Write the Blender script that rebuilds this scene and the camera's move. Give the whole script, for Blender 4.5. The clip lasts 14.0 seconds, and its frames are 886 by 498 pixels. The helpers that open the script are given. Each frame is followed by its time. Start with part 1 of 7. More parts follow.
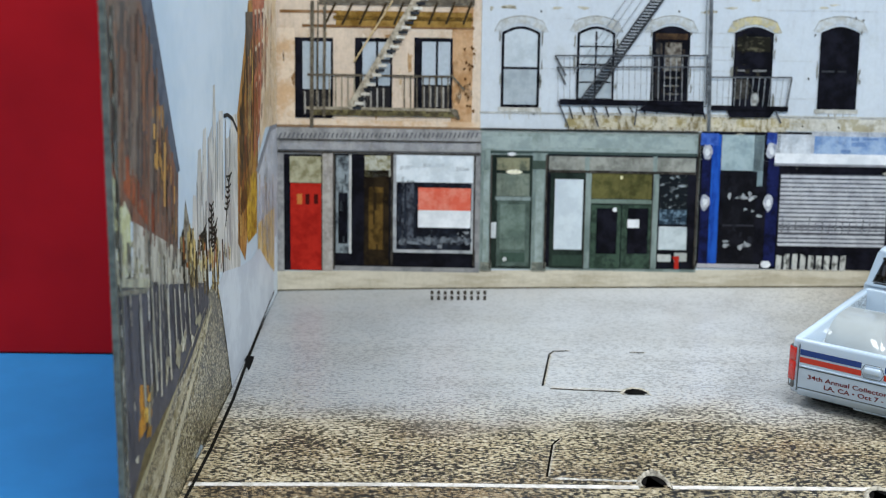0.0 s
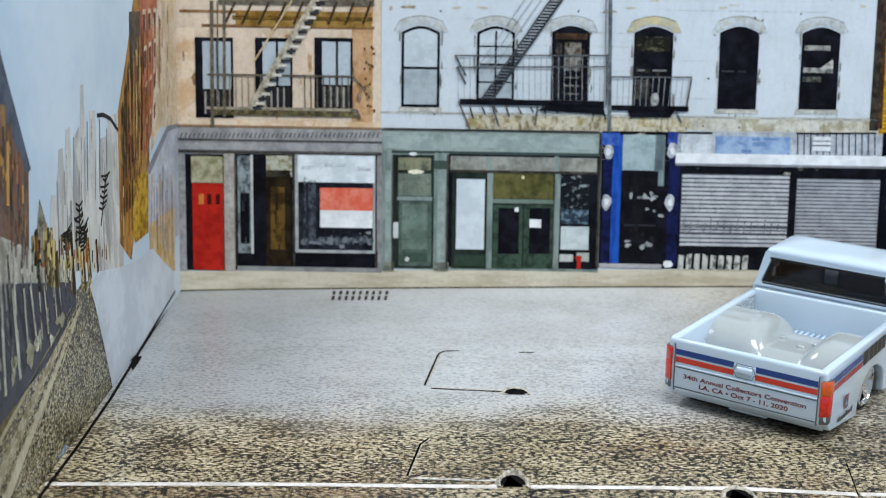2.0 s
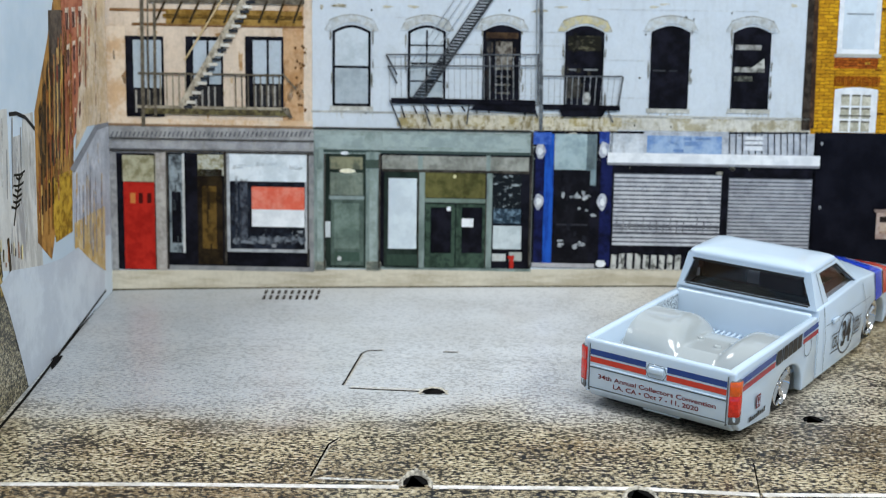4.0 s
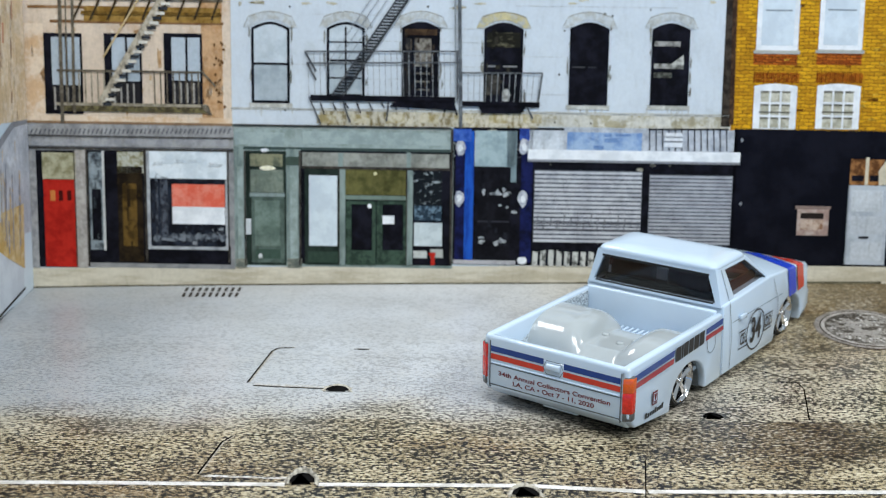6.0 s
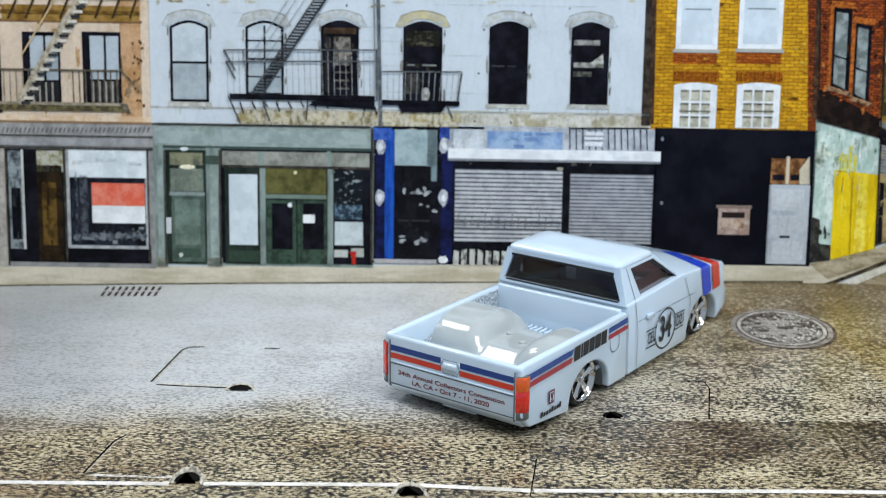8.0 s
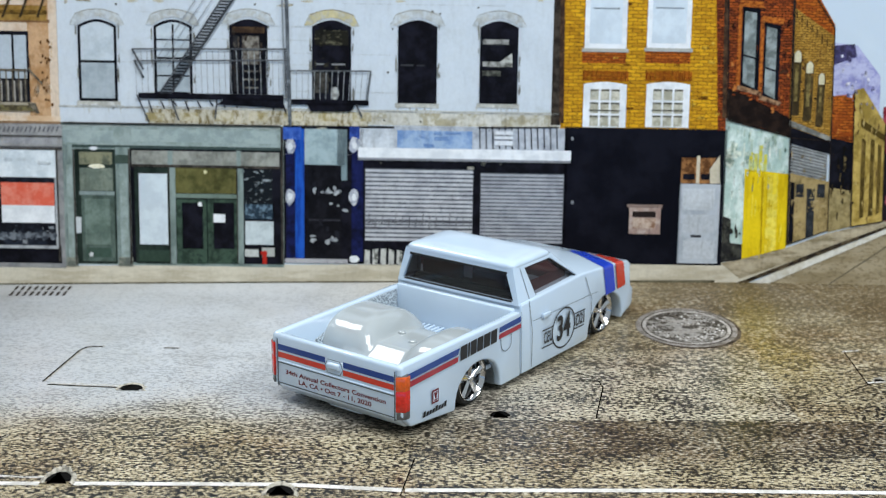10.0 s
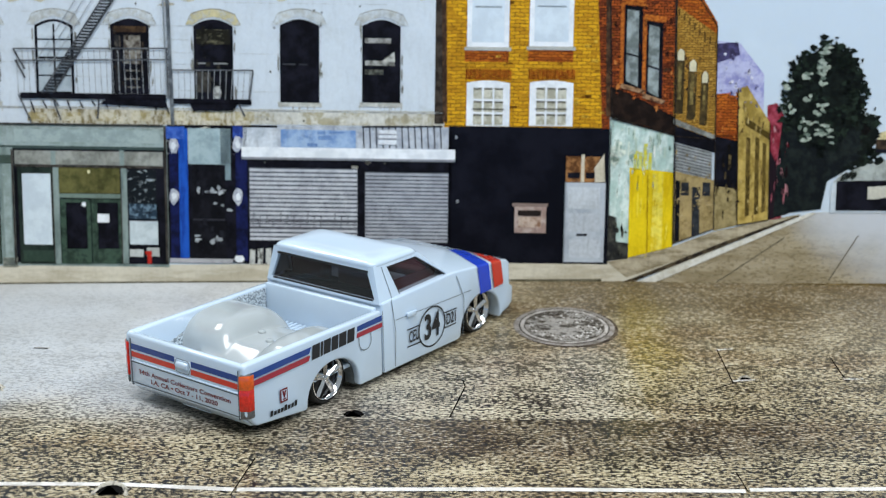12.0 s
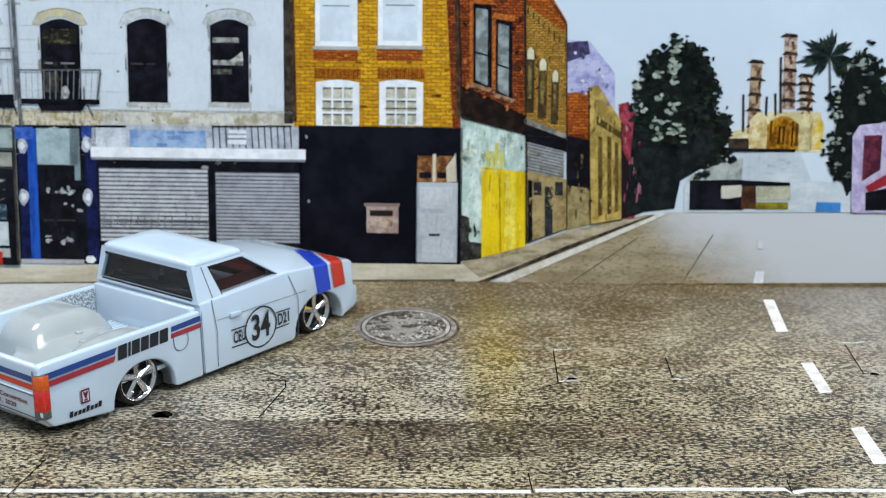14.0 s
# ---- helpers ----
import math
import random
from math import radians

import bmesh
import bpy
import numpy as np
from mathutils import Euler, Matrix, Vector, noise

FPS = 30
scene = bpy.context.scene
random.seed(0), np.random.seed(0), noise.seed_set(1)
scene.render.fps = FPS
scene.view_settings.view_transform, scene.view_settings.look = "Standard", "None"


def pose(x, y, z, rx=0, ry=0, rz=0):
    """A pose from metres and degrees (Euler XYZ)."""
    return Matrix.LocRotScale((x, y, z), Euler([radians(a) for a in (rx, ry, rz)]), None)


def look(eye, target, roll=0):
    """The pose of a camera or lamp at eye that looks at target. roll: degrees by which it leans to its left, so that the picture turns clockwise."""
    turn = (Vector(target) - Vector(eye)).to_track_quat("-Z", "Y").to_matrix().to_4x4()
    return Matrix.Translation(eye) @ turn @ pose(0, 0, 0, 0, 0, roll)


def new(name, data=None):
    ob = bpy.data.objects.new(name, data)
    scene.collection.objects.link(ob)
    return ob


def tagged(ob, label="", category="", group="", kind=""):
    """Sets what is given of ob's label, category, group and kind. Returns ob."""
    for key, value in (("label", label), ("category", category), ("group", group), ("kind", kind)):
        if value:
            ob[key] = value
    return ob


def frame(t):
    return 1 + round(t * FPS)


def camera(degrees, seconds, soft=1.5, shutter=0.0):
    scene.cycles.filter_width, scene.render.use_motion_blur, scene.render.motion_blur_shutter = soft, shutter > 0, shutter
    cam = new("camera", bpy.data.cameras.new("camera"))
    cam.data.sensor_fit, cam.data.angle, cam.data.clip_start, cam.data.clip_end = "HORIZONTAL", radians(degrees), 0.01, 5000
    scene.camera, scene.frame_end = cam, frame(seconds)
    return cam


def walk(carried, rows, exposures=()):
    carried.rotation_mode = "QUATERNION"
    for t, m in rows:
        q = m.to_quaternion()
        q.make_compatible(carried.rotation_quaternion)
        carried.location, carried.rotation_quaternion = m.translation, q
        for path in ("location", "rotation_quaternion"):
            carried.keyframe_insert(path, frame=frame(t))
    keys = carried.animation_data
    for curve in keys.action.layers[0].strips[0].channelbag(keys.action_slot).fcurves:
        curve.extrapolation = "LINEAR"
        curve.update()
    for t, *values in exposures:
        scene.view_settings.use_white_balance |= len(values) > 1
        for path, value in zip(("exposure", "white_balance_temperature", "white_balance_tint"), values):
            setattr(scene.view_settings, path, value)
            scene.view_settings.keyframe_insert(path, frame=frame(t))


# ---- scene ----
# All lengths below are in millimetres: a die-cast model pickup in a printed card diorama.
MM = 0.001
cam = camera(38.5, 14.0, soft=1.15)
cam.data.dof.use_dof, cam.data.dof.focus_distance, cam.data.dof.aperture_fstop = True, 0.205, 38.0
ROWS = [
    (0.0, -5.99, -1.17, 81.33, -0.564, -15.208, -0.837),
    (0.5, -0.09, -1.24, 81.36, -0.595, -15.217, -0.899),
    (1.0, 4.75, -1.28, 81.38, -0.649, -15.215, -0.869),
    (1.5, 9.34, -1.27, 81.37, -0.686, -15.194, -0.869),
    (2.0, 14.19, -1.35, 81.30, -0.716, -15.143, -0.833),
    (2.5, 17.43, -1.26, 81.28, -0.774, -15.129, -0.877),
    (3.0, 20.39, -1.16, 81.43, -0.816, -15.154, -0.934),
    (5.5, 40.25, -1.03, 81.65, -0.996, -15.300, -0.875),
    (6.0, 43.85, -1.05, 81.72, -1.047, -15.335, -0.893),
    (6.5, 47.40, -1.01, 81.72, -1.074, -15.332, -0.898),
    (7.0, 52.97, -0.93, 81.60, -1.154, -15.311, -0.896),
    (7.5, 56.45, -0.94, 81.54, -1.179, -15.309, -0.928),
    (10.0, 77.62, -1.06, 81.56, -1.447, -15.287, -0.999),
    (10.5, 82.55, -1.17, 81.58, -1.568, -15.276, -1.009),
    (11.0, 89.60, -1.16, 81.49, -1.556, -15.235, -1.029),
    (11.5, 94.45, -1.10, 81.40, -1.595, -15.232, -0.975),
    (12.0, 101.44, -1.22, 81.27, -1.582, -15.203, -0.890),
    (12.5, 108.47, -1.19, 81.13, -1.598, -15.208, -0.864),
    (13.0, 116.33, -1.19, 81.02, -1.569, -15.173, -0.859),
    (13.5, 123.70, -1.05, 80.89, -1.550, -15.134, -0.795),
    (14.0, 132.94, -0.90, 80.87, -1.544, -15.085, -0.781),
]
walk(cam, [(t, pose(x * MM, y * MM, z * MM, 90 + pitch, roll, yaw)) for t, x, y, z, yaw, pitch, roll in ROWS])

# ---- light ----
world = bpy.data.worlds.new("room_light")
scene.world = world
world.use_nodes = True
world.node_tree.nodes["Background"].inputs[0].default_value = (0.82, 0.94, 1.0, 1)
world.node_tree.nodes["Background"].inputs[1].default_value = 0.40


def area_lamp(name, eye, target, sx, sy, power, colour):
    data = bpy.data.lights.new(name, "AREA")
    data.shape, data.size, data.size_y, data.energy, data.color = "RECTANGLE", sx * MM, sy * MM, power, colour
    ob = new(name, data)
    ob.matrix_world = look([v * MM for v in eye], [v * MM for v in target])
    return ob


area_lamp("ceiling_panel_light", (60, -40, 490), (80, 215, 0), 260, 180, 2.15, (0.95, 0.99, 1.01))
area_lamp("desk_panel_light", (480, 0, 430), (60, 220, 0), 200, 160, 1.7, (0.94, 0.99, 1.01))
area_lamp("shelf_panel_light", (-150, 335, 372), (74, 200, 7), 150, 105, 0.6, (0.96, 0.99, 1.0))
scene.view_settings.exposure = 0.0


# ---- materials ----
def lin(h):
    v = [int(h[i:i + 2], 16) / 255 for i in (0, 2, 4)]
    return tuple(min(0.86, ((c + 0.055) / 1.055) ** 2.4 if c > 0.04 else c / 12.92) for c in v) + (1.0,)


def base(name, rough=0.5, metal=0.0, spec=0.5):
    m = bpy.data.materials.new(name)
    m.use_nodes = True
    b = m.node_tree.nodes["Principled BSDF"]
    b.inputs["Roughness"].default_value = rough
    b.inputs["Metallic"].default_value = metal
    b.inputs["Specular IOR Level"].default_value = spec
    return m, m.node_tree, b


def put(nt, kind, **values):
    n = nt.nodes.new(kind)
    for k, v in values.items():
        n.inputs[k.replace("_", " ")].default_value = v
    return n


def calc(nt, op, a, b=0.0, c=None):
    n = nt.nodes.new("ShaderNodeMath")
    n.operation = op
    for i, v in enumerate((a, b) if c is None else (a, b, c)):
        if isinstance(v, (int, float)):
            n.inputs[i].default_value = v
        else:
            nt.links.new(v, n.inputs[i])
    return n.outputs[0]


def blend(nt, f, a, b, mode="MIX"):
    n = nt.nodes.new("ShaderNodeMix")
    n.data_type, n.blend_type = "RGBA", mode
    for i, v in ((0, f), (6, a), (7, b)):
        if isinstance(v, (int, float, tuple)):
            n.inputs[i].default_value = v
        else:
            nt.links.new(v, n.inputs[i])
    return n.outputs[2]


def ramp(nt, f, lo, hi):
    n = nt.nodes.new("ShaderNodeMapRange")
    n.interpolation_type = "SMOOTHSTEP"
    nt.links.new(f, n.inputs[0])
    n.inputs[1].default_value, n.inputs[2].default_value = lo, hi
    return n.outputs[0]


def spot(nt, size, stretch=(1, 1, 1), detail=3.0, rough=0.6):
    """Noise whose blotches are about size millimetres."""
    co = nt.nodes.new("ShaderNodeTexCoord")
    mp = nt.nodes.new("ShaderNodeMapping")
    mp.inputs["Scale"].default_value = tuple(1000.0 / (size * s) for s in stretch)
    nt.links.new(co.outputs["Object"], mp.inputs[0])
    n = put(nt, "ShaderNodeTexNoise", Scale=1.0, Detail=detail, Roughness=rough)
    nt.links.new(mp.outputs[0], n.inputs["Vector"])
    return n.outputs["Fac"]


INKS = {}


def ink(a, b=None, size=5.0, grain=0.35, stretch=(1, 1, 1), lo=0.42, hi=0.62, rough=0.42):
    """Printed colour a with blotches of colour b, and the print's fine grain over both."""
    key = (a, b, size, grain, stretch, lo, hi, rough)
    if key not in INKS:
        m, nt, bs = base("print_" + a, rough, 0.0, 0.06)
        col = lin(a)
        if b:
            col = blend(nt, ramp(nt, spot(nt, size, stretch, 5.0, 0.68), lo, hi), lin(a), lin(b))
        g = ramp(nt, spot(nt, 0.7, (1, 1, 1), 2.0), 0.3, 0.7)
        dark = blend(nt, 1.0, col, (1 - grain, 1 - grain, 1 - grain, 1), "MULTIPLY")
        big = ramp(nt, spot(nt, 9.0, (1, 1, 1), 2.0), 0.35, 0.65)
        f = calc(nt, "MULTIPLY", calc(nt, "ADD", calc(nt, "MULTIPLY", g, 0.5), calc(nt, "MULTIPLY", big, 0.5)), 0.8)
        col = blend(nt, f, col, dark)
        streak = ramp(nt, spot(nt, 1.6, (0.6, 1, 3.0), 4.0, 0.7), 0.48, 0.75)
        col = blend(nt, calc(nt, "MULTIPLY", streak, min(0.6, grain * 1.2)), col, blend(nt, 1.0, col, (0.45, 0.42, 0.38, 1), "MULTIPLY"))
        nt.links.new(col, bs.inputs["Base Color"])
        INKS[key] = m
    return INKS[key]


def brick_ink(name, a, b, mortar, width, height, flat=True):
    m, nt, bs = base(name, 0.42, 0.0, 0.08)
    co = nt.nodes.new("ShaderNodeTexCoord")
    sep = nt.nodes.new("ShaderNodeSeparateXYZ")
    com = nt.nodes.new("ShaderNodeCombineXYZ")
    nt.links.new(co.outputs["Object"], sep.inputs[0])
    wob = calc(nt, "MULTIPLY", calc(nt, "SUBTRACT", spot(nt, 2.0), 0.5), 0.0006)
    nt.links.new(calc(nt, "ADD", sep.outputs[0], wob), com.inputs[0])
    nt.links.new(calc(nt, "ADD", sep.outputs[2], wob), com.inputs[1])
    t = put(nt, "ShaderNodeTexBrick", Color1=lin(a), Color2=lin(b), Mortar=lin(mortar), Scale=1.0)
    t.inputs["Brick Width"].default_value, t.inputs["Row Height"].default_value = width * MM, height * MM
    t.inputs["Mortar Size"].default_value, t.inputs["Mortar Smooth"].default_value = 0.1 * MM, 0.6
    nt.links.new(com.outputs[0], t.inputs[0])
    col = blend(nt, ramp(nt, spot(nt, 3.5, (1, 1, 1), 5.0), 0.55, 0.72), t.outputs[0], lin(b))
    col = blend(nt, calc(nt, "MULTIPLY", ramp(nt, spot(nt, 1.0, (1.6, 1, 0.5), 3.0), 0.56, 0.66), 0.55), col, lin(mortar))
    nt.links.new(col, bs.inputs["Base Color"])
    return m


def road_ink(name, left_panel=False):
    """Printed asphalt: pale worn tarmac fading to brown, with dark stone specks."""
    m, nt, bs = base(name, 0.30, 0.0, 0.5)
    co = nt.nodes.new("ShaderNodeTexCoord")
    sep = nt.nodes.new("ShaderNodeSeparateXYZ")
    nt.links.new(co.outputs["Object"], sep.inputs[0])
    x, y = (calc(nt, "MULTIPLY", sep.outputs[i], 1000.0) for i in (0, 1))
    wob = calc(nt, "MULTIPLY", calc(nt, "SUBTRACT", spot(nt, 30.0), 0.5), 30.0)
    xs, ys = calc(nt, "ADD", x, wob), calc(nt, "ADD", y, wob)
    tan = blend(nt, ramp(nt, spot(nt, 14.0, (1.5, 1, 1), 4.0), 0.35, 0.65), lin("968667"), lin("b5a888"))
    tan = blend(nt, calc(nt, "MULTIPLY", ramp(nt, spot(nt, 22.0, (2, 0.8, 1), 3.0), 0.48, 0.68), 0.6), tan, lin("80613a"))
    # a greyer worn bay between the straight edges of the lane and the yellow reflection
    bay = calc(nt, "MULTIPLY", calc(nt, "LESS_THAN", x, 143.0), calc(nt, "MULTIPLY", calc(nt, "GREATER_THAN", y, 191.5), calc(nt, "SUBTRACT", 1.0, ramp(nt, ys, 214.0, 236.0))))
    tan = blend(nt, calc(nt, "MULTIPLY", bay, 0.4), tan, lin("bab4a6"))
    # yellow reflection of the boarded doors painted in beside the manhole, rusty patches beyond it
    yellow_reflection = calc(nt, "MULTIPLY", calc(nt, "MULTIPLY", ramp(nt, x, 142.0, 147.0), calc(nt, "SUBTRACT", 1.0, ramp(nt, xs, 149.0, 158.0))), ramp(nt, y, 196.0, 226.0))
    tan = blend(nt, calc(nt, "MULTIPLY", yellow_reflection, 0.4), tan, lin("b09a3c"))
    if left_panel:
        pale = calc(nt, "MULTIPLY", ramp(nt, y, 208.0, 216.0), 1.0)
        tan = lin("8f8666")
    else:
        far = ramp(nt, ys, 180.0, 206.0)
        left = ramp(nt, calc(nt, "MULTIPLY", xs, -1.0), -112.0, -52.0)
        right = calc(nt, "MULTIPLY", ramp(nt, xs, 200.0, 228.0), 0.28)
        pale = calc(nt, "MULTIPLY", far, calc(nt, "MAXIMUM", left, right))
    if not left_panel:
        shade = calc(nt, "MULTIPLY", calc(nt, "MULTIPLY", ramp(nt, ys, 214.0, 252.0), ramp(nt, xs, 96.0, 130.0)), 0.8)
        tan = blend(nt, shade, tan, lin("5c4c31"))
    # a darker lane with a straight edge across the brown part
    lane = calc(nt, "MULTIPLY", calc(nt, "MULTIPLY", calc(nt, "LESS_THAN", y, 191.5), ramp(nt, y, 171.0, 181.0)), ramp(nt, x, 50.0, 110.0))
    lane = calc(nt, "MULTIPLY", lane, calc(nt, "SUBTRACT", 1.0, calc(nt, "MULTIPLY", ramp(nt, xs, 158.0, 180.0), 0.8)))
    col = blend(nt, calc(nt, "MULTIPLY", lane, 0.72), tan, lin("54422e"))
    # worn tarmac turns greyer towards the side card, whose shade is partly painted in
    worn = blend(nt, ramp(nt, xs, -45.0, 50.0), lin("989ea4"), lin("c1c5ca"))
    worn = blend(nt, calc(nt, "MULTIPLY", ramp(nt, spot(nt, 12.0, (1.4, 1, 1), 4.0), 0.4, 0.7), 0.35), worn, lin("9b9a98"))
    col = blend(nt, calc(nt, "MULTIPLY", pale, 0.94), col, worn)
    n1, n5 = spot(nt, 0.48, (1.7, 0.95, 0.8), 3.0, 0.6), spot(nt, 0.8, (1.6, 0.9, 0.8), 3.0, 0.6)
    n2 = calc(nt, "MULTIPLY", calc(nt, "SUBTRACT", spot(nt, 6.0, (1.8, 1.0, 1.0), 3.0, 0.6), 0.5), 0.22)
    n3 = calc(nt, "ADD", n1, n2)
    near = ramp(nt, calc(nt, "MULTIPLY", y, -1.0), -262.0, -195.0)
    # the pale haze of the print leaves only the coarsest specks, the far ones are washed out
    n4 = calc(nt, "SUBTRACT", calc(nt, "ADD", n2, calc(nt, "MULTIPLY", near, 0.012)), calc(nt, "MULTIPLY", pale, 0.035))
    s1 = calc(nt, "MAXIMUM", ramp(nt, calc(nt, "ADD", n1, n4), 0.515, 0.565), ramp(nt, calc(nt, "ADD", n5, n4), 0.54, 0.59))
    s2 = ramp(nt, n3, 0.37, 0.46)
    keep = calc(nt, "MULTIPLY", calc(nt, "SUBTRACT", 1.0, calc(nt, "MULTIPLY", pale, 0.62)), calc(nt, "ADD", 0.42, calc(nt, "MULTIPLY", near, 0.58)))
    col = blend(nt, calc(nt, "MULTIPLY", calc(nt, "SUBTRACT", 1.0, s2), calc(nt, "MULTIPLY", keep, 0.5)), col, lin("e2dccb"))
    col = blend(nt, calc(nt, "MULTIPLY", s1, keep), col, lin("0b0908"))
    nt.links.new(col, bs.inputs["Base Color"])
    bump = put(nt, "ShaderNodeBump", Strength=0.05, Distance=0.0002)
    nt.links.new(spot(nt, 9.0), bump.inputs["Height"])
    nt.links.new(bump.outputs[0], bs.inputs["Normal"])
    return m


def solid(name, h, rough=0.4, metal=0.0, spec=0.5, wear=0.08, size=4.0, coat=0.0, bump=0.0):
    m, nt, bs = base(name, rough, metal, spec)
    c = lin(h)
    d = tuple(v * (1 - wear) for v in c[:3]) + (1,)
    nt.links.new(blend(nt, ramp(nt, spot(nt, size, (1, 1, 1), 4.0), 0.35, 0.65), c, d), bs.inputs["Base Color"])
    bs.inputs["Coat Weight"].default_value = coat
    bs.inputs["Coat Roughness"].default_value = 0.06
    if bump:
        b = put(nt, "ShaderNodeBump", Strength=bump, Distance=0.0001)
        nt.links.new(spot(nt, 0.5, (1, 1, 1), 4.0), b.inputs["Height"])
        nt.links.new(b.outputs[0], bs.inputs["Normal"])
    return m


def tinted_glass(name, tint):
    m = bpy.data.materials.new(name)
    m.use_nodes = True
    nt = m.node_tree
    out = nt.nodes["Material Output"]
    nt.nodes.remove(nt.nodes["Principled BSDF"])
    tr, gl, mix, fr = (nt.nodes.new("ShaderNode" + k) for k in ("BsdfTransparent", "BsdfGlossy", "MixShader", "Fresnel"))
    tr.inputs[0].default_value = tint
    gl.inputs["Roughness"].default_value = 0.05
    fr.inputs[0].default_value = 1.5
    for a, b in ((fr.outputs[0], mix.inputs[0]), (tr.outputs[0], mix.inputs[1]), (gl.outputs[0], mix.inputs[2]), (mix.outputs[0], out.inputs[0])):
        nt.links.new(a, b)
    return m


# ---- builders ----
def part(name, bm, material, parent, label="", smooth=None):
    """One mesh object, in millimetres, under its thing or part."""
    mesh = bpy.data.meshes.new(name)
    bm.normal_update()
    if smooth is not None:
        for f in bm.faces:
            f.smooth = True
        for e in bm.edges:
            if len(e.link_faces) == 2 and e.calc_face_angle(0) > radians(smooth):
                e.smooth = False
    bm.transform(Matrix.Scale(MM, 4))
    bm.to_mesh(mesh)
    bm.free()
    for m in material if isinstance(material, list) else [material]:
        mesh.materials.append(m)
    ob = new(name, mesh)
    ob.parent = parent
    return tagged(ob, label)


def thing(name, label, category, kind="", group=""):
    return tagged(new(name), label, category, group, kind)


def block(bm, x0, y0, z0, x1, y1, z1):
    v = [bm.verts.new(p) for p in ((x0, y0, z0), (x1, y0, z0), (x1, y1, z0), (x0, y1, z0), (x0, y0, z1), (x1, y0, z1), (x1, y1, z1), (x0, y1, z1))]
    for q in ((3, 2, 1, 0), (4, 5, 6, 7), (0, 1, 5, 4), (1, 2, 6, 5), (2, 3, 7, 6), (3, 0, 4, 7)):
        bm.faces.new([v[i] for i in q])
    return v


def rounded(bm, width=0.4, seg=2, angle=30):
    bm.normal_update()
    edges = [e for e in bm.edges if len(e.link_faces) == 2 and e.calc_face_angle(0) > radians(angle)]
    bmesh.ops.bevel(bm, geom=edges, offset=width, segments=seg, profile=0.5, affect="EDGES", clamp_overlap=True)
    return bm


def box(x0, y0, z0, x1, y1, z1, width=0.3, seg=2):
    bm = bmesh.new()
    block(bm, x0, y0, z0, x1, y1, z1)
    return rounded(bm, width, seg) if width else bm


STEP = 0.035
BACK_Y, BACK_LEAN, BACK_TURN = 258.30, 0.1057, -0.0232


def on_back(a, b, h):
    return (a, BACK_Y + BACK_LEAN * b + BACK_TURN * (a - 66.5) - h, b)


def on_left(a, b, h):
    return (-37.9 + 0.0284 * (a - 260.8) + h, a, b)


def rise(x, y):
    """The card road lifts a little towards the backdrop."""
    j = 0.3 + 4.3 * min(1.0, max(0.0, (x + 38) / 190)) ** 0.8
    return j * min(1.0, max(0.0, (y - 205) / 53)) ** 2.2


def on_road(a, b, h):
    return (a, b, rise(a, b) + h)


def left_face(a, b, h):
    return on_left(max(a, 136.6 + 0.0445 * (b + 1.4)), b, h * 0.35)


def sheet(name, shapes, parent, place=on_back, label=""):
    """Flat printed shapes (material, layer, points) as one mesh."""
    bm = bmesh.new()
    mats = []
    for m, layer, pts in shapes:
        if m not in mats:
            mats.append(m)
        vs = [bm.verts.new(place(a, b, layer * STEP)) for a, b in pts]
        f = bm.faces.new(vs)
        f.material_index = mats.index(m)
    return part(name, bm, mats, parent, label)


def rect(x0, z0, x1, z1):
    return [(x0, z0), (x1, z0), (x1, z1), (x0, z1)]


def bar(p, q, w):
    d = Vector((q[0] - p[0], q[1] - p[1]))
    n = Vector((-d.y, d.x)).normalized() * w / 2
    return [(p[0] - n.x, p[1] - n.y), (q[0] - n.x, q[1] - n.y), (q[0] + n.x, q[1] + n.y), (p[0] + n.x, p[1] + n.y)]


def blob(cx, cz, rx, rz, n=11, rough=0.3):
    return [(cx + rx * (1 + random.uniform(-rough, rough)) * math.cos(k * math.tau / n), cz + rz * (1 + random.uniform(-rough, rough)) * math.sin(k * math.tau / n)) for k in range(n)]


def arched(x0, z0, x1, z1, rise_, n=8):
    """A rectangle whose top bows up by rise_."""
    return [(x0, z0), (x1, z0)] + [(x1 + (x0 - x1) * k / n, z1 - rise_ + rise_ * math.sin(math.pi * k / n)) for k in range(n + 1)]


def side_road_ink(name, x0, x1):
    """Printed side road: brown tarmac that the print's pale haze covers towards x1."""
    m, nt, bs = base(name, 0.42, 0.0, 0.08)
    co = nt.nodes.new("ShaderNodeTexCoord")
    sep = nt.nodes.new("ShaderNodeSeparateXYZ")
    nt.links.new(co.outputs["Object"], sep.inputs[0])
    x, z = (calc(nt, "MULTIPLY", sep.outputs[i], 1000.0) for i in (0, 2))
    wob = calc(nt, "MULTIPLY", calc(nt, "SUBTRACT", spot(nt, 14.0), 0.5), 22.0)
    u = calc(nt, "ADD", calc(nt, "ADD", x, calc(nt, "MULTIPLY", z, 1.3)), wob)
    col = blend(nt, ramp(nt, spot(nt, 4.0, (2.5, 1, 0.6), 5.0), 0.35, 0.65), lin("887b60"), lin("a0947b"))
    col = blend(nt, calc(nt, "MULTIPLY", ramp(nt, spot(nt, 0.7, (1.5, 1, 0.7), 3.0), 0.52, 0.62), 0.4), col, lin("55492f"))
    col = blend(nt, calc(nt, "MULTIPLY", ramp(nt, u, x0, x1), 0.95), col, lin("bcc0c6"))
    nt.links.new(col, bs.inputs["Base Color"])
    return m


def edges_of(pts, w):
    return [bar(p, q, w) for p, q in zip(pts, pts[1:] + pts[:1])]


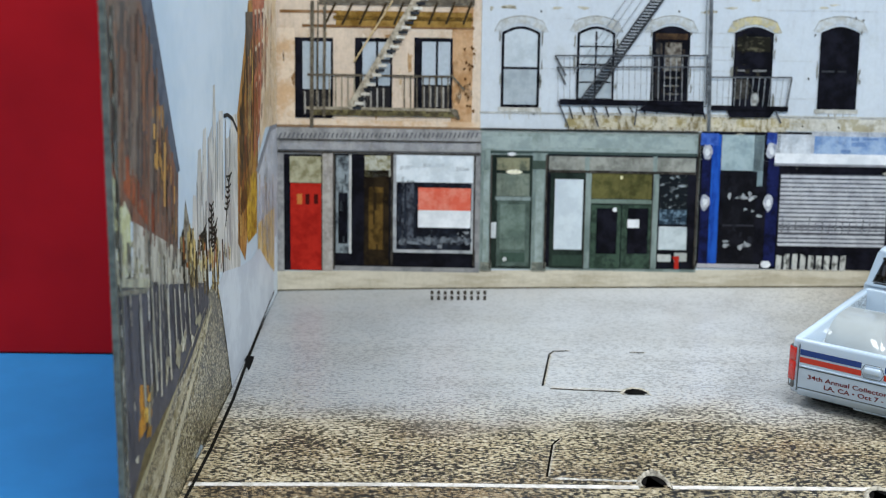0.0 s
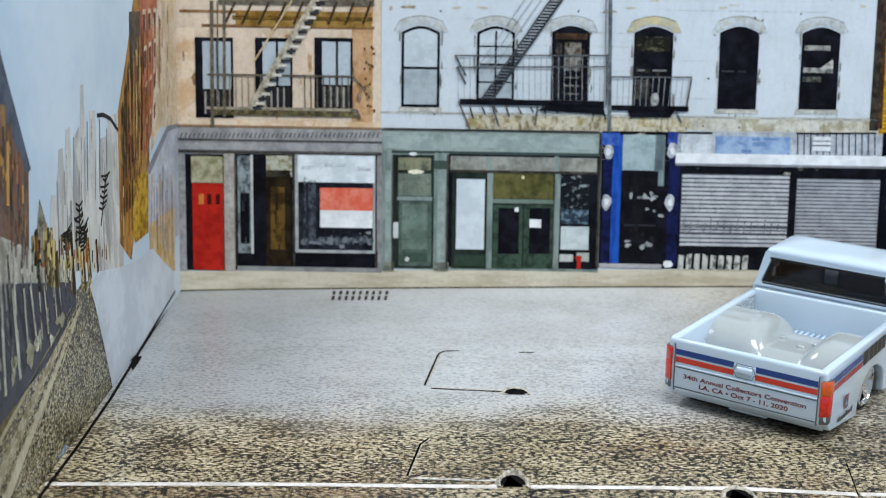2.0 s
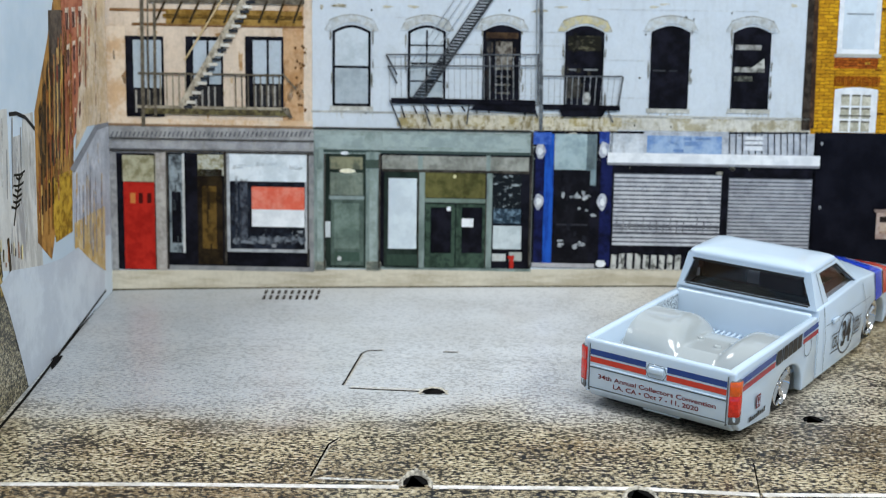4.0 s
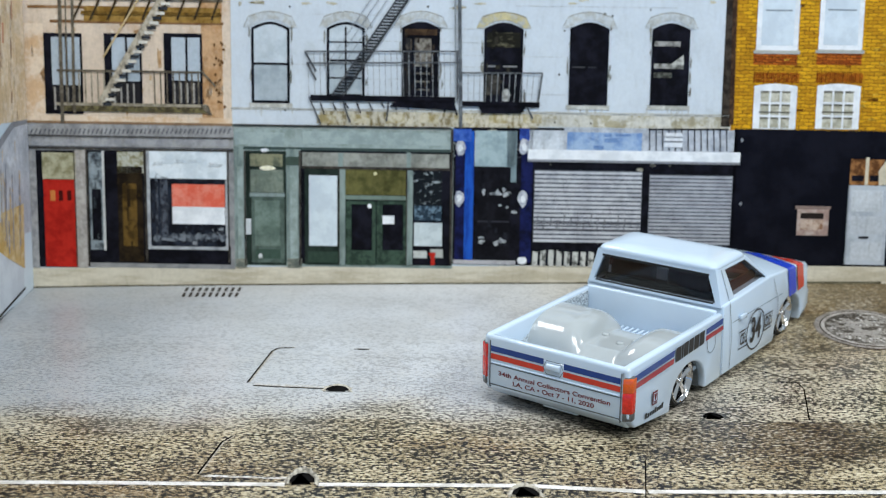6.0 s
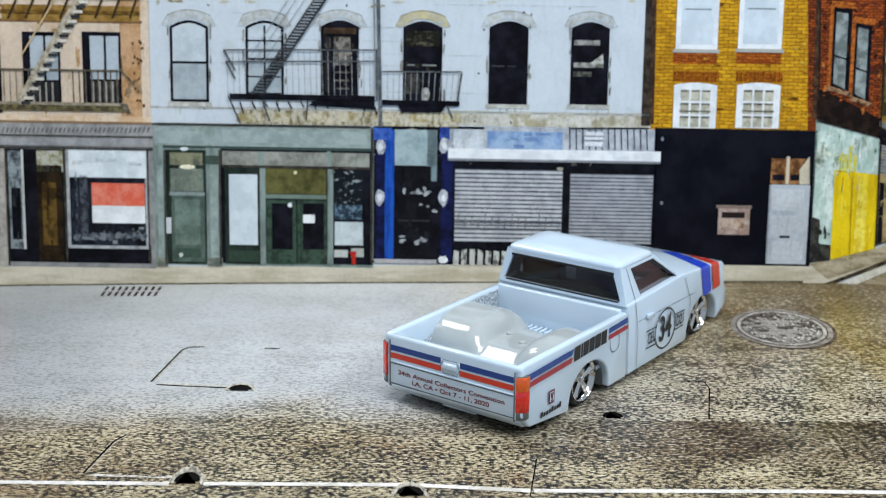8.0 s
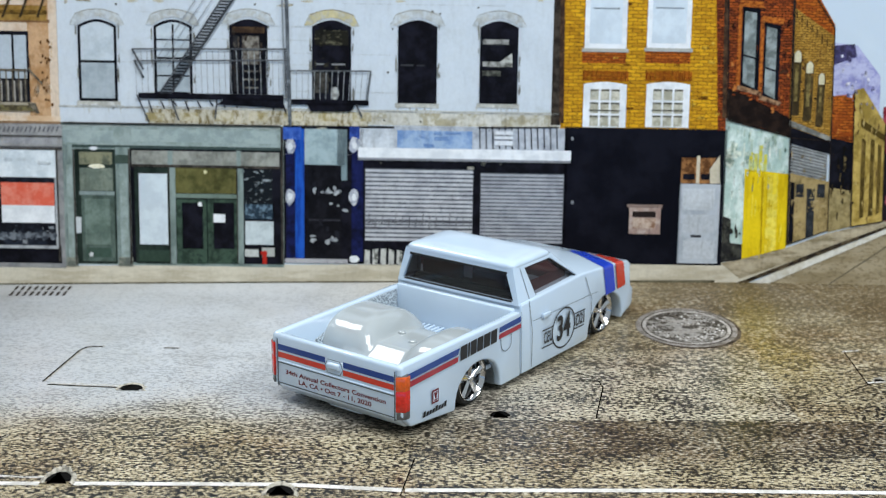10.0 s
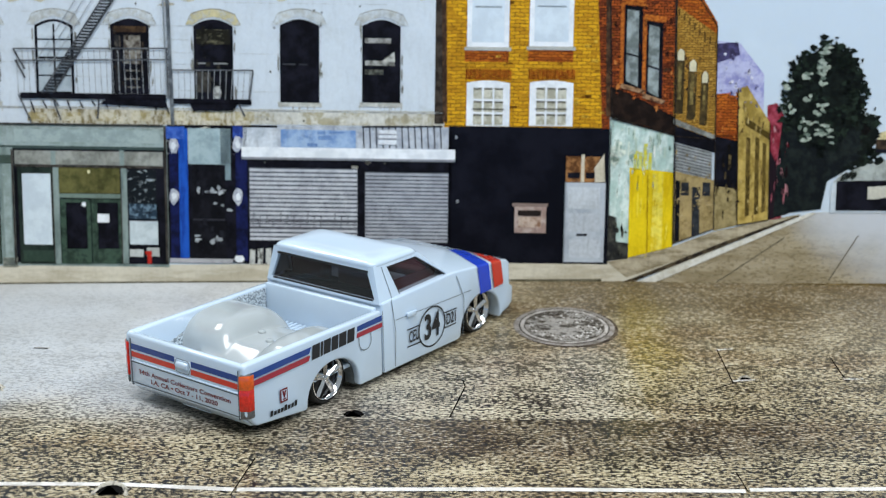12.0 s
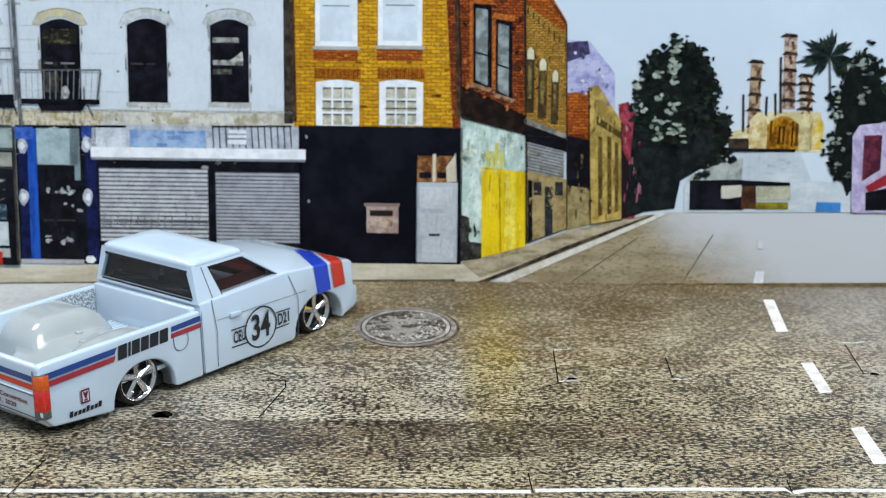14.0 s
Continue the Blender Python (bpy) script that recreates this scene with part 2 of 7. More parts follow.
def mixp(p, q, t):
    return (p[0] + (q[0] - p[0]) * t, p[1] + (q[1] - p[1]) * t)


# ---- the table and the wall behind ----
table = thing("table", "matt bright blue table top under the diorama", "table top", "structure")
part("table_top", box(-700, -400, -24, 800, 900, -1.6, 1.0), solid("blue_card", "3a9ae4", 0.6, spec=0.2, wear=0.12, size=30, bump=0.1), table)
wall = thing("wall_north", "plain deep red card wall standing on the blue table", "wall", "structure")
part("wall_face", box(-700, 225, -1.5, -52, 228, 420, 0.5), solid("red_card", "b5141c", 0.55, spec=0.15, wear=0.25, size=50, bump=0.1), wall)

# ---- road ----
road = thing("road", "glossy printed card road, pale grey fading to speckled brown", "road", "structure")
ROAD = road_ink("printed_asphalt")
CARD = solid("card_edge", "c4beb0", 0.8, wear=0.6, size=0.7, bump=0.5)
HOLE = solid("hole_black", "0d0c0c", 0.9, spec=0.1)
CUT = solid("cut_shadow", "1b1917", 0.9, spec=0.1)


def card_sheet(x0, x1, y0, y1, nx, ny):
    bm = bmesh.new()
    rows = []
    for j in range(ny + 1):
        row = []
        for i in range(nx + 1):
            x, y = x0 + (x1 - x0) * i / nx, y0 + (y1 - y0) * j / ny
            x = max(x, on_left(y, 0, 0)[0] + 0.2)
            y = min(y, on_back(x, rise(x, 258), 0)[1])
            row.append(bm.verts.new((x, y, rise(x, y))))
        rows.append(row)
    for j in range(ny):
        for i in range(nx):
            bm.faces.new((rows[j][i], rows[j][i + 1], rows[j + 1][i + 1], rows[j + 1][i]))
    ret = bmesh.ops.extrude_face_region(bm, geom=bm.faces[:])
    bmesh.ops.translate(bm, verts=[v for v in ret["geom"] if isinstance(v, bmesh.types.BMVert)], vec=(0, 0, -1.4))
    bmesh.ops.recalc_face_normals(bm, faces=bm.faces[:])
    return bm


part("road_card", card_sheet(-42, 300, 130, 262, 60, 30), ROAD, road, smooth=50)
LINE = ink("e6e4e2", "c9c6c0", 3.0, 0.1)
# white seam across the card, in lengths that meet at small kinks
seams = [[(-39.9, 167.5), (-7.2, 168.0), (25.3, 167.7)], [(30.2, 167.8), (60.4, 167.8), (77.5, 166.1)], [(77.8, 166.1), (117.4, 166.4), (151.1, 165.9)],
         [(151.8, 166.3), (171.0, 166.7), (188.2, 166.7), (188.8, 165.2)], [(189.0, 165.6), (191.6, 166.5), (203.0, 166.3)]]
for pts in seams:
    for p, q in zip(pts, pts[1:]):
        d = -1.15
        sheet("seam_line", [(LINE, 2, [p, q, (q[0], q[1] + d), (p[0], p[1] + d)])], road, on_road, "white card seam line")
# dashes of the road that turns off
DASH = ink("e9e6e4", "d5d0cc", 4.0, 0.1)
for pts in ([(207.2, 248.8), (209.5, 248.8), (208.2, 233.6), (205.8, 233.3)], [(206.2, 218.5), (208.6, 218.8), (207.6, 204.4), (205.2, 203.9)], [(205.4, 188.7), (207.7, 189.2), (206.8, 174.9), (204.2, 174.7)]):
    sheet("road_dash", [(DASH, 2, pts)], road, on_road)
# die-cut slits in the card
slits = [[(14.7, 207.1), (17.3, 222.9), (18.3, 224.4), (21.1, 224.7)], [(32.5, 224.1), (35.3, 223.9)], [(15.9, 205.8), (22.3, 205.1), (29.2, 204.5)], [(12.2, 170.4), (14.1, 182.0), (15.4, 184.2)],
         [(108.5, 209.1), (112.0, 209.2), (112.3, 206.0), (109.1, 192.1)], [(77.1, 163.6), (79.2, 176.3)], [(160.0, 208.3), (160.9, 224.4)], [(155.9, 205.3), (159.8, 208.1), (161.5, 209.2)], [(180.9, 211.5), (181.5, 221.3)], [(179.7, 210.4), (181.5, 209.6)],
         [(217.5, 227.7), (216.2, 213.4), (219.1, 214.3)], [(151.4, 165.2), (151.3, 171.6)], [(188.9, 165.2), (189.3, 169.3)], [(16.9, 184.2), (24.9, 185.3)], [(106.6, 214.6), (111.3, 211.1)]]
for n_, pts in enumerate(slits):
    fine = n_ > 3
    shapes = []
    for i, (p, q) in enumerate(zip(pts, pts[1:])):
        shapes.append((CUT, 2, bar(p, q, 0.2 if fine else 0.34)))
        if not fine:
            shapes.append((CARD, 1, bar((p[0] + 0.3, p[1] + 0.25), (q[0] + 0.3, q[1] + 0.25), 0.3)))
    sheet("slit", shapes, road, on_road, "thin die-cut slit")

FRAY = ink("d8d8d6", "a9a49a", 0.8, 0.2)
for p, q in (((16.2, 206.3), (29.0, 205.2)), ((13.0, 169.6), (26.2, 168.9)), ((160.2, 209.0), (164.4, 209.8)), ((180.6, 210.2), (184.2, 210.4)), ((160.6, 224.0), (164.0, 224.6)), ((216.6, 228.0), (222.0, 228.6))):
    pts = [mixp(p, q, k / 14) for k in range(15)]
    edge = [(a, b + random.uniform(0.25, 0.75)) for a, b in pts]
    sheet("frayed_edge", [(FRAY, 1, [a0, b0, b1, a1]) for a0, b0, a1, b1 in zip(pts, pts[1:], edge, edge[1:])], road, on_road, "frayed white card edge")

joint = [(-38.5, 260.0), (-38.5, 218.4), (-38.3, 199.7), (-38.7, 179.0), (-39.5, 161.9)]
sheet("joint_gap", [(CUT, 2, bar(p, q, 0.55)) for p, q in zip(joint, joint[1:])], road, on_road, "dark gap beside the side card")
sheet("torn_notch", [(HOLE, 3, [(-38.7, 216.1), (-39.0, 220.5), (-37.5, 220.5), (-37.4, 217.0), (-37.5, 212.9)])], road, on_road, "dark torn notch")


def peg_hole(x, y, w, d, lip):
    """A half-moon slot: dark opening under a curled card lip."""
    pts = [(x + w * math.cos(a), y + d * math.sin(a)) for a in [math.pi * k / 12 for k in range(13)]]
    pts += [(x + w * 0.8, y - d * 0.25), (x - w * 0.8, y - d * 0.25)]
    hole = sheet("peg_hole", [(HOLE, 3, pts)], road, on_road, "dark half-moon peg hole")
    if not lip:
        return
    bm = bmesh.new()
    prev = None
    for k in range(27):
        a = math.pi * (k / 26 * 1.16 - 0.08)
        h = lip * (0.35 + 0.65 * math.sin(max(0, min(math.pi, a)))) * random.uniform(0.7, 1.25)
        w2 = random.uniform(1.2, 1.42)
        ring = []
        for r, z in ((0.96, 0.05), (1.02, h * 0.8), (1.1, h), (1.18, h * 0.55), (w2, 0.03)):
            px, py = x + w * r * math.cos(a) + random.uniform(-0.07, 0.07), y + d * r * math.sin(a)
            ring.append(bm.verts.new((px, py, rise(px, py) + z)))
        if prev:
            for i in range(4):
                bm.faces.new((prev[i], prev[i + 1], ring[i + 1], ring[i]))
        prev = ring
    part("lip", bm, CARD, hole, "curled pale card lip", 60)


for (x, y), w, d, lip in (((30.6, 203.8), 2.0, 2.2, 0.35), ((27.7, 167.9), 1.9, 3.2, 0.9), ((93.4, 192.8), 1.7, 2.2, 0), ((60.0, 164.3), 2.0, 2.6, 0.6), ((162.7, 210.2), 0.9, 0.8, 0.5), ((218.1, 212.9), 0.9, 0.9, 0.4)):
    peg_hole(x, y, w, d, lip)
# printed gully grate by the kerb
g0, g1, g2, g3 = (-5.1, 258.7), (7.6, 258.1), (-4.9, 252.7), (7.5, 252.4)
for k in range(9):
    for a, b in ((0.02, 0.42), (0.55, 0.98)):
        p, q = mixp(g0, g1, (k + 0.35) / 9), mixp(g2, g3, (k + 0.2) / 9)
        sheet("grate_slot", [(ink("3a332e"), 2, bar(mixp(p, q, a), mixp(p, q, b), 0.62))], road, on_road)
# printed manhole cover
mh = ((133.1, 235.2))
mr = 0.5 * ((143.0, 235.1)[0] - (123.1, 235.2)[0])
md = mr * 0.95


def disc(f, n=40, dx=0.0, dy=0.0):
    return [(mh[0] + dx + mr * f * math.cos(k * math.tau / n), mh[1] + dy + md * f * math.sin(k * math.tau / n)) for k in range(n)]


RIM, RIM2, IRON = ink("958f89", "7a736b", 1.5), ink("b3aea8", "948e87", 2.0), ink("98948e", "4f4a44", 2.6, 0.35, (1.6, 1, 1), 0.47, 0.58)
cover = tagged(sheet("manhole_cover", [(RIM, 3, disc(1.0))], None, on_road, "printed round grey iron manhole cover"), "", "manhole cover")
for nm, m, lay, f in (("rim_groove", ink("5a544e"), 4, 0.9), ("rim_ring", RIM2, 5, 0.87), ("lid_groove", ink("655f58"), 6, 0.80), ("lid", IRON, 7, 0.78)):
    sheet(nm, [(m, lay, disc(f))], cover, on_road)
sheet("rim_shade", [(ink("4a4038", "6b5f52", 3.0), 2, disc(1.02, 40, 0.4, -0.4))], cover, on_road)
COVER_A, COVER_B, COVER_C = ink("5f5951", "8d877f", 0.9), ink("413b35", "6d665d", 0.8), ink("cfccc8", "aaa59e", 0.9)
for j in range(-8, 9):
    for i in range(-10, 11):
        u, w_ = (i + 0.5 * (j % 2)) / 11, j / 9
        if u * u + w_ * w_ > 0.9 or (j > 2 and random.random() < 0.45):
            continue
        x, y = mh[0] + mr * 0.76 * u, mh[1] + md * 0.76 * w_
        g = random.random()
        sheet("cover_stud", [(COVER_C if g > 0.72 else COVER_A if g > 0.25 else COVER_B, 8, rect(x - 0.16, y - 0.3, x + 0.2, y + 0.26))], cover, on_road)
for k in range(16):
    a = random.uniform(0.2, 1.0) * math.pi
    r = random.uniform(0.45, 0.72)
    sheet("grime", [(COVER_B, 9, blob(mh[0] + mr * r * math.cos(a), mh[1] + md * r * math.sin(a), random.uniform(0.3, 1.1), random.uniform(0.2, 0.5), 9, 0.5))], cover, on_road)

# ---- standing cards ----
back = thing("printed_backdrop", "glossy printed card backdrop of an old city street", "backdrop", "structure")
bm = bmesh.new()
v = [bm.verts.new(on_back(a, b, h)) for h in (0, -1.6) for a, b in ((-38.4, -1.4), (300, -1.4), (300, 84), (-38.4, 84))]
for q in ((0, 1, 2, 3), (7, 6, 5, 4), (4, 5, 1, 0), (5, 6, 2, 1), (6, 7, 3, 2), (7, 4, 0, 3)):
    bm.faces.new([v[i] for i in q])
bmesh.ops.recalc_face_normals(bm, faces=bm.faces[:])
part("card", bm, ink("bfcbd6", "c8d3dc", 60.0, 0.015), back)
side = thing("printed_side_card", "glossy printed side card with a receding street", "backdrop", "structure")
bm = bmesh.new()
v = [bm.verts.new(on_left(a, b, h)) for h in (0, -0.55) for a, b in ((136.5, -1.4), (260.6, -1.4), (268.6, 84), (140.3, 84))]
for q in ((0, 1, 2, 3), (7, 6, 5, 4), (4, 5, 1, 0), (5, 6, 2, 1), (6, 7, 3, 2), (7, 4, 0, 3)):
    bm.faces.new([v[i] for i in q])
bmesh.ops.recalc_face_normals(bm, faces=bm.faces[:])
part("card", bm, ink("b9c8d4", "cad5de", 50.0, 0.015), side)
bm = bmesh.new()
v = [bm.verts.new(on_left(a, b, h)) for h in (0.06, -0.62) for a, b in ((136.0, -1.4), (136.6, -1.4), (140.4, 84), (139.8, 84))]
for q in ((0, 1, 2, 3), (7, 6, 5, 4), (4, 5, 1, 0), (5, 6, 2, 1), (6, 7, 3, 2), (7, 4, 0, 3)):
    bm.faces.new([v[i] for i in q])
bmesh.ops.recalc_face_normals(bm, faces=bm.faces[:])
part("edge_strip", bm, solid("raw_edge", "6a6c60", 0.8, wear=0.5, size=1.2, bump=0.4), side, "worn grey-green raw card edge")


# ---- print on the backdrop ----
PEACH = ink("dac7b2", "c6a98c", 6.0, 0.25, (1, 1, 1.5), 0.5, 0.75)
PALEP = ink("e2cfb8", "cfae8a", 5.0, 0.2)
WALL_W = ink("c9d1d8", "bcc3c6", 6.0, 0.12, (1, 1, 1), 0.55, 0.8)
CREAM = ink("cfc8b6", "b6ad98", 6.0, 0.18, (3, 1, 0.6))
STAIN = ink("cfc8b4", "8a7c58", 1.6, 0.4, (0.7, 1, 1.5), 0.45, 0.62)
BLACKI = ink("0e0e13", "1b1b24", 4.0, 0.2)
DARKG = ink("2a2c30", "3d4044", 2.0, 0.3)
STEEL = ink("4a4d52", "6a6d70", 1.5, 0.3)
GLASSP = ink("b4bec6", "98a4ac", 6.0, 0.2, (1, 1, 2.5), 0.42, 0.7)
GLASSD = ink("2b2a2c", "5f5850", 2.0, 0.4, (1, 1, 1.5), 0.52, 0.7)
GREYT = ink("979797", "828385", 3.0, 0.2)
GREEN = ink("8b9a96", "6c7b77", 4.0, 0.18, (0.6, 1, 2.5))
DGREEN = ink("2c3731", "1d2622", 3.0, 0.3, (0.6, 1, 2))
LGREEN = ink("9caaa8", "86958f", 3.0, 0.2)
BLUE = ink("2458b8", "1c3f92", 2.0, 0.2, (0.5, 1, 3))
NAVY = ink("1c2250", "12142c", 2.5, 0.3)
SHUT_A, SHUT_B = ink("c3c6cb", "aeb1b8", 3.0, 0.15), ink("63666e", "4b4e57", 1.5, 0.2)
YBRICK = brick_ink("print_yellow_brick", "d8a320", "b07c1a", "6b4a16", 2.0, 0.75)
OBRICK = brick_ink("print_orange_brick", "b5611e", "8a4016", "4a2712", 1.4, 0.6)
RBRICK = brick_ink("print_red_brick", "a8501f", "5c2a18", "25140d", 1.3, 0.55)
TBRICK = brick_ink("print_tan_brick", "b3883a", "8f6826", "55401c", 1.2, 0.5)
WHITEP = ink("e8ebee", "d4d8dc", 4.0, 0.08)


def printed(name, shapes, label="", parent=None, cat="building"):
    if parent or cat != "building":
        ob = sheet(name, shapes, parent, on_back, label)
    else:
        ob = sheet(name, shapes[:1], None, on_back, label)
        for s in shapes[1:]:
            sheet("trim", [s], ob, on_back)
    return ob if parent else tagged(ob, "", cat, "houses printed on the backdrop" if cat == "building" else "")


def box_at(m, layer, *r):
    return (m, layer, rect(*r))


def inset(r, d):
    return (r[0] + d, r[1] + d, r[2] - d, r[3] - d)


# pavement strip and the ground floor of the street
printed("pavement_strip", [(CREAM, 1, [(-38.8, 0.4), (147.7, 3.7), (166.7, 9.8), (173.8, 12.8), (145.2, 8.6), (123.7, 8.1), (59.9, 6.7), (-38.7, 4.7)])], "pale cream printed pavement", back)
# shadow line where road meets backdrop, painted as a thin dark strip
KERB_X = [-38.5 + 14.0 * k for k in range(14)]
printed("kerb_line", [(ink("6f6a58", "55503f", 3.0), 3, [(x0, rise(x0, 258) - 0.2), (x1, rise(x1, 258) - 0.2), (x1, rise(x1, 258) + 0.32), (x0, rise(x0, 258) + 0.32)]) for x0, x1 in zip(KERB_X, KERB_X[1:])], "thin painted shadow line at the kerb", back)

# peach apartment house
W = (-38.1, 35.6, 5.1, 64.1)
peach = printed("peach_facade", [box_at(PEACH, 1, *W), box_at(PALEP, 2, -38.2, 36.5, -33.9, 56.0), box_at(ink("c9a37c", "b4895e", 3.0), 2, -1.1, 37.1, 3.3, 64.4),
                 box_at(ink("a07d5c", "86623f", 3.0), 3, -37.0, 59.1, 1.8, 59.7), box_at(ink("8f6c4a", "6f5034", 3.0), 3, -32.4, 56.2, 3.6, 56.8), box_at(PALEP, 3, -38.3, 35.5, 5.2, 37.1), box_at(ink("93785e"), 4, -38.3, 35.5, 5.2, 36.0)], "printed peach rendered house front with fire escape")
for r, tilt in (((-33.9, 37.5, -25.9, 54.1), 0), ((-21.3, 38.9, -13.5, 54.2), 1), ((-8.9, 39.3, -0.9, 54.4), 2)):
    win = printed("window", [box_at(BLACKI, 4, *r)], "tall dark-framed sash window", peach)
    x0, z0, x1, z1 = r
    w = x1 - x0
    printed("pane", [box_at(GLASSP, 5, x0 + w * 0.2, z0 + (z1 - z0) * 0.36, x0 + w * 0.56, z1 - 0.8), box_at(GLASSP, 5, x0 + w * 0.62, z0 + (z1 - z0) * 0.36, x1 - w * 0.06, z1 - 0.8)], "", win)
    printed("pane", [box_at(GLASSD, 5, x0 + w * 0.2, z0 + 0.8, x1 - w * 0.06, z0 + (z1 - z0) * 0.34)], "", win)
    for k in range(4):
        xx = x0 + w * (0.26 + 0.17 * k)
        printed("bar", [(ink("a8a49c"), 6, bar((xx, z0 + 0.8), (xx, z0 + (z1 - z0) * 0.33), 0.35))], "", win)
# its fire escape
IRON_A, IRON_B = ink("5a5348", "7a7263", 1.2), ink("a89f8d", "857c6a", 1.5)
shapes = [box_at(IRON_B, 10, -31.6, 39.3, -0.2, 39.9), box_at(ink("4a4332", "78704e", 1.5), 9, -30.8, 38.1, 0.2, 39.3), box_at(IRON_A, 10, -31.3, 46.3, -1.4, 46.7), (IRON_A, 10, [(-1.4, 46.9), (-0.9, 46.9), (1.9, 43.8), (1.6, 43.6)]), (IRON_A, 10, [(-1.6, 39.8), (0.2, 39.8), (1.0, 37.7), (0.3, 37.7)])]
esc = printed("fire_escape", shapes, "rusty grey iron fire escape", peach)
p0, p1, p2, p3 = (-30.6, 46.3), (-1.8, 46.8), (-30.6, 39.4), (-1.7, 39.9)
for k in range(23):
    if k in (9, 10, 11, 12, 13, 14):
        continue
    printed("baluster", [(IRON_B if k < 8 else IRON_A, 10, bar(mixp(p0, p1, k / 22), mixp(p2, p3, k / 22), 0.3))], "", esc)
for a, b, w in (((-30.2, 61.6), (-30.4, 35.7), 0.75), ((-27.6, 61.6), (-27.8, 37.8), 0.6), ((-29.0, 61.6), (-29.2, 39.5), 0.3)):
    printed("upright", [(IRON_A, 11, bar(a, b, w))], "", esc)
a, b = (-7.9, 63.3), (-22.4, 39.6)
shapes = [(ink("c2b8a4", "8d8372", 1.0), 12, bar(a, b, 1.5))]
for k in range(24):
    p = mixp(a, b, (k + 0.5) / 24)
    shapes.append((DARKG if k % 2 else ink("d9d4c8"), 13, bar((p[0] + 0.2, p[1] - 0.4), (p[0] + 2.1, p[1] - 0.4), 0.62)))
shapes.append((ink("cdb58a"), 13, bar(*((-13.5, 61.9), (-21.5, 49.3)), 0.35)))
printed("stair_flight", shapes, "pale iron stair flight", esc)
shapes = [box_at(ink("5b4420", "8a6a30", 2.0, 0.4), 9, -25.9, 58.0, 3.2, 58.7), box_at(ink("a58245", "7d5d28", 3.0), 4, -25.3, 56.6, 3.0, 59.6), box_at(IRON_A, 9, -28.8, 61.0, 3.5, 64.2)]
for k in range(9):
    shapes.append((ink("3f3424"), 10, bar((mixp((-25.3, 61.4), (2.9, 61.9), k / 8)), (mixp((-27.6, 56.8), (1.2, 57.3), k / 8)), 0.45)))
printed("upper_landing", shapes, "brown iron landing seen from below", esc)

# grey shop front below it
shop = printed("grey_shopfront", [box_at(GREYT, 2, -38.8, 5.1, 5.4, 35.6), box_at(ink("a5a5a4", "8f8f90", 3.0), 3, -38.8, 30.5, 5.3, 35.4), box_at(ink("6c6d70"), 4, -38.4, 32.8, 5.3, 33.1), box_at(ink("5a5b5e"), 4, -38.4, 30.2, 5.3, 30.8)], "grey painted shop front with a dentil cornice")
p, q = (-37.1, 33.7), (4.4, 34.4)
for k in range(46):
    c = mixp(p, q, k / 45)
    printed("dentil", [(ink("606166", "787a7e", 1.0), 5, bar((c[0] - 0.2, c[1] - 0.55), (c[0] + 0.25, c[1] + 0.55), 0.3))], "", shop)
printed("shadow_panel", [box_at(BLACKI, 3, -36.4, 5.0, -27.9, 29.8), box_at(BLACKI, 3, -25.8, 6.1, -13.2, 30.0), box_at(BLACKI, 3, -13.2, 6.1, 4.5, 10.0)], "", shop)
printed("pilaster", [box_at(ink("b8b3ad", "a09b95", 2.0), 4, -28.2, 5.0, -25.9, 30.3), box_at(ink("a6a5a4", "8a8a8c", 2.0), 4, -38.6, 4.8, -36.4, 30.2)], "", shop)
door = printed("red_door", [box_at(ink("b62a20", "9a1f18", 4.0, 0.2), 5, -35.0, 5.1, -28.2, 23.7)], "bright red panelled door", shop)
printed("fanlight", [box_at(ink("b9b598", "8f8a68", 2.0), 5, -35.1, 23.8, -28.1, 29.4)], "", shop)
for r, tone in (((-33.6, 19.2, -32.5, 21.4), "c97a40"), ((-31.8, 19.2, -30.9, 21.4), "4a1512"), ((-30.0, 19.3, -29.1, 21.4), "4a1512")):
    printed("door_pane", [box_at(ink(tone), 6, *r)], "", door)
printed("narrow_window", [box_at(ink("8f9a9f", "3a3f44", 3.0), 5, -25.3, 8.9, -22.0, 29.7), box_at(BLACKI, 6, -24.8, 10.9, -22.8, 21.8), box_at(ink("c6c8c6"), 6, -22.5, 8.8, -22.0, 29.9)], "", shop)
printed("wooden_door", [box_at(ink("32281a", "1c1610", 3.0), 5, -19.3, 6.4, -14.0, 26.7), box_at(ink("c9cabd", "8f8a68", 2.0), 5, -19.2, 25.3, -13.7, 29.8), box_at(ink("6a5228", "3a2c16", 3.0), 6, -18.3, 9.8, -15.3, 23.1)], "dark brown shop door", shop)
sw = (-13.1, 9.2, 4.2, 30.5)
win = printed("shop_window", [box_at(ink("b9bdc0", "9a9ea2", 2.0), 5, *sw)], "shop window with a reflected sky", shop)
printed("pane", [box_at(ink("15161c", "2a2f3a", 3.0, 0.3), 6, *inset(sw, 0.7))], "", win)
printed("reflection", [box_at(ink("dde5ea", "c4ced4", 5.0, 0.08), 7, -12.5, 24.3, 3.8, 30.0)], "", win)
printed("poster", [box_at(ink("d8644e", "df8572", 3.0, 0.1), 8, -7.8, 18.4, 3.4, 23.2), box_at(WHITEP, 8, -7.8, 14.7, 3.4, 18.4)], "red and white poster", win)
for k in range(9):
    printed("reflection", [(ink("7d848c", "3a3f48", 1.5), 7, blob(*(mixp((-11.0, 11.7), (2.9, 12.0), k / 8)), 1.0, 0.9))], "", win)
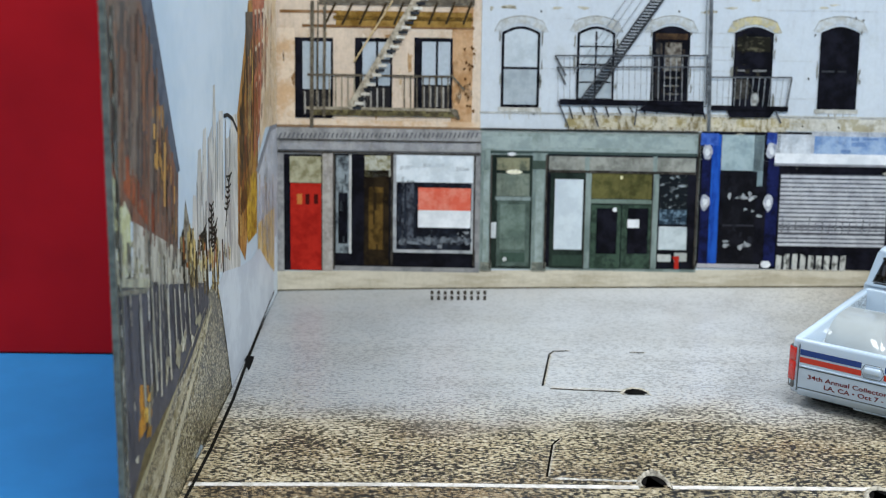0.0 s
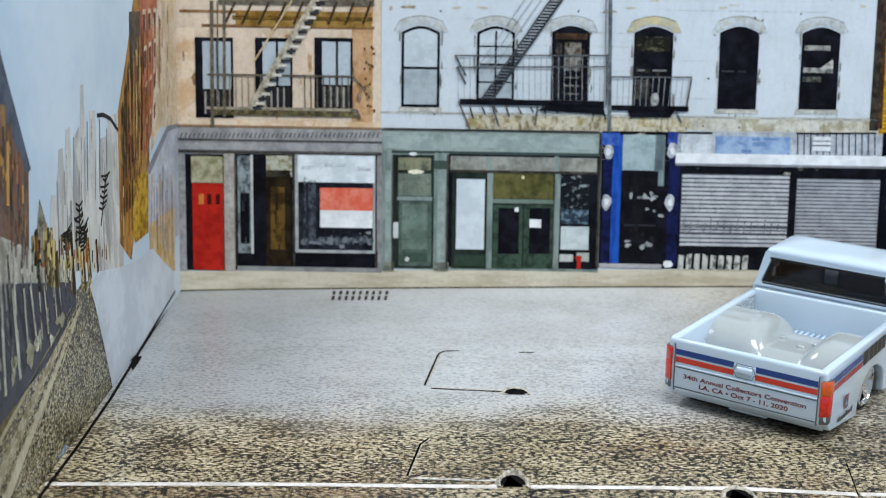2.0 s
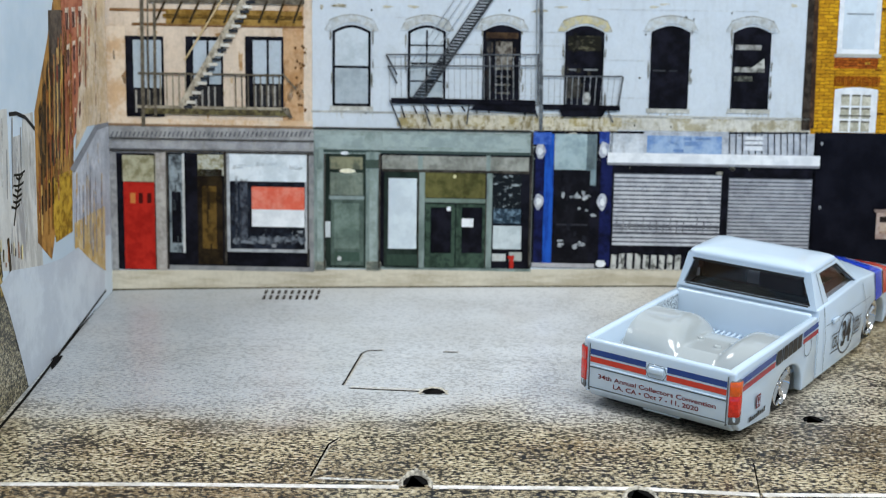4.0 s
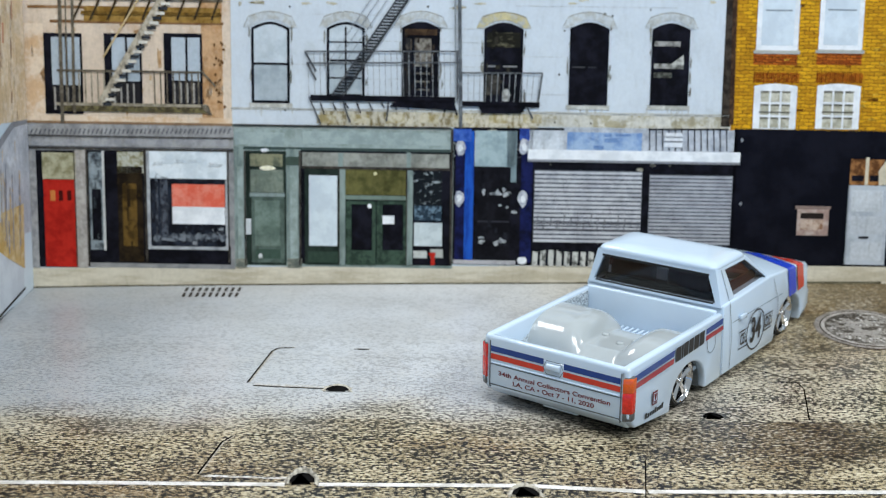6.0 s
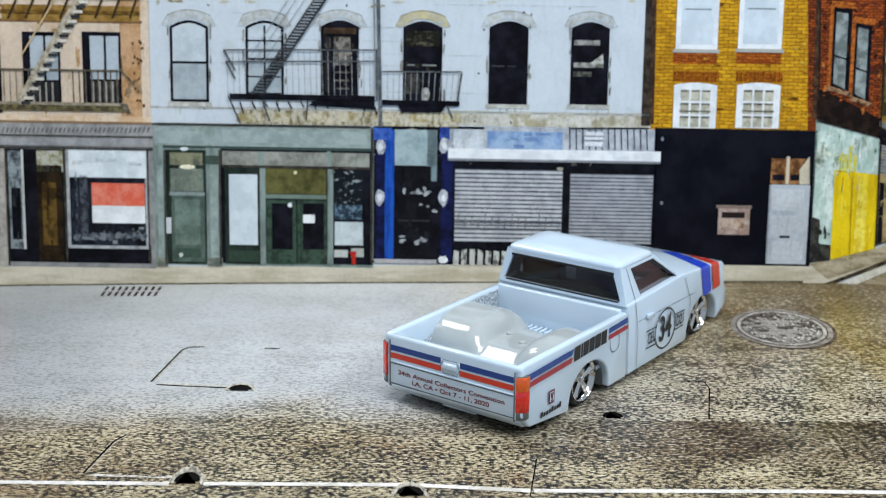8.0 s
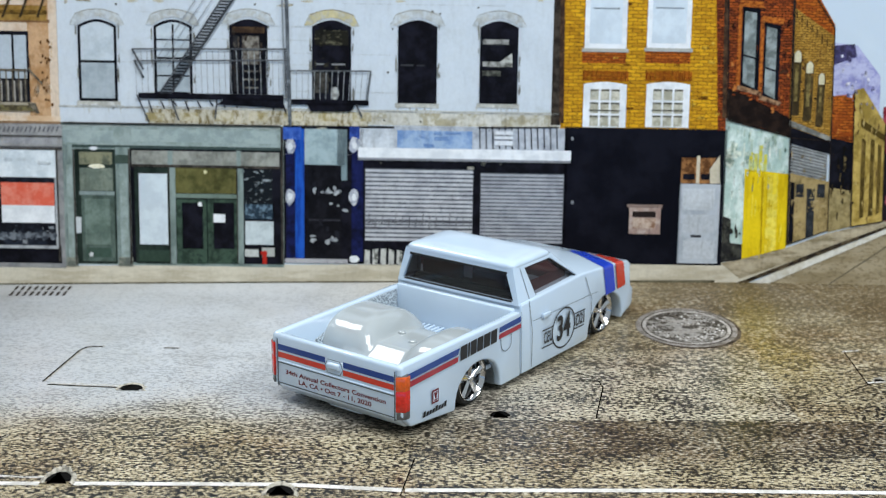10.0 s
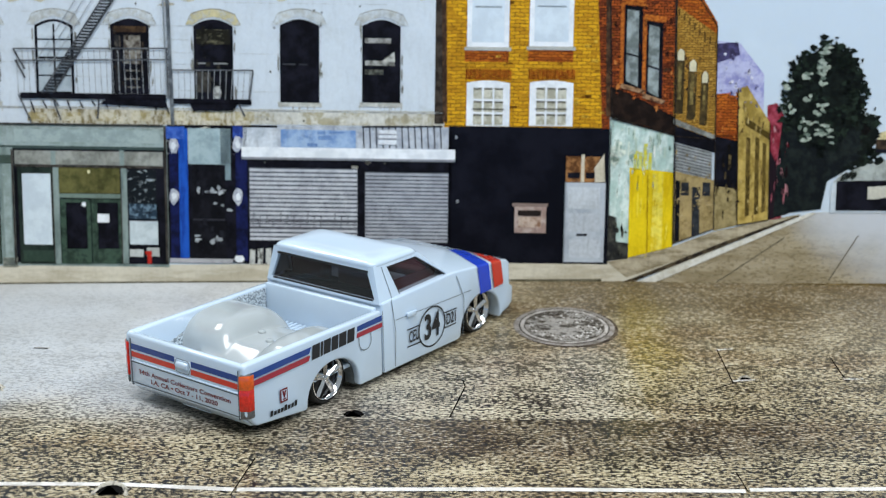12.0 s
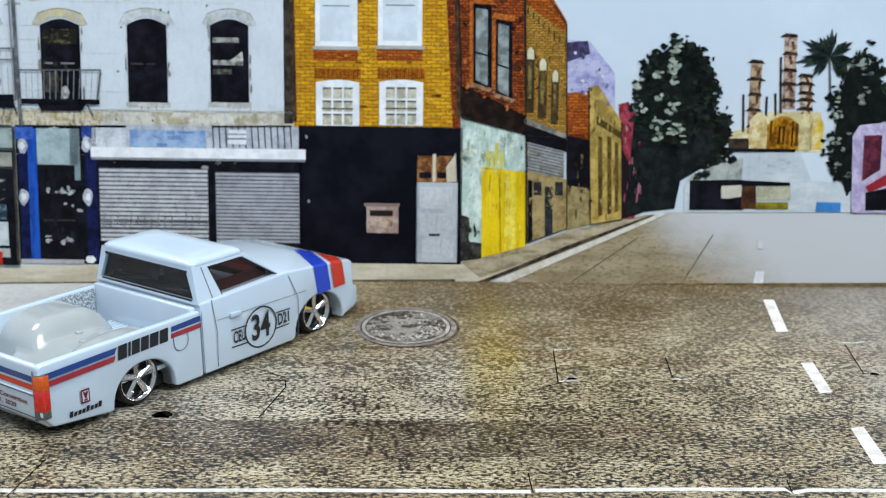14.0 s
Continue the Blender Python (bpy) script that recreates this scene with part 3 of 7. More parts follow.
printed("reflection", [box_at(ink("6a717a", "2b2d36", 1.5), 7, -11.3, 11.1, -10.8, 25.4), box_at(ink("565c66", "2b2d36", 1.5), 7, -10.3, 11.7, -8.7, 24.7)], "", win)

# white house
WH = (5.0, 35.7, 109.5, 64.6)
white = printed("white_facade", [box_at(WALL_W, 1, *WH)], "white painted brick house front")
for r in ((4.9, 39.0, 109.5, 39.4), (4.8, 35.2, 52.2, 35.7)):
    printed("ledge", [box_at(ink("a8aaa6", "c8c8c2", 3.0), 3, *r)], "", white)
printed("stained_band", [box_at(STAIN, 2, 23.5, 36.0, 69.3, 39.5), box_at(ink("d8d6cc", "b0a88e", 3.0), 2, 69.3, 36.4, 109.6, 39.5)], "stained stone band under the landing", white)
for k in range(7):
    c = mixp((24.9, 37.3), (68.1, 38.0), k / 6)
    printed("band_block", [(ink("d2cab2", "a8996c", 2.0), 3, rect(c[0] - 2.0, c[1] - 0.9, c[0] + 2.0, c[1] + 0.9))], "", white)
WINS = ((9.3, 40.4, 17.3, 57.1, 0), (25.0, 42.0, 32.9, 57.3, 1), (40.6, 42.3, 48.5, 57.6, 2), (57.7, 40.8, 65.8, 57.7, 3), (75.5, 41.0, 83.6, 58.0, 4), (92.5, 41.2, 100.4, 58.1, 5))
for x0, z0, x1, z1, pal in WINS:
    w, h = x1 - x0, z1 - z0
    hood = [(x0 - 1.6, z1 - 1.2), (x0 - 0.2, z1 - 1.2)] + [(x0 + w * t, z1 - 1.0 + 1.5 * math.sin(math.pi * t)) for t in (0.1, 0.3, 0.5, 0.7, 0.9)] + [(x1 + 0.2, z1 - 1.2), (x1 + 1.6, z1 - 1.2)]
    hood += [(x0 + w * t, z1 + 0.4 + 1.6 * math.sin(math.pi * (0.15 + 0.7 * t))) for t in (1.06, 0.9, 0.7, 0.5, 0.3, 0.1, -0.06)]
    printed("window_hood", [(ink("8a8c88" if pal != 3 else "7a6c40", "a9a698", 1.2), 3, [(a, b + 0.18) for a, b in hood]), (ink("cbd2d6" if pal != 3 else "cdc297", "bcbdb8", 1.6), 4, hood)], "arched stone window hood", white)
    win = printed("window", [(BLACKI, 5, arched(x0, z0, x1, z1, 1.3))], "arched sash window with a black frame", white)
    d = w * 0.07
    if pal < 2:
        printed("pane", [(ink("c3ccd2", "b0bac0", 6.0, 0.1), 6, arched(x0 + d, z0 + h * 0.5, x1 - d, z1 - d, 1.1))], "", win)
        printed("pane", [box_at(ink("aab4ba", "98a3a9", 5.0, 0.1), 6, x0 + d, z0 + d, x1 - d, z0 + h * 0.47)], "", win)
        if pal == 1:
            printed("bar", [(BLACKI, 7, bar((x0 + w * 0.5, z0), (x0 + w * 0.5, z1 - 1), 0.4)), (BLACKI, 7, bar((x0, z0 + h * 0.73), (x1, z0 + h * 0.73), 0.3)), (BLACKI, 7, bar((x0, z0 + h * 0.25), (x1, z0 + h * 0.25), 0.3))], "", win)
    elif pal == 2:
        printed("pane", [box_at(GLASSD, 6, x0 + w * 0.1, z0 + 0.6, x0 + w * 0.24, z1 - h * 0.22), box_at(ink("4a423c", "8d887e", 2.0), 6, x0 + w * 0.34, z0 + h * 0.4, x0 + w * 0.78, z1 - h * 0.22), box_at(ink("3a2c22", "5a4632", 2.0), 6, x0 + 0.6, z1 - h * 0.18, x1 - 0.6, z1 - h * 0.1)], "", win)
        printed("shelf", [box_at(ink("8d8a82", "4a453e", 1.5), 7, x0 + w * 0.34, z0 + h * (0.08 + 0.11 * j), x0 + w * 0.74, z0 + h * (0.1 + 0.11 * j)) for j in range(4)], "", win)
    elif pal == 3:
        printed("pane", [box_at(ink("23221c", "6e6a55", 2.2, 0.3, (1, 1, 0.6), 0.5, 0.66), 6, x0 + d, z1 - h * 0.3, x1 - d, z1 - h * 0.12), box_at(ink("8f9090"), 6, x0 + d, z0 + h * 0.46, x0 + w * 0.42, z0 + h * 0.48), box_at(ink("8f9090"), 6, x0 + w * 0.5, z0 + h * 0.46, x1 - w * 0.15, z0 + h * 0.48), box_at(ink("33312e", "55524c", 1.5), 6, x0 + d, z0 + h * 0.12, x0 + w * 0.42, z0 + h * 0.36), (ink("c3c4c0", "8d8e88", 1.2), 7, blob(x0 + w * 0.58, z0 + h * 0.12, 0.9, 1.4, 10, 0.08))], "", win)
    elif pal == 4:
        printed("pane", [box_at(ink("3f4044"), 6, x0 + d, z0 + h * 0.45, x0 + w * 0.4, z0 + h * 0.47), box_at(ink("303136"), 6, x0 + w * 0.48, z0 + h * 0.45, x0 + w * 0.7, z0 + h * 0.47)], "", win)
    else:
        printed("pane", [box_at(ink("a8a7a2", "6d6c68", 1.5), 6, x0 + d, z0 + h * 0.72, x0 + w * 0.75, z0 + h * 0.78), box_at(ink("a8a8a2", "55554f", 1.5), 6, x0 + d, z0 + h * 0.45, x0 + w * 0.85, z0 + h * 0.51), (ink("c2c2ba", "8a8a84", 1.5), 6, [(x0 + w * 0.5, z0 + h * 0.5), (x0 + w * 0.86, z0 + h * 0.5), (x0 + w * 0.84, z0 + h * 0.62)]), box_at(ink("6a6b62", "33342f", 1.2), 6, x0 + d, z0 + h * 0.34, x0 + w * 0.55, z0 + h * 0.4)], "", win)
    printed("window_sill", [box_at(ink("b5b4ab", "d8d8d2", 2.0), 4, x0 - 0.5, z0 - 0.9, x1 + 0.5, z0)], "", white)
for k in range(30):
    printed("fixing_mark", [(ink("55554f"), 3, blob(random.uniform(WH[0] + 3, WH[2] - 3), random.uniform(26.5, 66), 0.22, 0.25, 7))], "", white)
for k in range(14):
    z = 27.5 + k * 2.6 + random.uniform(-0.3, 0.3)
    x = random.uniform(WH[0], WH[2] - 40)
    printed("brick_course", [(ink("c2c8ca", "d5dade", 2.0), 2, bar((x, z), (x + random.uniform(20, 45), z + random.uniform(-0.1, 0.1)), 0.14))], "", white)
# black iron fire escape
esc = printed("fire_escape", [box_at(BLACKI, 12, 21.6, 41.1, 51.8, 42.3), (BLACKI, 12, [(39.7, 41.3), (51.8, 41.5), (51.9, 39.5), (37.9, 40.1)]), box_at(BLACKI, 12, 52.7, 40.4, 69.5, 41.5), (BLACKI, 12, [(56.6, 40.6), (66.9, 40.8), (65.7, 39.1), (57.5, 39.0)])], "black iron fire escape", white)
for a, b, w in (((20.5, 51.2), (52.5, 51.7), 0.3), ((20.8, 48.8), (52.5, 49.4), 0.3), ((52.6, 47.3), (69.9, 47.5), 0.3), ((20.5, 51.2), (22.8, 47.1), 0.4), ((20.9, 48.9), (22.8, 45.3), 0.4), ((69.9, 47.5), (69.1, 41.4), 0.35), ((52.1, 51.9), (52.3, 41.5), 0.35), ((21.3, 41.9), (23.7, 36.3), 0.35), ((28.4, 41.0), (29.9, 36.7), 0.35), ((37.9, 41.1), (37.5, 37.1), 0.35), ((66.9, 40.5), (68.1, 38.0), 0.4)):
    printed("rail", [(STEEL, 13, bar(a, b, w))], "", esc)
for k in range(26):
    if 3 < k < 9:
        continue
    printed("baluster", [(ink("8d9296", "b4b9bc", 1.0), 11, bar(mixp((21.1, 50.9), (51.9, 51.3), k / 25), mixp((21.3, 41.9), (52.1, 42.4), k / 25), 0.13))], "", esc)
for k in range(14):
    printed("baluster", [(ink("8d9296", "b4b9bc", 1.0), 11, bar(mixp((53.2, 47.2), (69.4, 47.3), k / 13), mixp((53.3, 41.3), (68.9, 41.5), k / 13), 0.13))], "", esc)
a, b = (42.8, 63.5), (28.4, 42.3)
shapes = [(STEEL, 14, bar(a, b, 0.5)), (STEEL, 14, bar((a[0] - 2.3, a[1]), (b[0] - 2.3, b[1]), 0.35))]
for k in range(34):
    p = mixp(a, b, (k + 0.5) / 34)
    shapes.append((DARKG, 15, bar((p[0] - 2.2, p[1] - 0.2), (p[0] + 0.1, p[1] - 0.2), 0.36)))
for dx in (-4.2, -6.0, -7.6):
    shapes.append((ink("9ba1a6"), 12, bar((a[0] + dx, a[1]), mixp((a[0] + dx, a[1]), (b[0] + dx, b[1]), 0.75), 0.16)))
printed("stair_flight", shapes, "dark iron stair flight", esc)
printed("drain_pipe", [(ink("4f5459", "7a8085", 1.5), 14, bar((52.4, 64.0), (53.1, 35.9), 0.75)), (ink("8d9499"), 13, bar((51.5, 64.0), (52.0, 41.5), 0.35))], "grey drain pipe", white)

# green shop front (two bays)
green = printed("green_shopfront", [box_at(GREEN, 2, 5.4, 6.0, 51.7, 35.8), box_at(LGREEN, 3, 5.6, 31.3, 51.1, 35.3), box_at(ink("43524f"), 4, 7.4, 30.7, 51.0, 31.3), box_at(ink("5a6b6b"), 4, 5.2, 35.4, 51.1, 35.9)], "grey-green painted wooden shop front")
printed("shadow_panel", [box_at(DGREEN, 3, 7.8, 6.2, 16.4, 30.4), box_at(BLACKI, 3, 19.4, 6.6, 51.6, 30.8)], "", green)
printed("pilaster", [box_at(GREEN, 5, 5.4, 5.7, 7.8, 30.7), box_at(LGREEN, 6, 6.1, 7.2, 7.3, 27.1), box_at(GREEN, 5, 16.4, 5.9, 19.5, 30.9), box_at(LGREEN, 6, 17.2, 7.4, 18.8, 27.3), box_at(ink("46544c"), 7, 16.3, 27.5, 19.2, 29.3)], "", green)
d1 = printed("green_door", [box_at(ink("5c6c64", "48564f", 3.0), 5, 9.0, 6.7, 16.0, 21.0), box_at(ink("74857c", "5f7067", 3.0), 6, 9.7, 10.3, 15.0, 20.0), box_at(ink("44584e"), 6, 9.8, 7.6, 15.1, 9.6)], "green panelled door", green)
printed("fanlight", [box_at(ink("8a8a70", "5a6052", 3.0), 5, 8.8, 27.2, 15.7, 29.8), box_at(ink("6a756b", "7f897c", 3.0), 5, 8.8, 21.7, 15.8, 26.5), box_at(ink("8b9a98"), 6, 8.6, 20.8, 16.1, 21.6), (ink("f0ead0"), 6, blob(*(mixp((10.6, 26.8), (14.3, 26.9), 0.5)), 1.7, 0.5, 10, 0.1)), (WHITEP, 6, blob(*((11.9, 30.6)), 0.9, 0.4, 9, 0.1))], "", green)
printed("letter_plate", [box_at(ink("c9cfd2"), 8, 7.8, 12.7, 8.9, 16.1), (ink("d8dcdc"), 7, blob(*((10.8, 8.1)), 0.5, 0.5))], "", green)
printed("soffit_panel", [box_at(ink("a0a29a", "7d7f78", 5.0), 4, 19.8, 27.4, 50.8, 30.3), box_at(GREEN, 5, 27.4, 27.0, 28.4, 30.3), box_at(GREEN, 5, 41.8, 27.2, 42.7, 30.6)], "", green)
printed("white_blind", [box_at(ink("cdd8de", "bfcad2", 5.0, 0.06), 6, 21.2, 10.5, 27.2, 25.5), box_at(DGREEN, 5, 20.3, 6.4, 28.1, 26.8), box_at(ink("35463c"), 6, 20.9, 6.9, 27.7, 9.3)], "white paper blind", green)
for r in ((27.7, 6.5, 28.9, 26.9), (41.9, 6.7, 43.2, 27.1)):
    printed("post", [box_at(GREEN, 6, *r)], "", green)
printed("transom", [box_at(ink("75867c"), 7, 28.9, 20.5, 41.9, 21.4)], "", green)
printed("fanlight", [box_at(ink("68653c", "4a4a2a", 4.0), 5, 28.7, 21.5, 41.7, 26.9), (ink("e6e0b0"), 6, blob(*((35.2, 26.0)), 0.35, 0.35))], "olive glass over the doors", green)
for r in ((29.0, 6.5, 35.4, 20.2), (35.6, 6.6, 42.0, 20.3)):
    d2 = printed("glazed_door", [box_at(ink("43574a", "2c3a31", 2.0), 6, *r)], "green glazed shop door", green)
    printed("pane", [box_at(BLACKI, 7, r[0] + 1.2, r[1] + 3.2, r[2] - 0.8, r[3] - 0.7)], "", d2)
printed("paper_notice", [box_at(WHITEP, 8, 36.8, 15.4, 39.3, 17.2), (WHITEP, 8, blob(*((34.0, 19.2)), 0.5, 0.6))], "", green)
printed("side_window", [box_at(ink("1a1e22", "9aa4a8", 1.6, 0.3, (1, 1, 0.5), 0.56, 0.62), 6, 43.3, 19.4, 49.3, 26.6), box_at(ink("2b3a48", "6f8798", 1.2, 0.3, (1, 1, 1), 0.48, 0.6), 6, 43.5, 16.3, 49.3, 19.4), box_at(ink("c6d0d3", "b0bbbf", 4.0, 0.08), 7, 43.5, 10.8, 49.5, 15.8)], "dark window with pale scrawls", green)
printed("white_box", [box_at(ink("c9cdca"), 7, 43.4, 8.2, 46.3, 9.8), box_at(ink("b5b9b4"), 7, 47.0, 8.3, 49.7, 10.2)], "", green)
printed("hydrant", [box_at(ink("c03228"), 8, 47.1, 6.7, 48.0, 9.1), (ink("c03228"), 9, blob(*((47.5, 9.1)), 0.8, 0.5))], "small red hydrant", green)

# blue doorway
blue = printed("blue_doorway", [box_at(BLACKI, 2, 51.7, 7.0, 68.5, 36.1), box_at(NAVY, 3, 52.2, 7.4, 54.7, 35.5), box_at(BLUE, 4, 54.1, 7.7, 56.0, 35.3), box_at(ink("4a6fc4", "2f52a8", 1.5), 5, 51.6, 33.1, 55.4, 35.7), box_at(NAVY, 4, 66.0, 7.6, 68.4, 35.7), box_at(ink("3c58a8", "24357a", 1.5), 5, 65.5, 33.5, 67.6, 36.0)], "printed bright blue doorway with a black door")
for c in ((53.1, 31.7), (53.0, 21.2), (66.5, 32.2), (66.5, 21.2)):
    printed("white_capital", [(ink("c9ccd2", "9aa0b0", 1.0), 7, blob(c[0], c[1], 1.0, 1.7, 12, 0.2)), (WHITEP, 8, blob(c[0], c[1], 0.55, 0.8, 9, 0.2))], "white carved capital", blue)
printed("fanlight", [box_at(ink("a6b9bd", "8fa3a8", 4.0, 0.15), 5, 56.1, 27.9, 64.9, 35.4), box_at(ink("7d9096"), 5, 62.9, 24.7, 65.0, 35.4)], "pale glass over the door", blue)
dr = printed("black_door", [box_at(ink("121216", "1e1e24", 3.0), 6, 56.8, 7.5, 63.8, 27.8), box_at(ink("33333a"), 7, 56.9, 16.1, 63.6, 16.5)], "black door with white spray marks", blue)
for cx, cz, n in (*((60.7, 22.4)), 9), (*((60.2, 12.3)), 8), (*((62.2, 19.1)), 3):
    for k in range(n):
        printed("spray_mark", [(ink("bfc4c8", "7d8288", 0.8), 8, blob(cx + random.uniform(-3, 3), cz + random.uniform(-0.8, 0.8), random.uniform(0.3, 0.8), random.uniform(0.2, 0.6), 8, 0.4))], "", dr)
printed("step", [box_at(ink("b5b4b8"), 7, 51.9, 7.1, 65.2, 8.0), (WHITEP, 7, blob(*((66.6, 8.1)), 1.0, 0.9))], "", blue)

# shuttered shop
shut = printed("shuttered_shop", [box_at(BLACKI, 2, 67.8, 7.0, 111.3, 36.2), box_at(ink("d2d8de", "bcc4cc", 3.0), 4, 67.4, 31.2, 74.8, 35.7), box_at(ink("6f8fbe", "9fb6d2", 5.0, 0.15), 4, 75.5, 31.6, 91.2, 35.4), box_at(ink("c2c8d0", "a8aeb8", 3.0), 3, 74.8, 31.5, 110.6, 36.3), box_at(WHITEP, 6, 67.3, 29.3, 112.0, 31.7), box_at(ink("8d9096"), 7, 67.3, 29.1, 112.0, 29.6)], "printed shop front with closed grey shutters")
for k in range(13):
    printed("rail_bar", [(ink("33343a"), 7, bar(mixp((92.7, 36.5), (108.8, 36.7), k / 12), mixp((92.9, 31.8), (109.1, 32.0), k / 12), 0.22))], "", shut)
printed("rail_bar", [(ink("33343a"), 7, bar((92.5, 36.2), (109.3, 36.5), 0.3)), box_at(ink("dfe3e8"), 8, 95.9, 32.6, 99.7, 35.6)] + [box_at(ink("777b82"), 9, 95.9, 34.6, 99.7, 34.8), box_at(ink("777b82"), 9, 95.9, 33.6, 99.7, 33.9)], "", shut)
for r, n, tone in (((68.8, 12.0, 91.6, 27.4), 17, SHUT_A), ((93.1, 12.0, 110.7, 26.8), 19, ink("a9acb2", "989ba2", 3.0, 0.15))):
    rs = printed("roller_shutter", [box_at(SHUT_B, 4, *r)], "closed grey slatted roller shutter", shut)
    for k in range(n):
        z = r[1] + (r[3] - r[1]) * (k + 0.12) / n
        printed("slat", [box_at(tone, 5, r[0] + 0.1, z, r[2] - 0.1, z + (r[3] - r[1]) / n * 0.62)], "", rs)
    for k in range(16):
        x = r[0] + (r[2] - r[0]) * (k + 0.5) / 16
        if n == 17:
            printed("stain_mark", [(ink("55565c", "8d8f95", 0.8), 6, bar((x, r[1] + 2.6 + (k % 3) * 0.4), (x + 0.2, r[1] + 6.0 - (k % 4) * 0.4), 0.22))], "", rs)
    if n == 17:
        printed("stain_mark", [(ink("4a4b52"), 6, bar((r[0], r[1] + 4.1), (r[2], r[1] + 4.2), 0.25)), (ink("5a5b62"), 6, bar((r[0], r[1] + 2.9), (r[2], r[1] + 2.9), 0.2))], "", rs)
r = (68.6, 6.9, 84.0, 10.4)
for k in range(9):
    x = r[0] + (r[2] - r[0]) * k / 9
    printed("stall_board", [(ink("c6c7c2", "5f605c", 1.1, 0.3, (1, 1, 1.6), 0.48, 0.6), 5, [(x + 0.1, r[1]), (x + 1.25, r[1]), (x + 1.35, r[3] - random.uniform(0, 0.5)), (x + 0.2, r[3] - random.uniform(0, 0.4))])], "pale scrawled board", shut)

# yellow brick house
yel = printed("yellow_facade", [box_at(YBRICK, 1, 109.0, 36.1, 142.6, 65.1), (RBRICK, 2, [(140.9, 65.4), (144.6, 65.5), (145.2, 36.4), (142.6, 36.3)]), box_at(ink("2c2622", "4a423a", 2.0), 3, 107.6, 37.0, 109.5, 64.9)], "printed yellow brick house with white windows")
for r in ((114.1, 52.9, 122.8, 65.0), (127.0, 53.2, 136.1, 65.3)):
    win = printed("window", [box_at(WHITEP, 4, *r), box_at(ink("cfdae2", "c2cdd6", 5.0, 0.05), 5, *inset(r, 1.0)), box_at(ink("8d979e"), 6, *(r[0] + 1.6, r[1] + 8.0, r[2] - 1.6, r[1] + 8.3))], "white-framed window with a white blind", yel)
    printed("window_sill", [box_at(ink("b9b8b0"), 6, r[0] - 0.5, r[1] - 0.7, r[2] + 0.5, r[1])], "", win)
for r, arch in (((114.2, 36.7, 123.2, 46.1), (113.7, 49.9, 122.8, 52.5)), ((127.3, 36.9, 136.4, 46.3), (126.8, 50.1, 136.2, 52.7))):
    win = printed("window", [(WHITEP, 4, arched(*r, 0.5))], "white multi-pane sash window", yel)
    x0, z0, x1, z1 = r[0] + 1.2, r[1], r[2] - 1.2, r[3] - 1.3
    for i in range(3):
        for j in range(3):
            a, b = x0 + (x1 - x0) * i / 3, z0 + (z1 - z0) * j / 3
            printed("pane", [box_at(ink("a8a593", "cfccbc", 1.6, 0.2), 5, a + 0.22, b + 0.22, a + (x1 - x0) / 3 - 0.22, b + (z1 - z0) / 3 - 0.22), box_at(ink("55534a", "7d7a6c", 1.0), 6, a + 0.22, b + (z1 - z0) / 3 - 0.6, a + (x1 - x0) / 3 - 0.22, b + (z1 - z0) / 3 - 0.22)], "", win)
    printed("bar", [box_at(ink("55534a"), 7, x0, z0 + (z1 - z0) * 0.42, x1, z0 + (z1 - z0) * 0.45)], "", win)
    n = 22
    for k in range(n):
        c = r[0] - 0.3 + (r[2] - r[0] + 0.6) * (k + 0.5) / n
        printed("arch_brick", [(ink("a8581c" if k % 2 else "8d4414", "6d3210", 1.0), 4, rect(c - 0.16, r[3] + 0.2, c + 0.16, r[3] + 2.3))], "", yel)
    printed("brick_apron", [box_at(OBRICK, 2, *arch)], "", yel)
# black shop
blk = printed("black_shopfront", [box_at(ink("0c0d15", "15161f", 8.0, 0.2), 2, 110.6, 7.9, 144.7, 36.6)], "plain black painted shop front")
dr = printed("white_door", [box_at(ink("b5bcc4", "a2a9b2", 5.0, 0.12), 4, 135.2, 8.3, 143.8, 25.2), box_at(ink("8f969e"), 5, 135.2, 8.3, 135.5, 25.1), box_at(ink("c6ccd2"), 5, 135.9, 19.7, 142.6, 24.2), box_at(ink("c2c8cf"), 5, 136.1, 14.9, 142.8, 18.7), box_at(ink("33343a"), 6, 137.9, 13.9, 140.1, 14.4), box_at(ink("c2c8cf"), 5, 136.4, 9.3, 143.1, 13.2)], "pale grey panelled door", blk)
printed("fanlight", [box_at(ink("5a3a22", "a8774a", 2.0, 0.3), 4, 135.3, 25.3, 142.4, 30.7), (ink("cfc6b0"), 5, [(141.3, 28.3), (143.3, 31.3), (143.6, 25.4), (141.5, 25.3)]), box_at(ink("cfc6b0"), 5, 138.5, 25.3, 139.2, 31.1), box_at(BLACKI, 5, 135.7, 26.1, 138.3, 27.3), box_at(BLACKI, 5, 139.5, 26.1, 141.4, 27.3)], "", blk)
wb = printed("wall_box", [box_at(ink("a88f86", "c2b0a6", 2.0), 4, 124.7, 14.4, 131.4, 20.4), box_at(ink("2b2422"), 5, 125.4, 18.0, 130.3, 19.2), box_at(ink("c9b4a4", "8d6a55", 1.5), 5, 125.5, 15.6, 130.4, 17.8), box_at(ink("8d7a72"), 6, 124.2, 20.0, 131.7, 20.7)], "small framed hatch", blk)
for c in ((112.2, 34.3), (112.6, 20.9)):
    printed("fixing_mark", [(ink("8d9096"), 4, blob(*c, 0.3, 0.4))], "", blk)

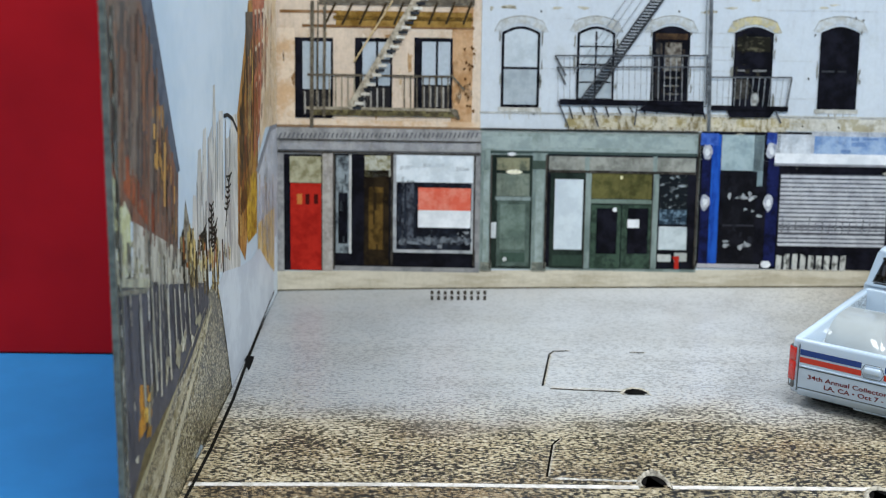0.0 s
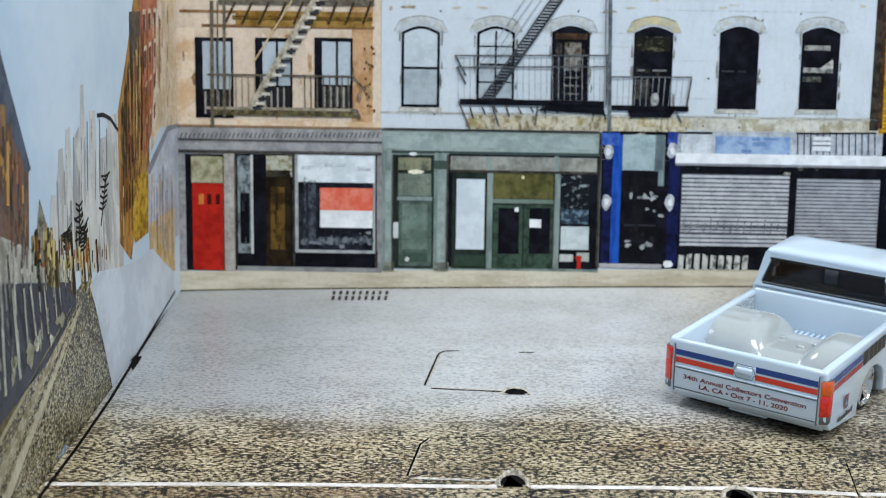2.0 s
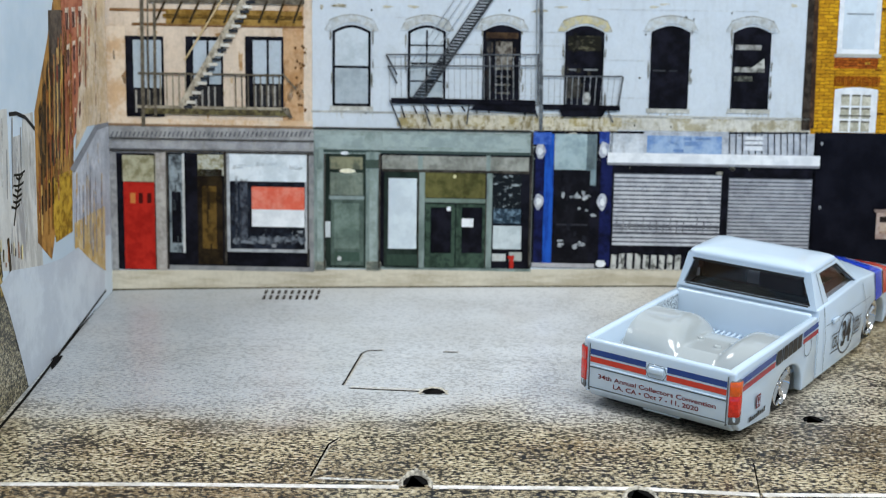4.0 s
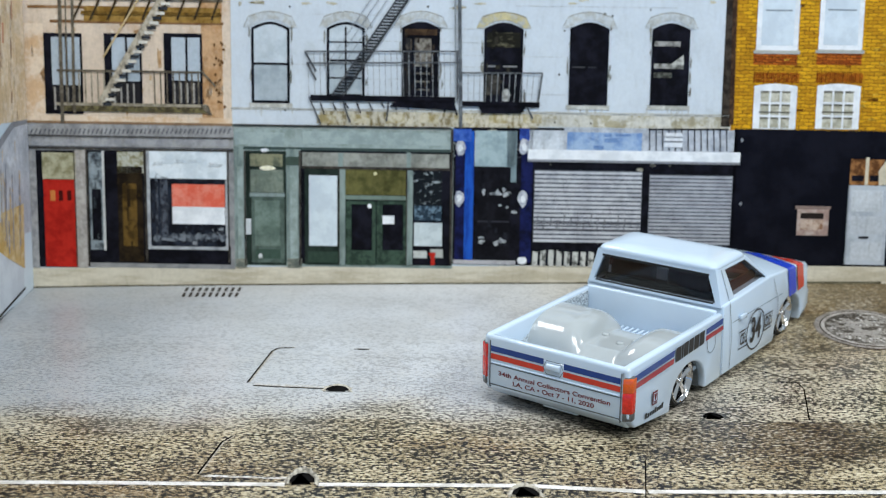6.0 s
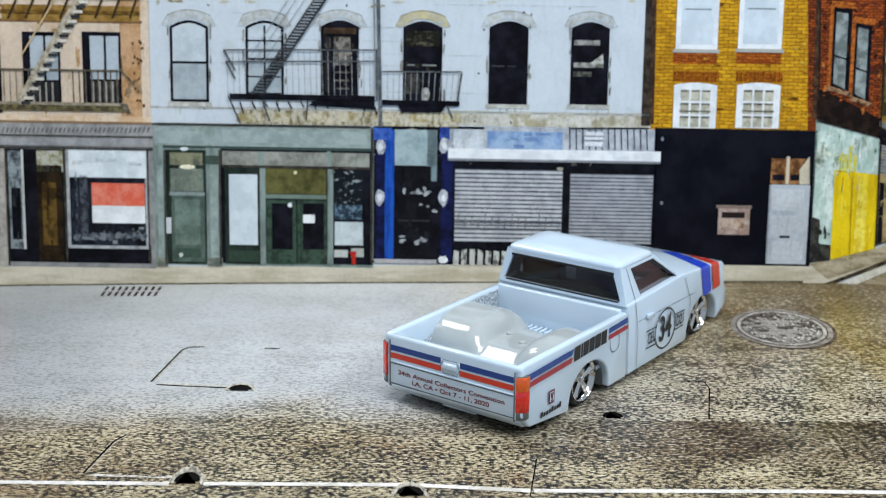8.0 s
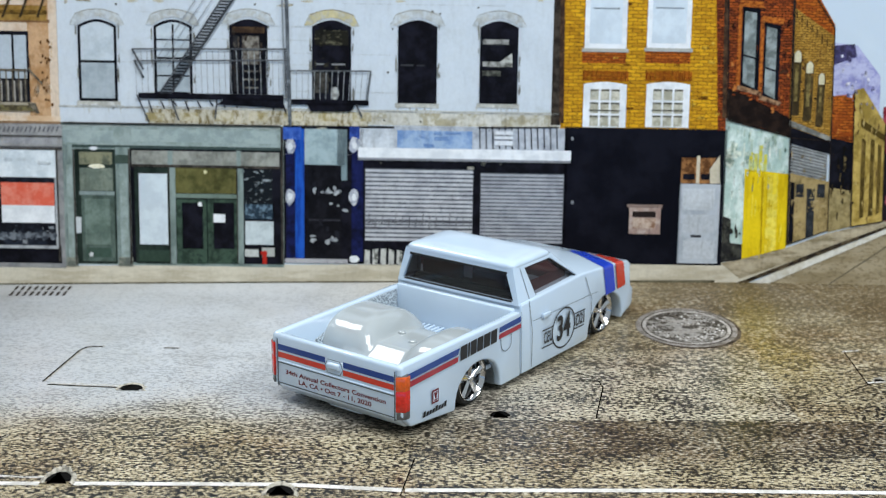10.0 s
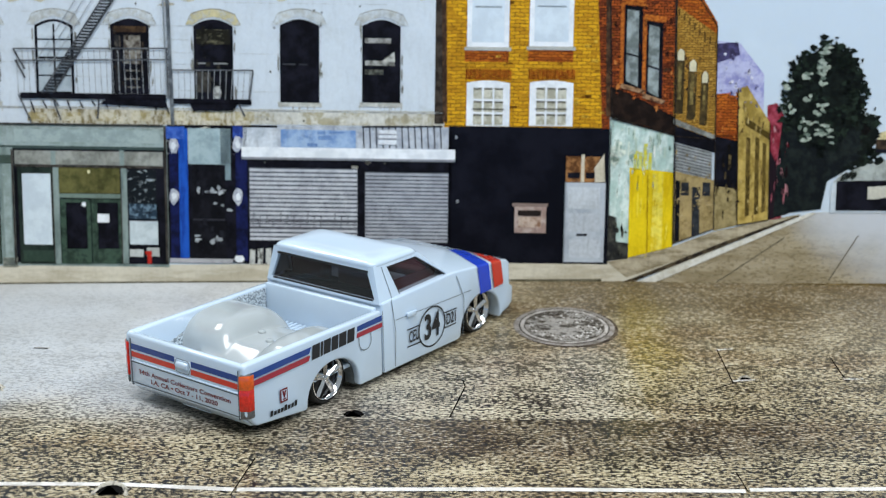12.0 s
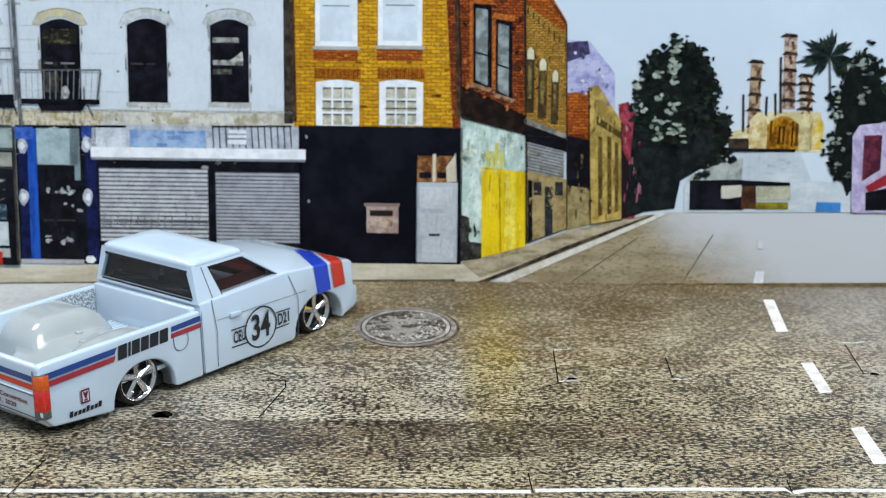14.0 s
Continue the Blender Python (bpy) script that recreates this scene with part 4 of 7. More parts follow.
# corner houses going down the side street
corner = printed("corner_house", [(RBRICK, 1, [(143.5, 64.8), (157.2, 65.0), (157.8, 35.4), (144.6, 38.7)]), (ink("1c1512", "2e221c", 2.0), 3, [(143.8, 45.4), (148.2, 43.8), (157.7, 39.2), (157.8, 35.2), (154.2, 36.3), (151.9, 37.2), (144.2, 39.0)])], "printed dark red brick corner house")
for q in ([(146.6, 61.9), (150.3, 61.5), (150.6, 44.4), (146.8, 45.7)], [(151.3, 58.8), (154.6, 58.2), (154.9, 42.3), (151.5, 43.7)]):
    win = printed("window", [(BLACKI, 4, q)], "tall narrow window", corner)
    c = mixp(q[0], q[2], 0.5)
    printed("pane", [(ink("9ba5a4", "6d7573", 3.0), 5, [(c[0] + (a - c[0]) * 0.66 - 0.2, c[1] + (b - c[1]) * 0.9) for a, b in q])], "", win)
    printed("bar", [(BLACKI, 6, bar(mixp(q[0], q[3], 0.6), mixp(q[1], q[2], 0.6), 0.35))], "", win)
    printed("window_sill", [(ink("b08a68", "5a3a28", 1.0), 6, bar((q[3][0] - 0.6, q[3][1] - 0.2), (q[2][0] + 0.6, q[2][1] - 0.2), 0.9))], "", win)
    printed("brick_jamb", [(ink("c4702c", "7d3c1a", 0.8, 0.3, (1, 1, 0.5)), 3, bar((q[0][0] - 0.5, q[0][1] + 0.6), (q[3][0] - 0.5, q[3][1]), 0.7)), (ink("c4702c", "7d3c1a", 0.8, 0.3, (1, 1, 0.5)), 3, bar((q[0][0] - 0.6, q[0][1] + 0.7), (q[1][0] + 0.6, q[1][1] + 0.8), 1.2))], "", win)
peel = printed("peeling_wall", [(ink("aec6be", "d8e6e0", 2.5, 0.3, (0.7, 1, 1.8)), 2, [(144.2, 39.1), (157.8, 35.4), (158.3, 12.7), (149.0, 10.1), (144.5, 13.1)]), (ink("2a2a2a", "4a4a44", 2.0), 3, [(144.5, 18.5), (146.3, 17.9), (146.3, 12.8), (149.0, 12.5), (149.0, 9.2), (144.6, 8.6)])], "printed pale green wall with peeling paint")
for k in range(14):
    c = mixp((145.1, 36.2), (157.3, 28.1), random.random())
    printed("paint_flake", [(ink("8fa698", "dfe6d8", 1.0), 3, blob(c[0], c[1] - random.uniform(0, 6), random.uniform(0.3, 0.9), random.uniform(0.4, 1.6), 9, 0.4))], "", peel)
yd = printed("yellow_hoarding", [(ink("e6c81e", "cfae14", 4.0, 0.2, (0.6, 1, 3)), 4, [(148.7, 28.5), (157.9, 27.6), (158.3, 11.9), (149.0, 9.4)]), (ink("b59414"), 5, bar((152.5, 28.1), (153.0, 10.7), 0.3)), (ink("efdc5a", "e0c22a", 2.0), 5, [(153.5, 27.5), (155.8, 27.2), (156.1, 11.4), (153.8, 10.8)])], "printed bright yellow boarded doors")
for x in (0.1, 0.3, 0.5, 0.7):
    c = mixp((149.4, 28.0), (154.4, 28.1), x)
    printed("paint_drip", [(ink("d9cc3a", "c6d08a", 1.5), 4, rect(c[0] - 0.4, c[1], c[0] + 0.4, c[1] + random.uniform(3, 6)))], "", yd)
tan = printed("tan_house", [(TBRICK, 2, [(156.9, 65.0), (161.2, 65.1), (165.8, 58.1), (166.4, 34.7), (157.5, 36.9)]), (OBRICK, 3, [(156.9, 65.0), (161.6, 65.1), (165.8, 58.6), (165.8, 56.3), (157.0, 62.1)]), (ink("9a9a92", "6d6d68", 2.0), 4, [(157.5, 38.9), (166.4, 35.5), (166.4, 34.6), (157.5, 37.7)]), (BLACKI, 4, [(157.7, 37.5), (166.4, 34.5), (166.5, 31.8), (157.8, 34.0)])], "printed tan brick terrace house with arched windows")
for r in ((157.6, 39.8, 159.4, 53.2), (160.2, 38.7, 162.0, 51.0), (162.9, 37.6, 164.5, 48.7)):
    printed("window", [(ink("3a301e", "5a4a2c", 2.0), 4, arched(*r, 0.7)), (ink("d8cfae"), 5, arched(r[0] + 0.2, r[3] - 2.4, r[2] - 0.2, r[3], 0.7)), box_at(ink("8d7c4a", "5a4c2c", 1.5), 5, r[0] + 0.5, r[1] + 3, r[2] - 0.6, r[3] - 3)], "narrow arched window", tan)
for k in range(8):
    c = mixp((157.8, 60.5), (165.5, 54.0), k / 7)
    printed("corbel", [(ink("5a4220"), 4, bar((c[0], c[1] - 0.7), (c[0], c[1] + 0.7), 0.35))], "", tan)
rs = printed("roller_shutter", [(ink("8f9292", "a8abac", 2.0), 4, [(158.1, 33.8), (165.9, 32.0), (166.0, 26.3), (158.2, 27.9)]), (ink("b09a6a", "8d7a50", 2.5), 3, [(157.9, 27.9), (166.6, 26.1), (166.9, 15.8), (158.3, 12.4)]), (BLACKI, 5, [(158.5, 26.0), (159.4, 25.8), (159.7, 13.3), (158.7, 12.9)]), (DARKG, 5, [(162.0, 24.6), (163.7, 24.6), (163.9, 14.6), (162.3, 14.1)]), (DARKG, 5, [(159.7, 25.5), (161.3, 25.6), (161.4, 22.8), (159.7, 22.8)]), (DARKG, 5, [(164.2, 25.6), (165.8, 25.6), (165.9, 22.8), (164.2, 22.8)])], "grey shutter over a tan stone base", tan)
for k in range(9):
    printed("slat", [(ink("5a5c5c"), 5, bar(mixp((158.1, 33.8), (158.2, 27.9), (k + 0.5) / 9), mixp((165.9, 32.0), (166.0, 26.3), (k + 0.5) / 9), 0.2))], "", rs)
printed("far_house", [(ink("b7b8d6", "8f8fc0", 3.0, 0.2), 1, [(165.9, 54.9), (170.8, 54.4), (176.0, 48.2), (176.3, 40.1), (166.3, 39.9)]), (ink("3a3550", "55507a", 2.0), 2, [(165.9, 54.3), (170.2, 54.7), (170.8, 52.1), (166.0, 50.3)]), (OBRICK, 3, [(166.2, 44.0), (171.9, 44.6), (171.7, 34.2), (166.4, 35.3)]), (BLACKI, 3, [(166.4, 35.7), (171.7, 35.8), (172.0, 24.2), (166.7, 24.9)]), (ink("a8976a", "877850", 2.0), 3, [(166.7, 24.9), (172.0, 24.3), (172.2, 16.7), (166.9, 15.4)])], "brick and lilac houses down the side street")
cr = printed("cream_house", [(ink("c4a95e", "98803e", 3.0), 4, [(170.7, 45.2), (172.6, 45.8), (177.7, 38.3), (178.4, 17.9), (171.8, 16.7)]), (ink("55451e"), 5, [(172.5, 39.4), (177.8, 36.0), (177.8, 34.7), (172.6, 37.7)])], "printed cream stone house in steep perspective")
for q in ([(172.9, 35.4), (173.8, 34.9), (174.3, 18.8), (173.4, 18.4)], [(174.8, 35.4), (175.7, 34.9), (176.2, 19.1), (175.3, 18.9)], [(176.4, 34.2), (177.2, 33.8), (177.6, 19.8), (176.9, 19.3)]):
    printed("window", [(ink("4a3c1c", "6d5a2c", 1.5), 5, q)], "", cr)
printed("red_house", [(ink("7d2430", "a84a5a", 2.5), 2, [(177.0, 41.8), (179.0, 42.4), (183.1, 35.5), (183.1, 24.9), (181.0, 18.0), (178.4, 17.9)]), (ink("241a20"), 3, [(177.9, 32.8), (180.2, 28.4), (181.1, 22.3), (182.7, 23.7), (182.4, 19.2), (178.4, 17.9)])], "printed dark red house down the street")


# printed trees and works at the end of the side street
def print_tree(name, cx, cz, rx, rz, n, label):
    dark, mid, pale = ink("121614", "1c231f", 2.0), ink("28332a", "1a211a", 2.0), ink("8b978a", "b4bcae", 1.0)
    soft = ink("56635a", "78867a", 1.0)
    tree = printed(name, [(dark, 4, [(cx - rx * 0.1, cz - rz * 1.1), (cx + rx * 0.1, cz - rz * 1.1), (cx + rx * 0.05, cz), (cx - rx * 0.05, cz)])], label, None, "tree")
    for g in range(n // 6):
        a, r = random.uniform(0, math.tau), math.sqrt(random.random())
        gx, gz = cx + rx * 0.9 * r * math.cos(a) * (1 - 0.25 * max(0, math.sin(a))), cz + rz * 0.92 * r * math.sin(a)
        shapes = []
        for k in range(11):
            x, z = gx + random.gauss(0, 0.9), gz + random.gauss(0, 0.8)
            shapes.append((dark if k % 4 else mid, 5 + (g + k) % 4, blob(x, z, random.uniform(0.4, 1.2), random.uniform(0.35, 1.0), 13, 0.55)))
        if math.cos(a) < 0.45 and g % 3:
            for k in range(4):
                shapes.append((pale if k else soft, 9 + k % 2, blob(gx + random.gauss(0, 0.8), gz + random.gauss(0.4, 0.6), random.uniform(0.3, 0.85), random.uniform(0.2, 0.5), 9, 0.4)))
        printed("leaf_clump", shapes, "", tree)
    # ragged sprays of leaves round the outline
    for g in range(n // 5):
        a = random.uniform(-0.5, math.pi + 0.5)
        r = random.uniform(0.88, 1.1)
        gx, gz = cx + rx * r * math.cos(a) * (1 - 0.2 * max(0, math.sin(a))), cz + rz * r * math.sin(a) * 0.97
        printed("leaf_clump", [(dark if k % 3 else mid, 5 + (g + k) % 4, blob(gx + random.gauss(0, 0.7), gz + random.gauss(0, 0.6), random.uniform(0.2, 0.8), random.uniform(0.2, 0.6), 9, 0.5)) for k in range(5)], "", tree)
    return tree


(cx, cz), (ex, ez) = (188.6, 43.6), (196.6, 55.0)
tree = print_tree("printed_tree", cx, cz, ex - cx, ez - cz, 260, "printed dark green leafy tree")
printed("shaded_crown", [(ink("101412", "1a201c", 2.0), 4, blob(cx, cz - 0.5, (ex - cx) * 0.94, (ez - cz) * 0.9, 46, 0.1))], "", tree)
shrub = printed("printed_shrub", [(ink("14181a", "222826", 2.0), 4, [(180.3, 38.8), (199.2, 39.6), (200.3, 34.4), (196.1, 29.6), (190.4, 26.2), (189.4, 20.3), (182.9, 19.5), (179.5, 18.3), (179.6, 28.2)])], "printed dark green shrubbery below the tree", None, "shrub")
rim = [(181.0, 38.2), (189.7, 39.5), (199.4, 38.8), (198.7, 30.8), (189.4, 21.2)]
for k in range(34):
    i = k % 4
    c_ = mixp(rim[i], rim[i + 1], random.random())
    printed("leaf_clump", [(ink(("121614", "1c231f", "28332a")[j % 3], "181d18", 1.5), 5 + (k + j) % 3, blob(c_[0] + random.gauss(0, 0.8), c_[1] + random.gauss(0, 0.8), random.uniform(0.4, 1.2), random.uniform(0.3, 0.9), 11, 0.5)) for j in range(4)], "", shrub)
(cx, cz), (ex, ez) = (227.2, 37.2), (233.6, 53.0)
tree = print_tree("printed_tree", cx, cz, ex - cx, ez - cz, 190, "printed dark tree beside a palm")
printed("shaded_crown", [(ink("101412", "1a201c", 2.0), 10, blob(cx, cz, (ex - cx) * 0.82, (ez - cz) * 0.85, 40, 0.14))], "", tree)
palm = printed("printed_palm", [(ink("5a6066"), 4, bar((221.1, 41.1), (220.2, 52.1), 0.5))], "printed palm tree with a thin trunk", None, "palm")
for tip in ((214.3, 55.9), (212.9, 51.3), (216.6, 48.3), (217.7, 56.9), (220.6, 58.5), (225.2, 55.6), (226.5, 50.8), (224.1, 47.5)):
    a = (220.3, 52.1)
    d = Vector((tip[0] - a[0], tip[1] - a[1]))
    for turn, reach in ((-0.16, 0.86), (0.02, 1.0), (0.2, 0.8)):
        e = Vector((d.x * math.cos(turn) - d.y * math.sin(turn), d.x * math.sin(turn) + d.y * math.cos(turn))) * reach * random.uniform(0.9, 1.05)
        n = Vector((-e.y, e.x)).normalized() * random.uniform(0.45, 0.75)
        pts = [a, (a[0] + e.x * 0.55 + n.x, a[1] + e.y * 0.55 + n.y), (a[0] + e.x, a[1] + e.y - 0.4), (a[0] + e.x * 0.55 - n.x, a[1] + e.y * 0.55 - n.y)]
        printed("frond", [(ink("1c2623", "33403a", 1.5), 6, pts)], "", palm)
works = printed("refinery", [(ink("c9bb8a", "e2d6ae", 2.5), 2, [(200.2, 34.4), (200.8, 36.5), (204.6, 37.5), (208.5, 40.8), (219.2, 40.7), (220.2, 32.5), (200.3, 32.3)]), (ink("2a231e", "4a3c30", 1.5), 3, [(200.1, 35.1), (206.5, 35.2), (206.7, 32.4), (200.3, 32.3)])], "yellow and grey works with towers")
for a, b, w, tone in (((205.3, 50.5), (205.1, 36.1), 2.3, "b8a080"), ((212.1, 55.9), (212.3, 41.3), 2.6, "c2ab9a"), ((215.6, 47.9), (216.1, 40.4), 2.6, "d2c4ac")):
    tw = printed("tower", [(ink(tone, "6a5040", 1.2), 3, bar(a, b, w))], "", works)
    for k in range(5):
        c = mixp(a, b, k / 4.4 + random.uniform(-0.02, 0.02))
        printed("platform", [(ink("241c1a", "4a3a34", 0.8), 4, [(c[0] - w * random.uniform(0.6, 0.95), c[1]), (c[0] + w * random.uniform(0.5, 0.9), c[1] - 0.1), (c[0] + w * 0.5, c[1] + 0.55), (c[0] - w * 0.4, c[1] + 0.8)])], "", tw)
        c = mixp(a, b, (k + 0.6) / 5)
        printed("pipe", [(ink("4a2c22", "7d5a48", 0.8), 4, bar((c[0] + w * random.uniform(0.1, 0.35), c[1] - 0.7), (c[0] + w * random.uniform(-0.1, 0.4), c[1] + 1.0), 0.6))], "", tw)
for a, b in (((202.8, 44.2), (203.1, 36.5)), ((209.4, 44.5), (209.7, 39.9)), ((207.7, 43.8), (207.7, 39.8)), ((210.2, 51.9), (210.7, 40.4))):
    printed("mast", [(ink("3a302c"), 3, bar(a, b, 0.5))], "", works)
DEPOT_I = ink("b7c1c9", "c8d0d6", 5.0, 0.15, (2, 1, 1))
depot = printed("white_depot", [(DEPOT_I, 6, [(191.4, 19.6), (191.4, 25.2), (192.8, 27.6), (197.3, 29.9), (202.5, 32.1), (215.2, 32.5), (217.9, 26.6), (226.1, 25.9), (226.5, 20.0)]), (ink("aab0ac", "8f958f", 3.0), 7, [(192.8, 27.2), (197.3, 29.4), (203.4, 31.1), (203.2, 26.4), (191.6, 26.0)]), (BLACKI, 8, [(192.4, 26.3), (203.2, 26.6), (203.8, 20.2), (192.5, 20.1)]), (BLACKI, 8, [(202.9, 26.5), (213.4, 26.1), (213.5, 25.4), (203.0, 25.2)]), (ink("c9c6b8"), 9, [(199.0, 25.2), (203.2, 25.5), (203.4, 23.1), (200.8, 22.6), (199.1, 22.6)]), (ink("5a3a22", "38241a", 1.5), 9, [(203.5, 25.2), (206.3, 25.3), (206.6, 20.5), (203.3, 20.5)]), (ink("c2c2aa", "a8a890", 2.0), 9, [(206.5, 25.1), (213.5, 25.4), (213.6, 22.5), (206.6, 22.2)]), (ink("98902c", "6d661c", 2.0), 9, [(206.5, 21.9), (213.2, 22.0), (213.3, 20.5), (206.4, 20.4)]), (ink("3f7fc4"), 9, [(219.2, 22.1), (224.3, 22.0), (224.4, 20.1), (219.1, 20.1)])], "white flat-roofed depot with dark bays")
printed("lilac_arch", [(ink("c6bcd6", "a89cc2", 2.0), 13, [(225.9, 36.0), (227.2, 38.2), (234.2, 39.1), (235.5, 20.1), (226.6, 20.0)]), (ink("4a2030", "6d3040", 2.0), 14, [(228.3, 36.1), (232.1, 36.3), (232.1, 29.1), (228.4, 26.6)]), (ink("9a2c38"), 15, [(229.2, 25.5), (234.9, 29.1), (235.1, 26.5), (230.0, 24.3)]), (BLACKI, 14, [(229.3, 24.3), (235.1, 25.5), (235.5, 20.6), (229.5, 20.5)])], "lilac building with a red awning")

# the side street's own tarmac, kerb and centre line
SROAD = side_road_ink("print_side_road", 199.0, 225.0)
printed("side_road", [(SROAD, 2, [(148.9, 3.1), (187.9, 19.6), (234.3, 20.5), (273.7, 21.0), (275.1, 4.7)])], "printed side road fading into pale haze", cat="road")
printed("kerb", [(ink("2e2822", "5f5340", 2.0), 5, [(146.0, 3.5), (148.4, 3.5), (185.5, 18.9), (184.3, 18.8), (167.8, 12.5), (150.3, 5.1)]), (ink("dcdad2", "c6c1b2", 3.0, 0.2), 6, [(149.6, 3.7), (154.1, 3.8), (188.7, 19.5), (186.7, 19.4)]), (ink("b9ad94", "8d8166", 2.2, 0.35, (3, 1, 0.6)), 2, [(148.8, 5.1), (166.7, 11.6), (185.5, 19.2), (178.4, 17.9), (166.9, 15.2), (158.3, 11.9), (144.6, 8.4)])], "white kerb line with a dark gutter", back)
printed("road_dash", [(WHITEP, 6, [(207.2, 7.2), (209.0, 7.3), (208.9, 4.3), (206.6, 4.3)]), (ink("d5d6d8"), 6, [(207.4, 13.9), (208.4, 13.9), (208.4, 12.1), (207.3, 12.1)])], "", back)
for a, b in (((168.0, 4.3), (182.1, 14.2)), ((192.0, 5.1), (197.8, 14.9))):
    printed("road_crack", [(ink("6a6252"), 4, bar(a, b, 0.22))], "", back)
printed("road_foot", [(ink("6d5c3c", "8d7a55", 3.0), 7, [(123.7, 2.7), (154.9, 3.3), (198.1, 4.0), (235.1, 4.3), (235.1, 5.1), (198.1, 4.6), (154.9, 3.8), (123.7, 3.2)])], "", back)

# ---- print on the side card ----
def left_print(name, shapes, label="", parent=None, cat="building"):
    if parent or cat != "building":
        ob = sheet(name, shapes, parent, left_face, label)
    else:
        ob = sheet(name, shapes[:1], None, left_face, label)
        for s in shapes[1:]:
            sheet("trim", [s], ob, left_face)
    return ob if parent else tagged(ob, "", cat, "houses printed on the side card" if cat == "building" else "")


left_print("printed_road", [(road_ink("printed_side_asphalt", True), 1, [(254.6, 2.1), (207.3, 18.2), (192.9, 22.8), (183.0, 21.5), (171.6, 17.0), (138.7, 11.6), (166.4, -2.0), (196.4, -5.3)])], "printed speckled road running away", side)
left_print("pale_haze", [(ink("b9c0ca", "c9d0d8", 12.0, 0.05), 9, [(254.6, 2.1), (206.2, -2.1), (202.3, 7.7), (198.5, 16.5), (195.9, 21.1), (201.2, 22.0), (217.1, 18.4), (227.5, 16.7), (237.9, 16.1), (246.5, 10.9), (255.2, 6.3)])], "pale printed haze", side)
left_print("kerb_lines", [(ink("bdb59c", "8f8666", 2.0), 3, [(189.2, 19.9), (186.9, 20.2), (146.5, 7.8), (150.1, 6.0)]), (ink("c9c2aa"), 3, [(191.4, 19.2), (189.8, 19.2), (152.6, 4.8), (155.1, 3.5)]), (ink("5a5038", "7a6e4c", 2.0), 2, [(188.6, 21.0), (167.1, 18.6), (133.7, 14.1), (140.9, 10.6), (178.7, 18.0)]), (ink("b0a888"), 3, [(187.0, 20.6), (185.4, 20.7), (141.3, 10.4), (142.6, 9.7)])], "cream kerb lines", side)
near = left_print("brick_block", [(ink("75655a", "8d5a44", 7.0, 0.4, (1, 1.2, 2.2)), 2, [(138.3, 71.0), (159.5, 69.5), (171.5, 45.3), (169.0, 32.1), (151.6, 40.0), (133.9, 49.8)]), (ink("5d6470", "4a505c", 4.0), 3, [(155.1, 69.8), (160.5, 69.5), (172.4, 45.1), (170.8, 44.8), (162.4, 55.3)]), (ink("a85c3c", "7d3f28", 2.5, 0.4), 3, [(135.3, 56.4), (149.2, 52.2), (157.6, 44.4), (156.7, 39.8), (134.2, 51.3)]), (ink("b98a4a", "9a6c34", 2.0), 4, [(157.3, 56.1), (163.8, 55.5), (165.4, 48.8), (161.2, 48.9)]), (ink("57504c", "7d6a5c", 2.5, 0.4, (1, 1, 3)), 4, [(138.3, 70.7), (148.3, 70.0), (154.8, 55.8), (154.7, 42.9), (148.8, 49.9), (135.6, 57.6)])], "tall brick block seen edge-on")
lower = left_print("shop_terrace", [(ink("55545c", "4a4a52", 4.0), 3, [(131.9, 40.0), (158.1, 33.0), (189.1, 23.8), (188.3, 19.7), (173.8, 16.2), (146.5, 14.2), (139.7, 10.6), (127.1, 16.8)]), (ink("b9b98a", "cfd0b0", 3.0), 3, [(134.3, 51.6), (145.5, 45.1), (144.8, 36.2), (131.9, 39.9)]), (ink("c2beb0", "8d8678", 2.5, 0.3, (1, 1, 3)), 3, [(146.5, 44.2), (170.0, 34.3), (189.5, 26.3), (189.1, 23.7), (158.0, 32.8), (145.0, 36.0)]), (ink("c98a2c", "8d6a34", 2.0), 5, [(145.9, 23.5), (150.0, 21.9), (147.5, 16.8), (144.0, 16.8)])], "printed row of grey shops in steep perspective")
for k in range(15):
    t = (k / 14) ** 0.8
    a, b = mixp((137.9, 37.7), (186.6, 27.1), t), mixp((136.8, 15.6), (187.0, 20.6), t)
    left_print("shop_post", [(ink(("c9c6bc", "3a383c", "8f8a80")[k % 3], "a8a294", 1.5), 6, bar((a[0], a[1] + 3 * (k % 2)), mixp(a, b, 0.9 - 0.15 * (k % 3)), 0.7 - 0.35 * t))], "", lower)
for k in range(26):
    c = mixp((170.4, 33.0), (201.6, 24.3), random.random())
    left_print("street_clutter", [(ink(("2a2620", "6d5a34", "c9b070")[k % 3], "4a3f2a", 1.0), 6, bar((c[0], c[1] - random.uniform(2, 7)), (c[0] + random.uniform(-0.6, 0.6), c[1] + random.uniform(0, 5)), random.uniform(0.5, 1.3)))], "", lower)
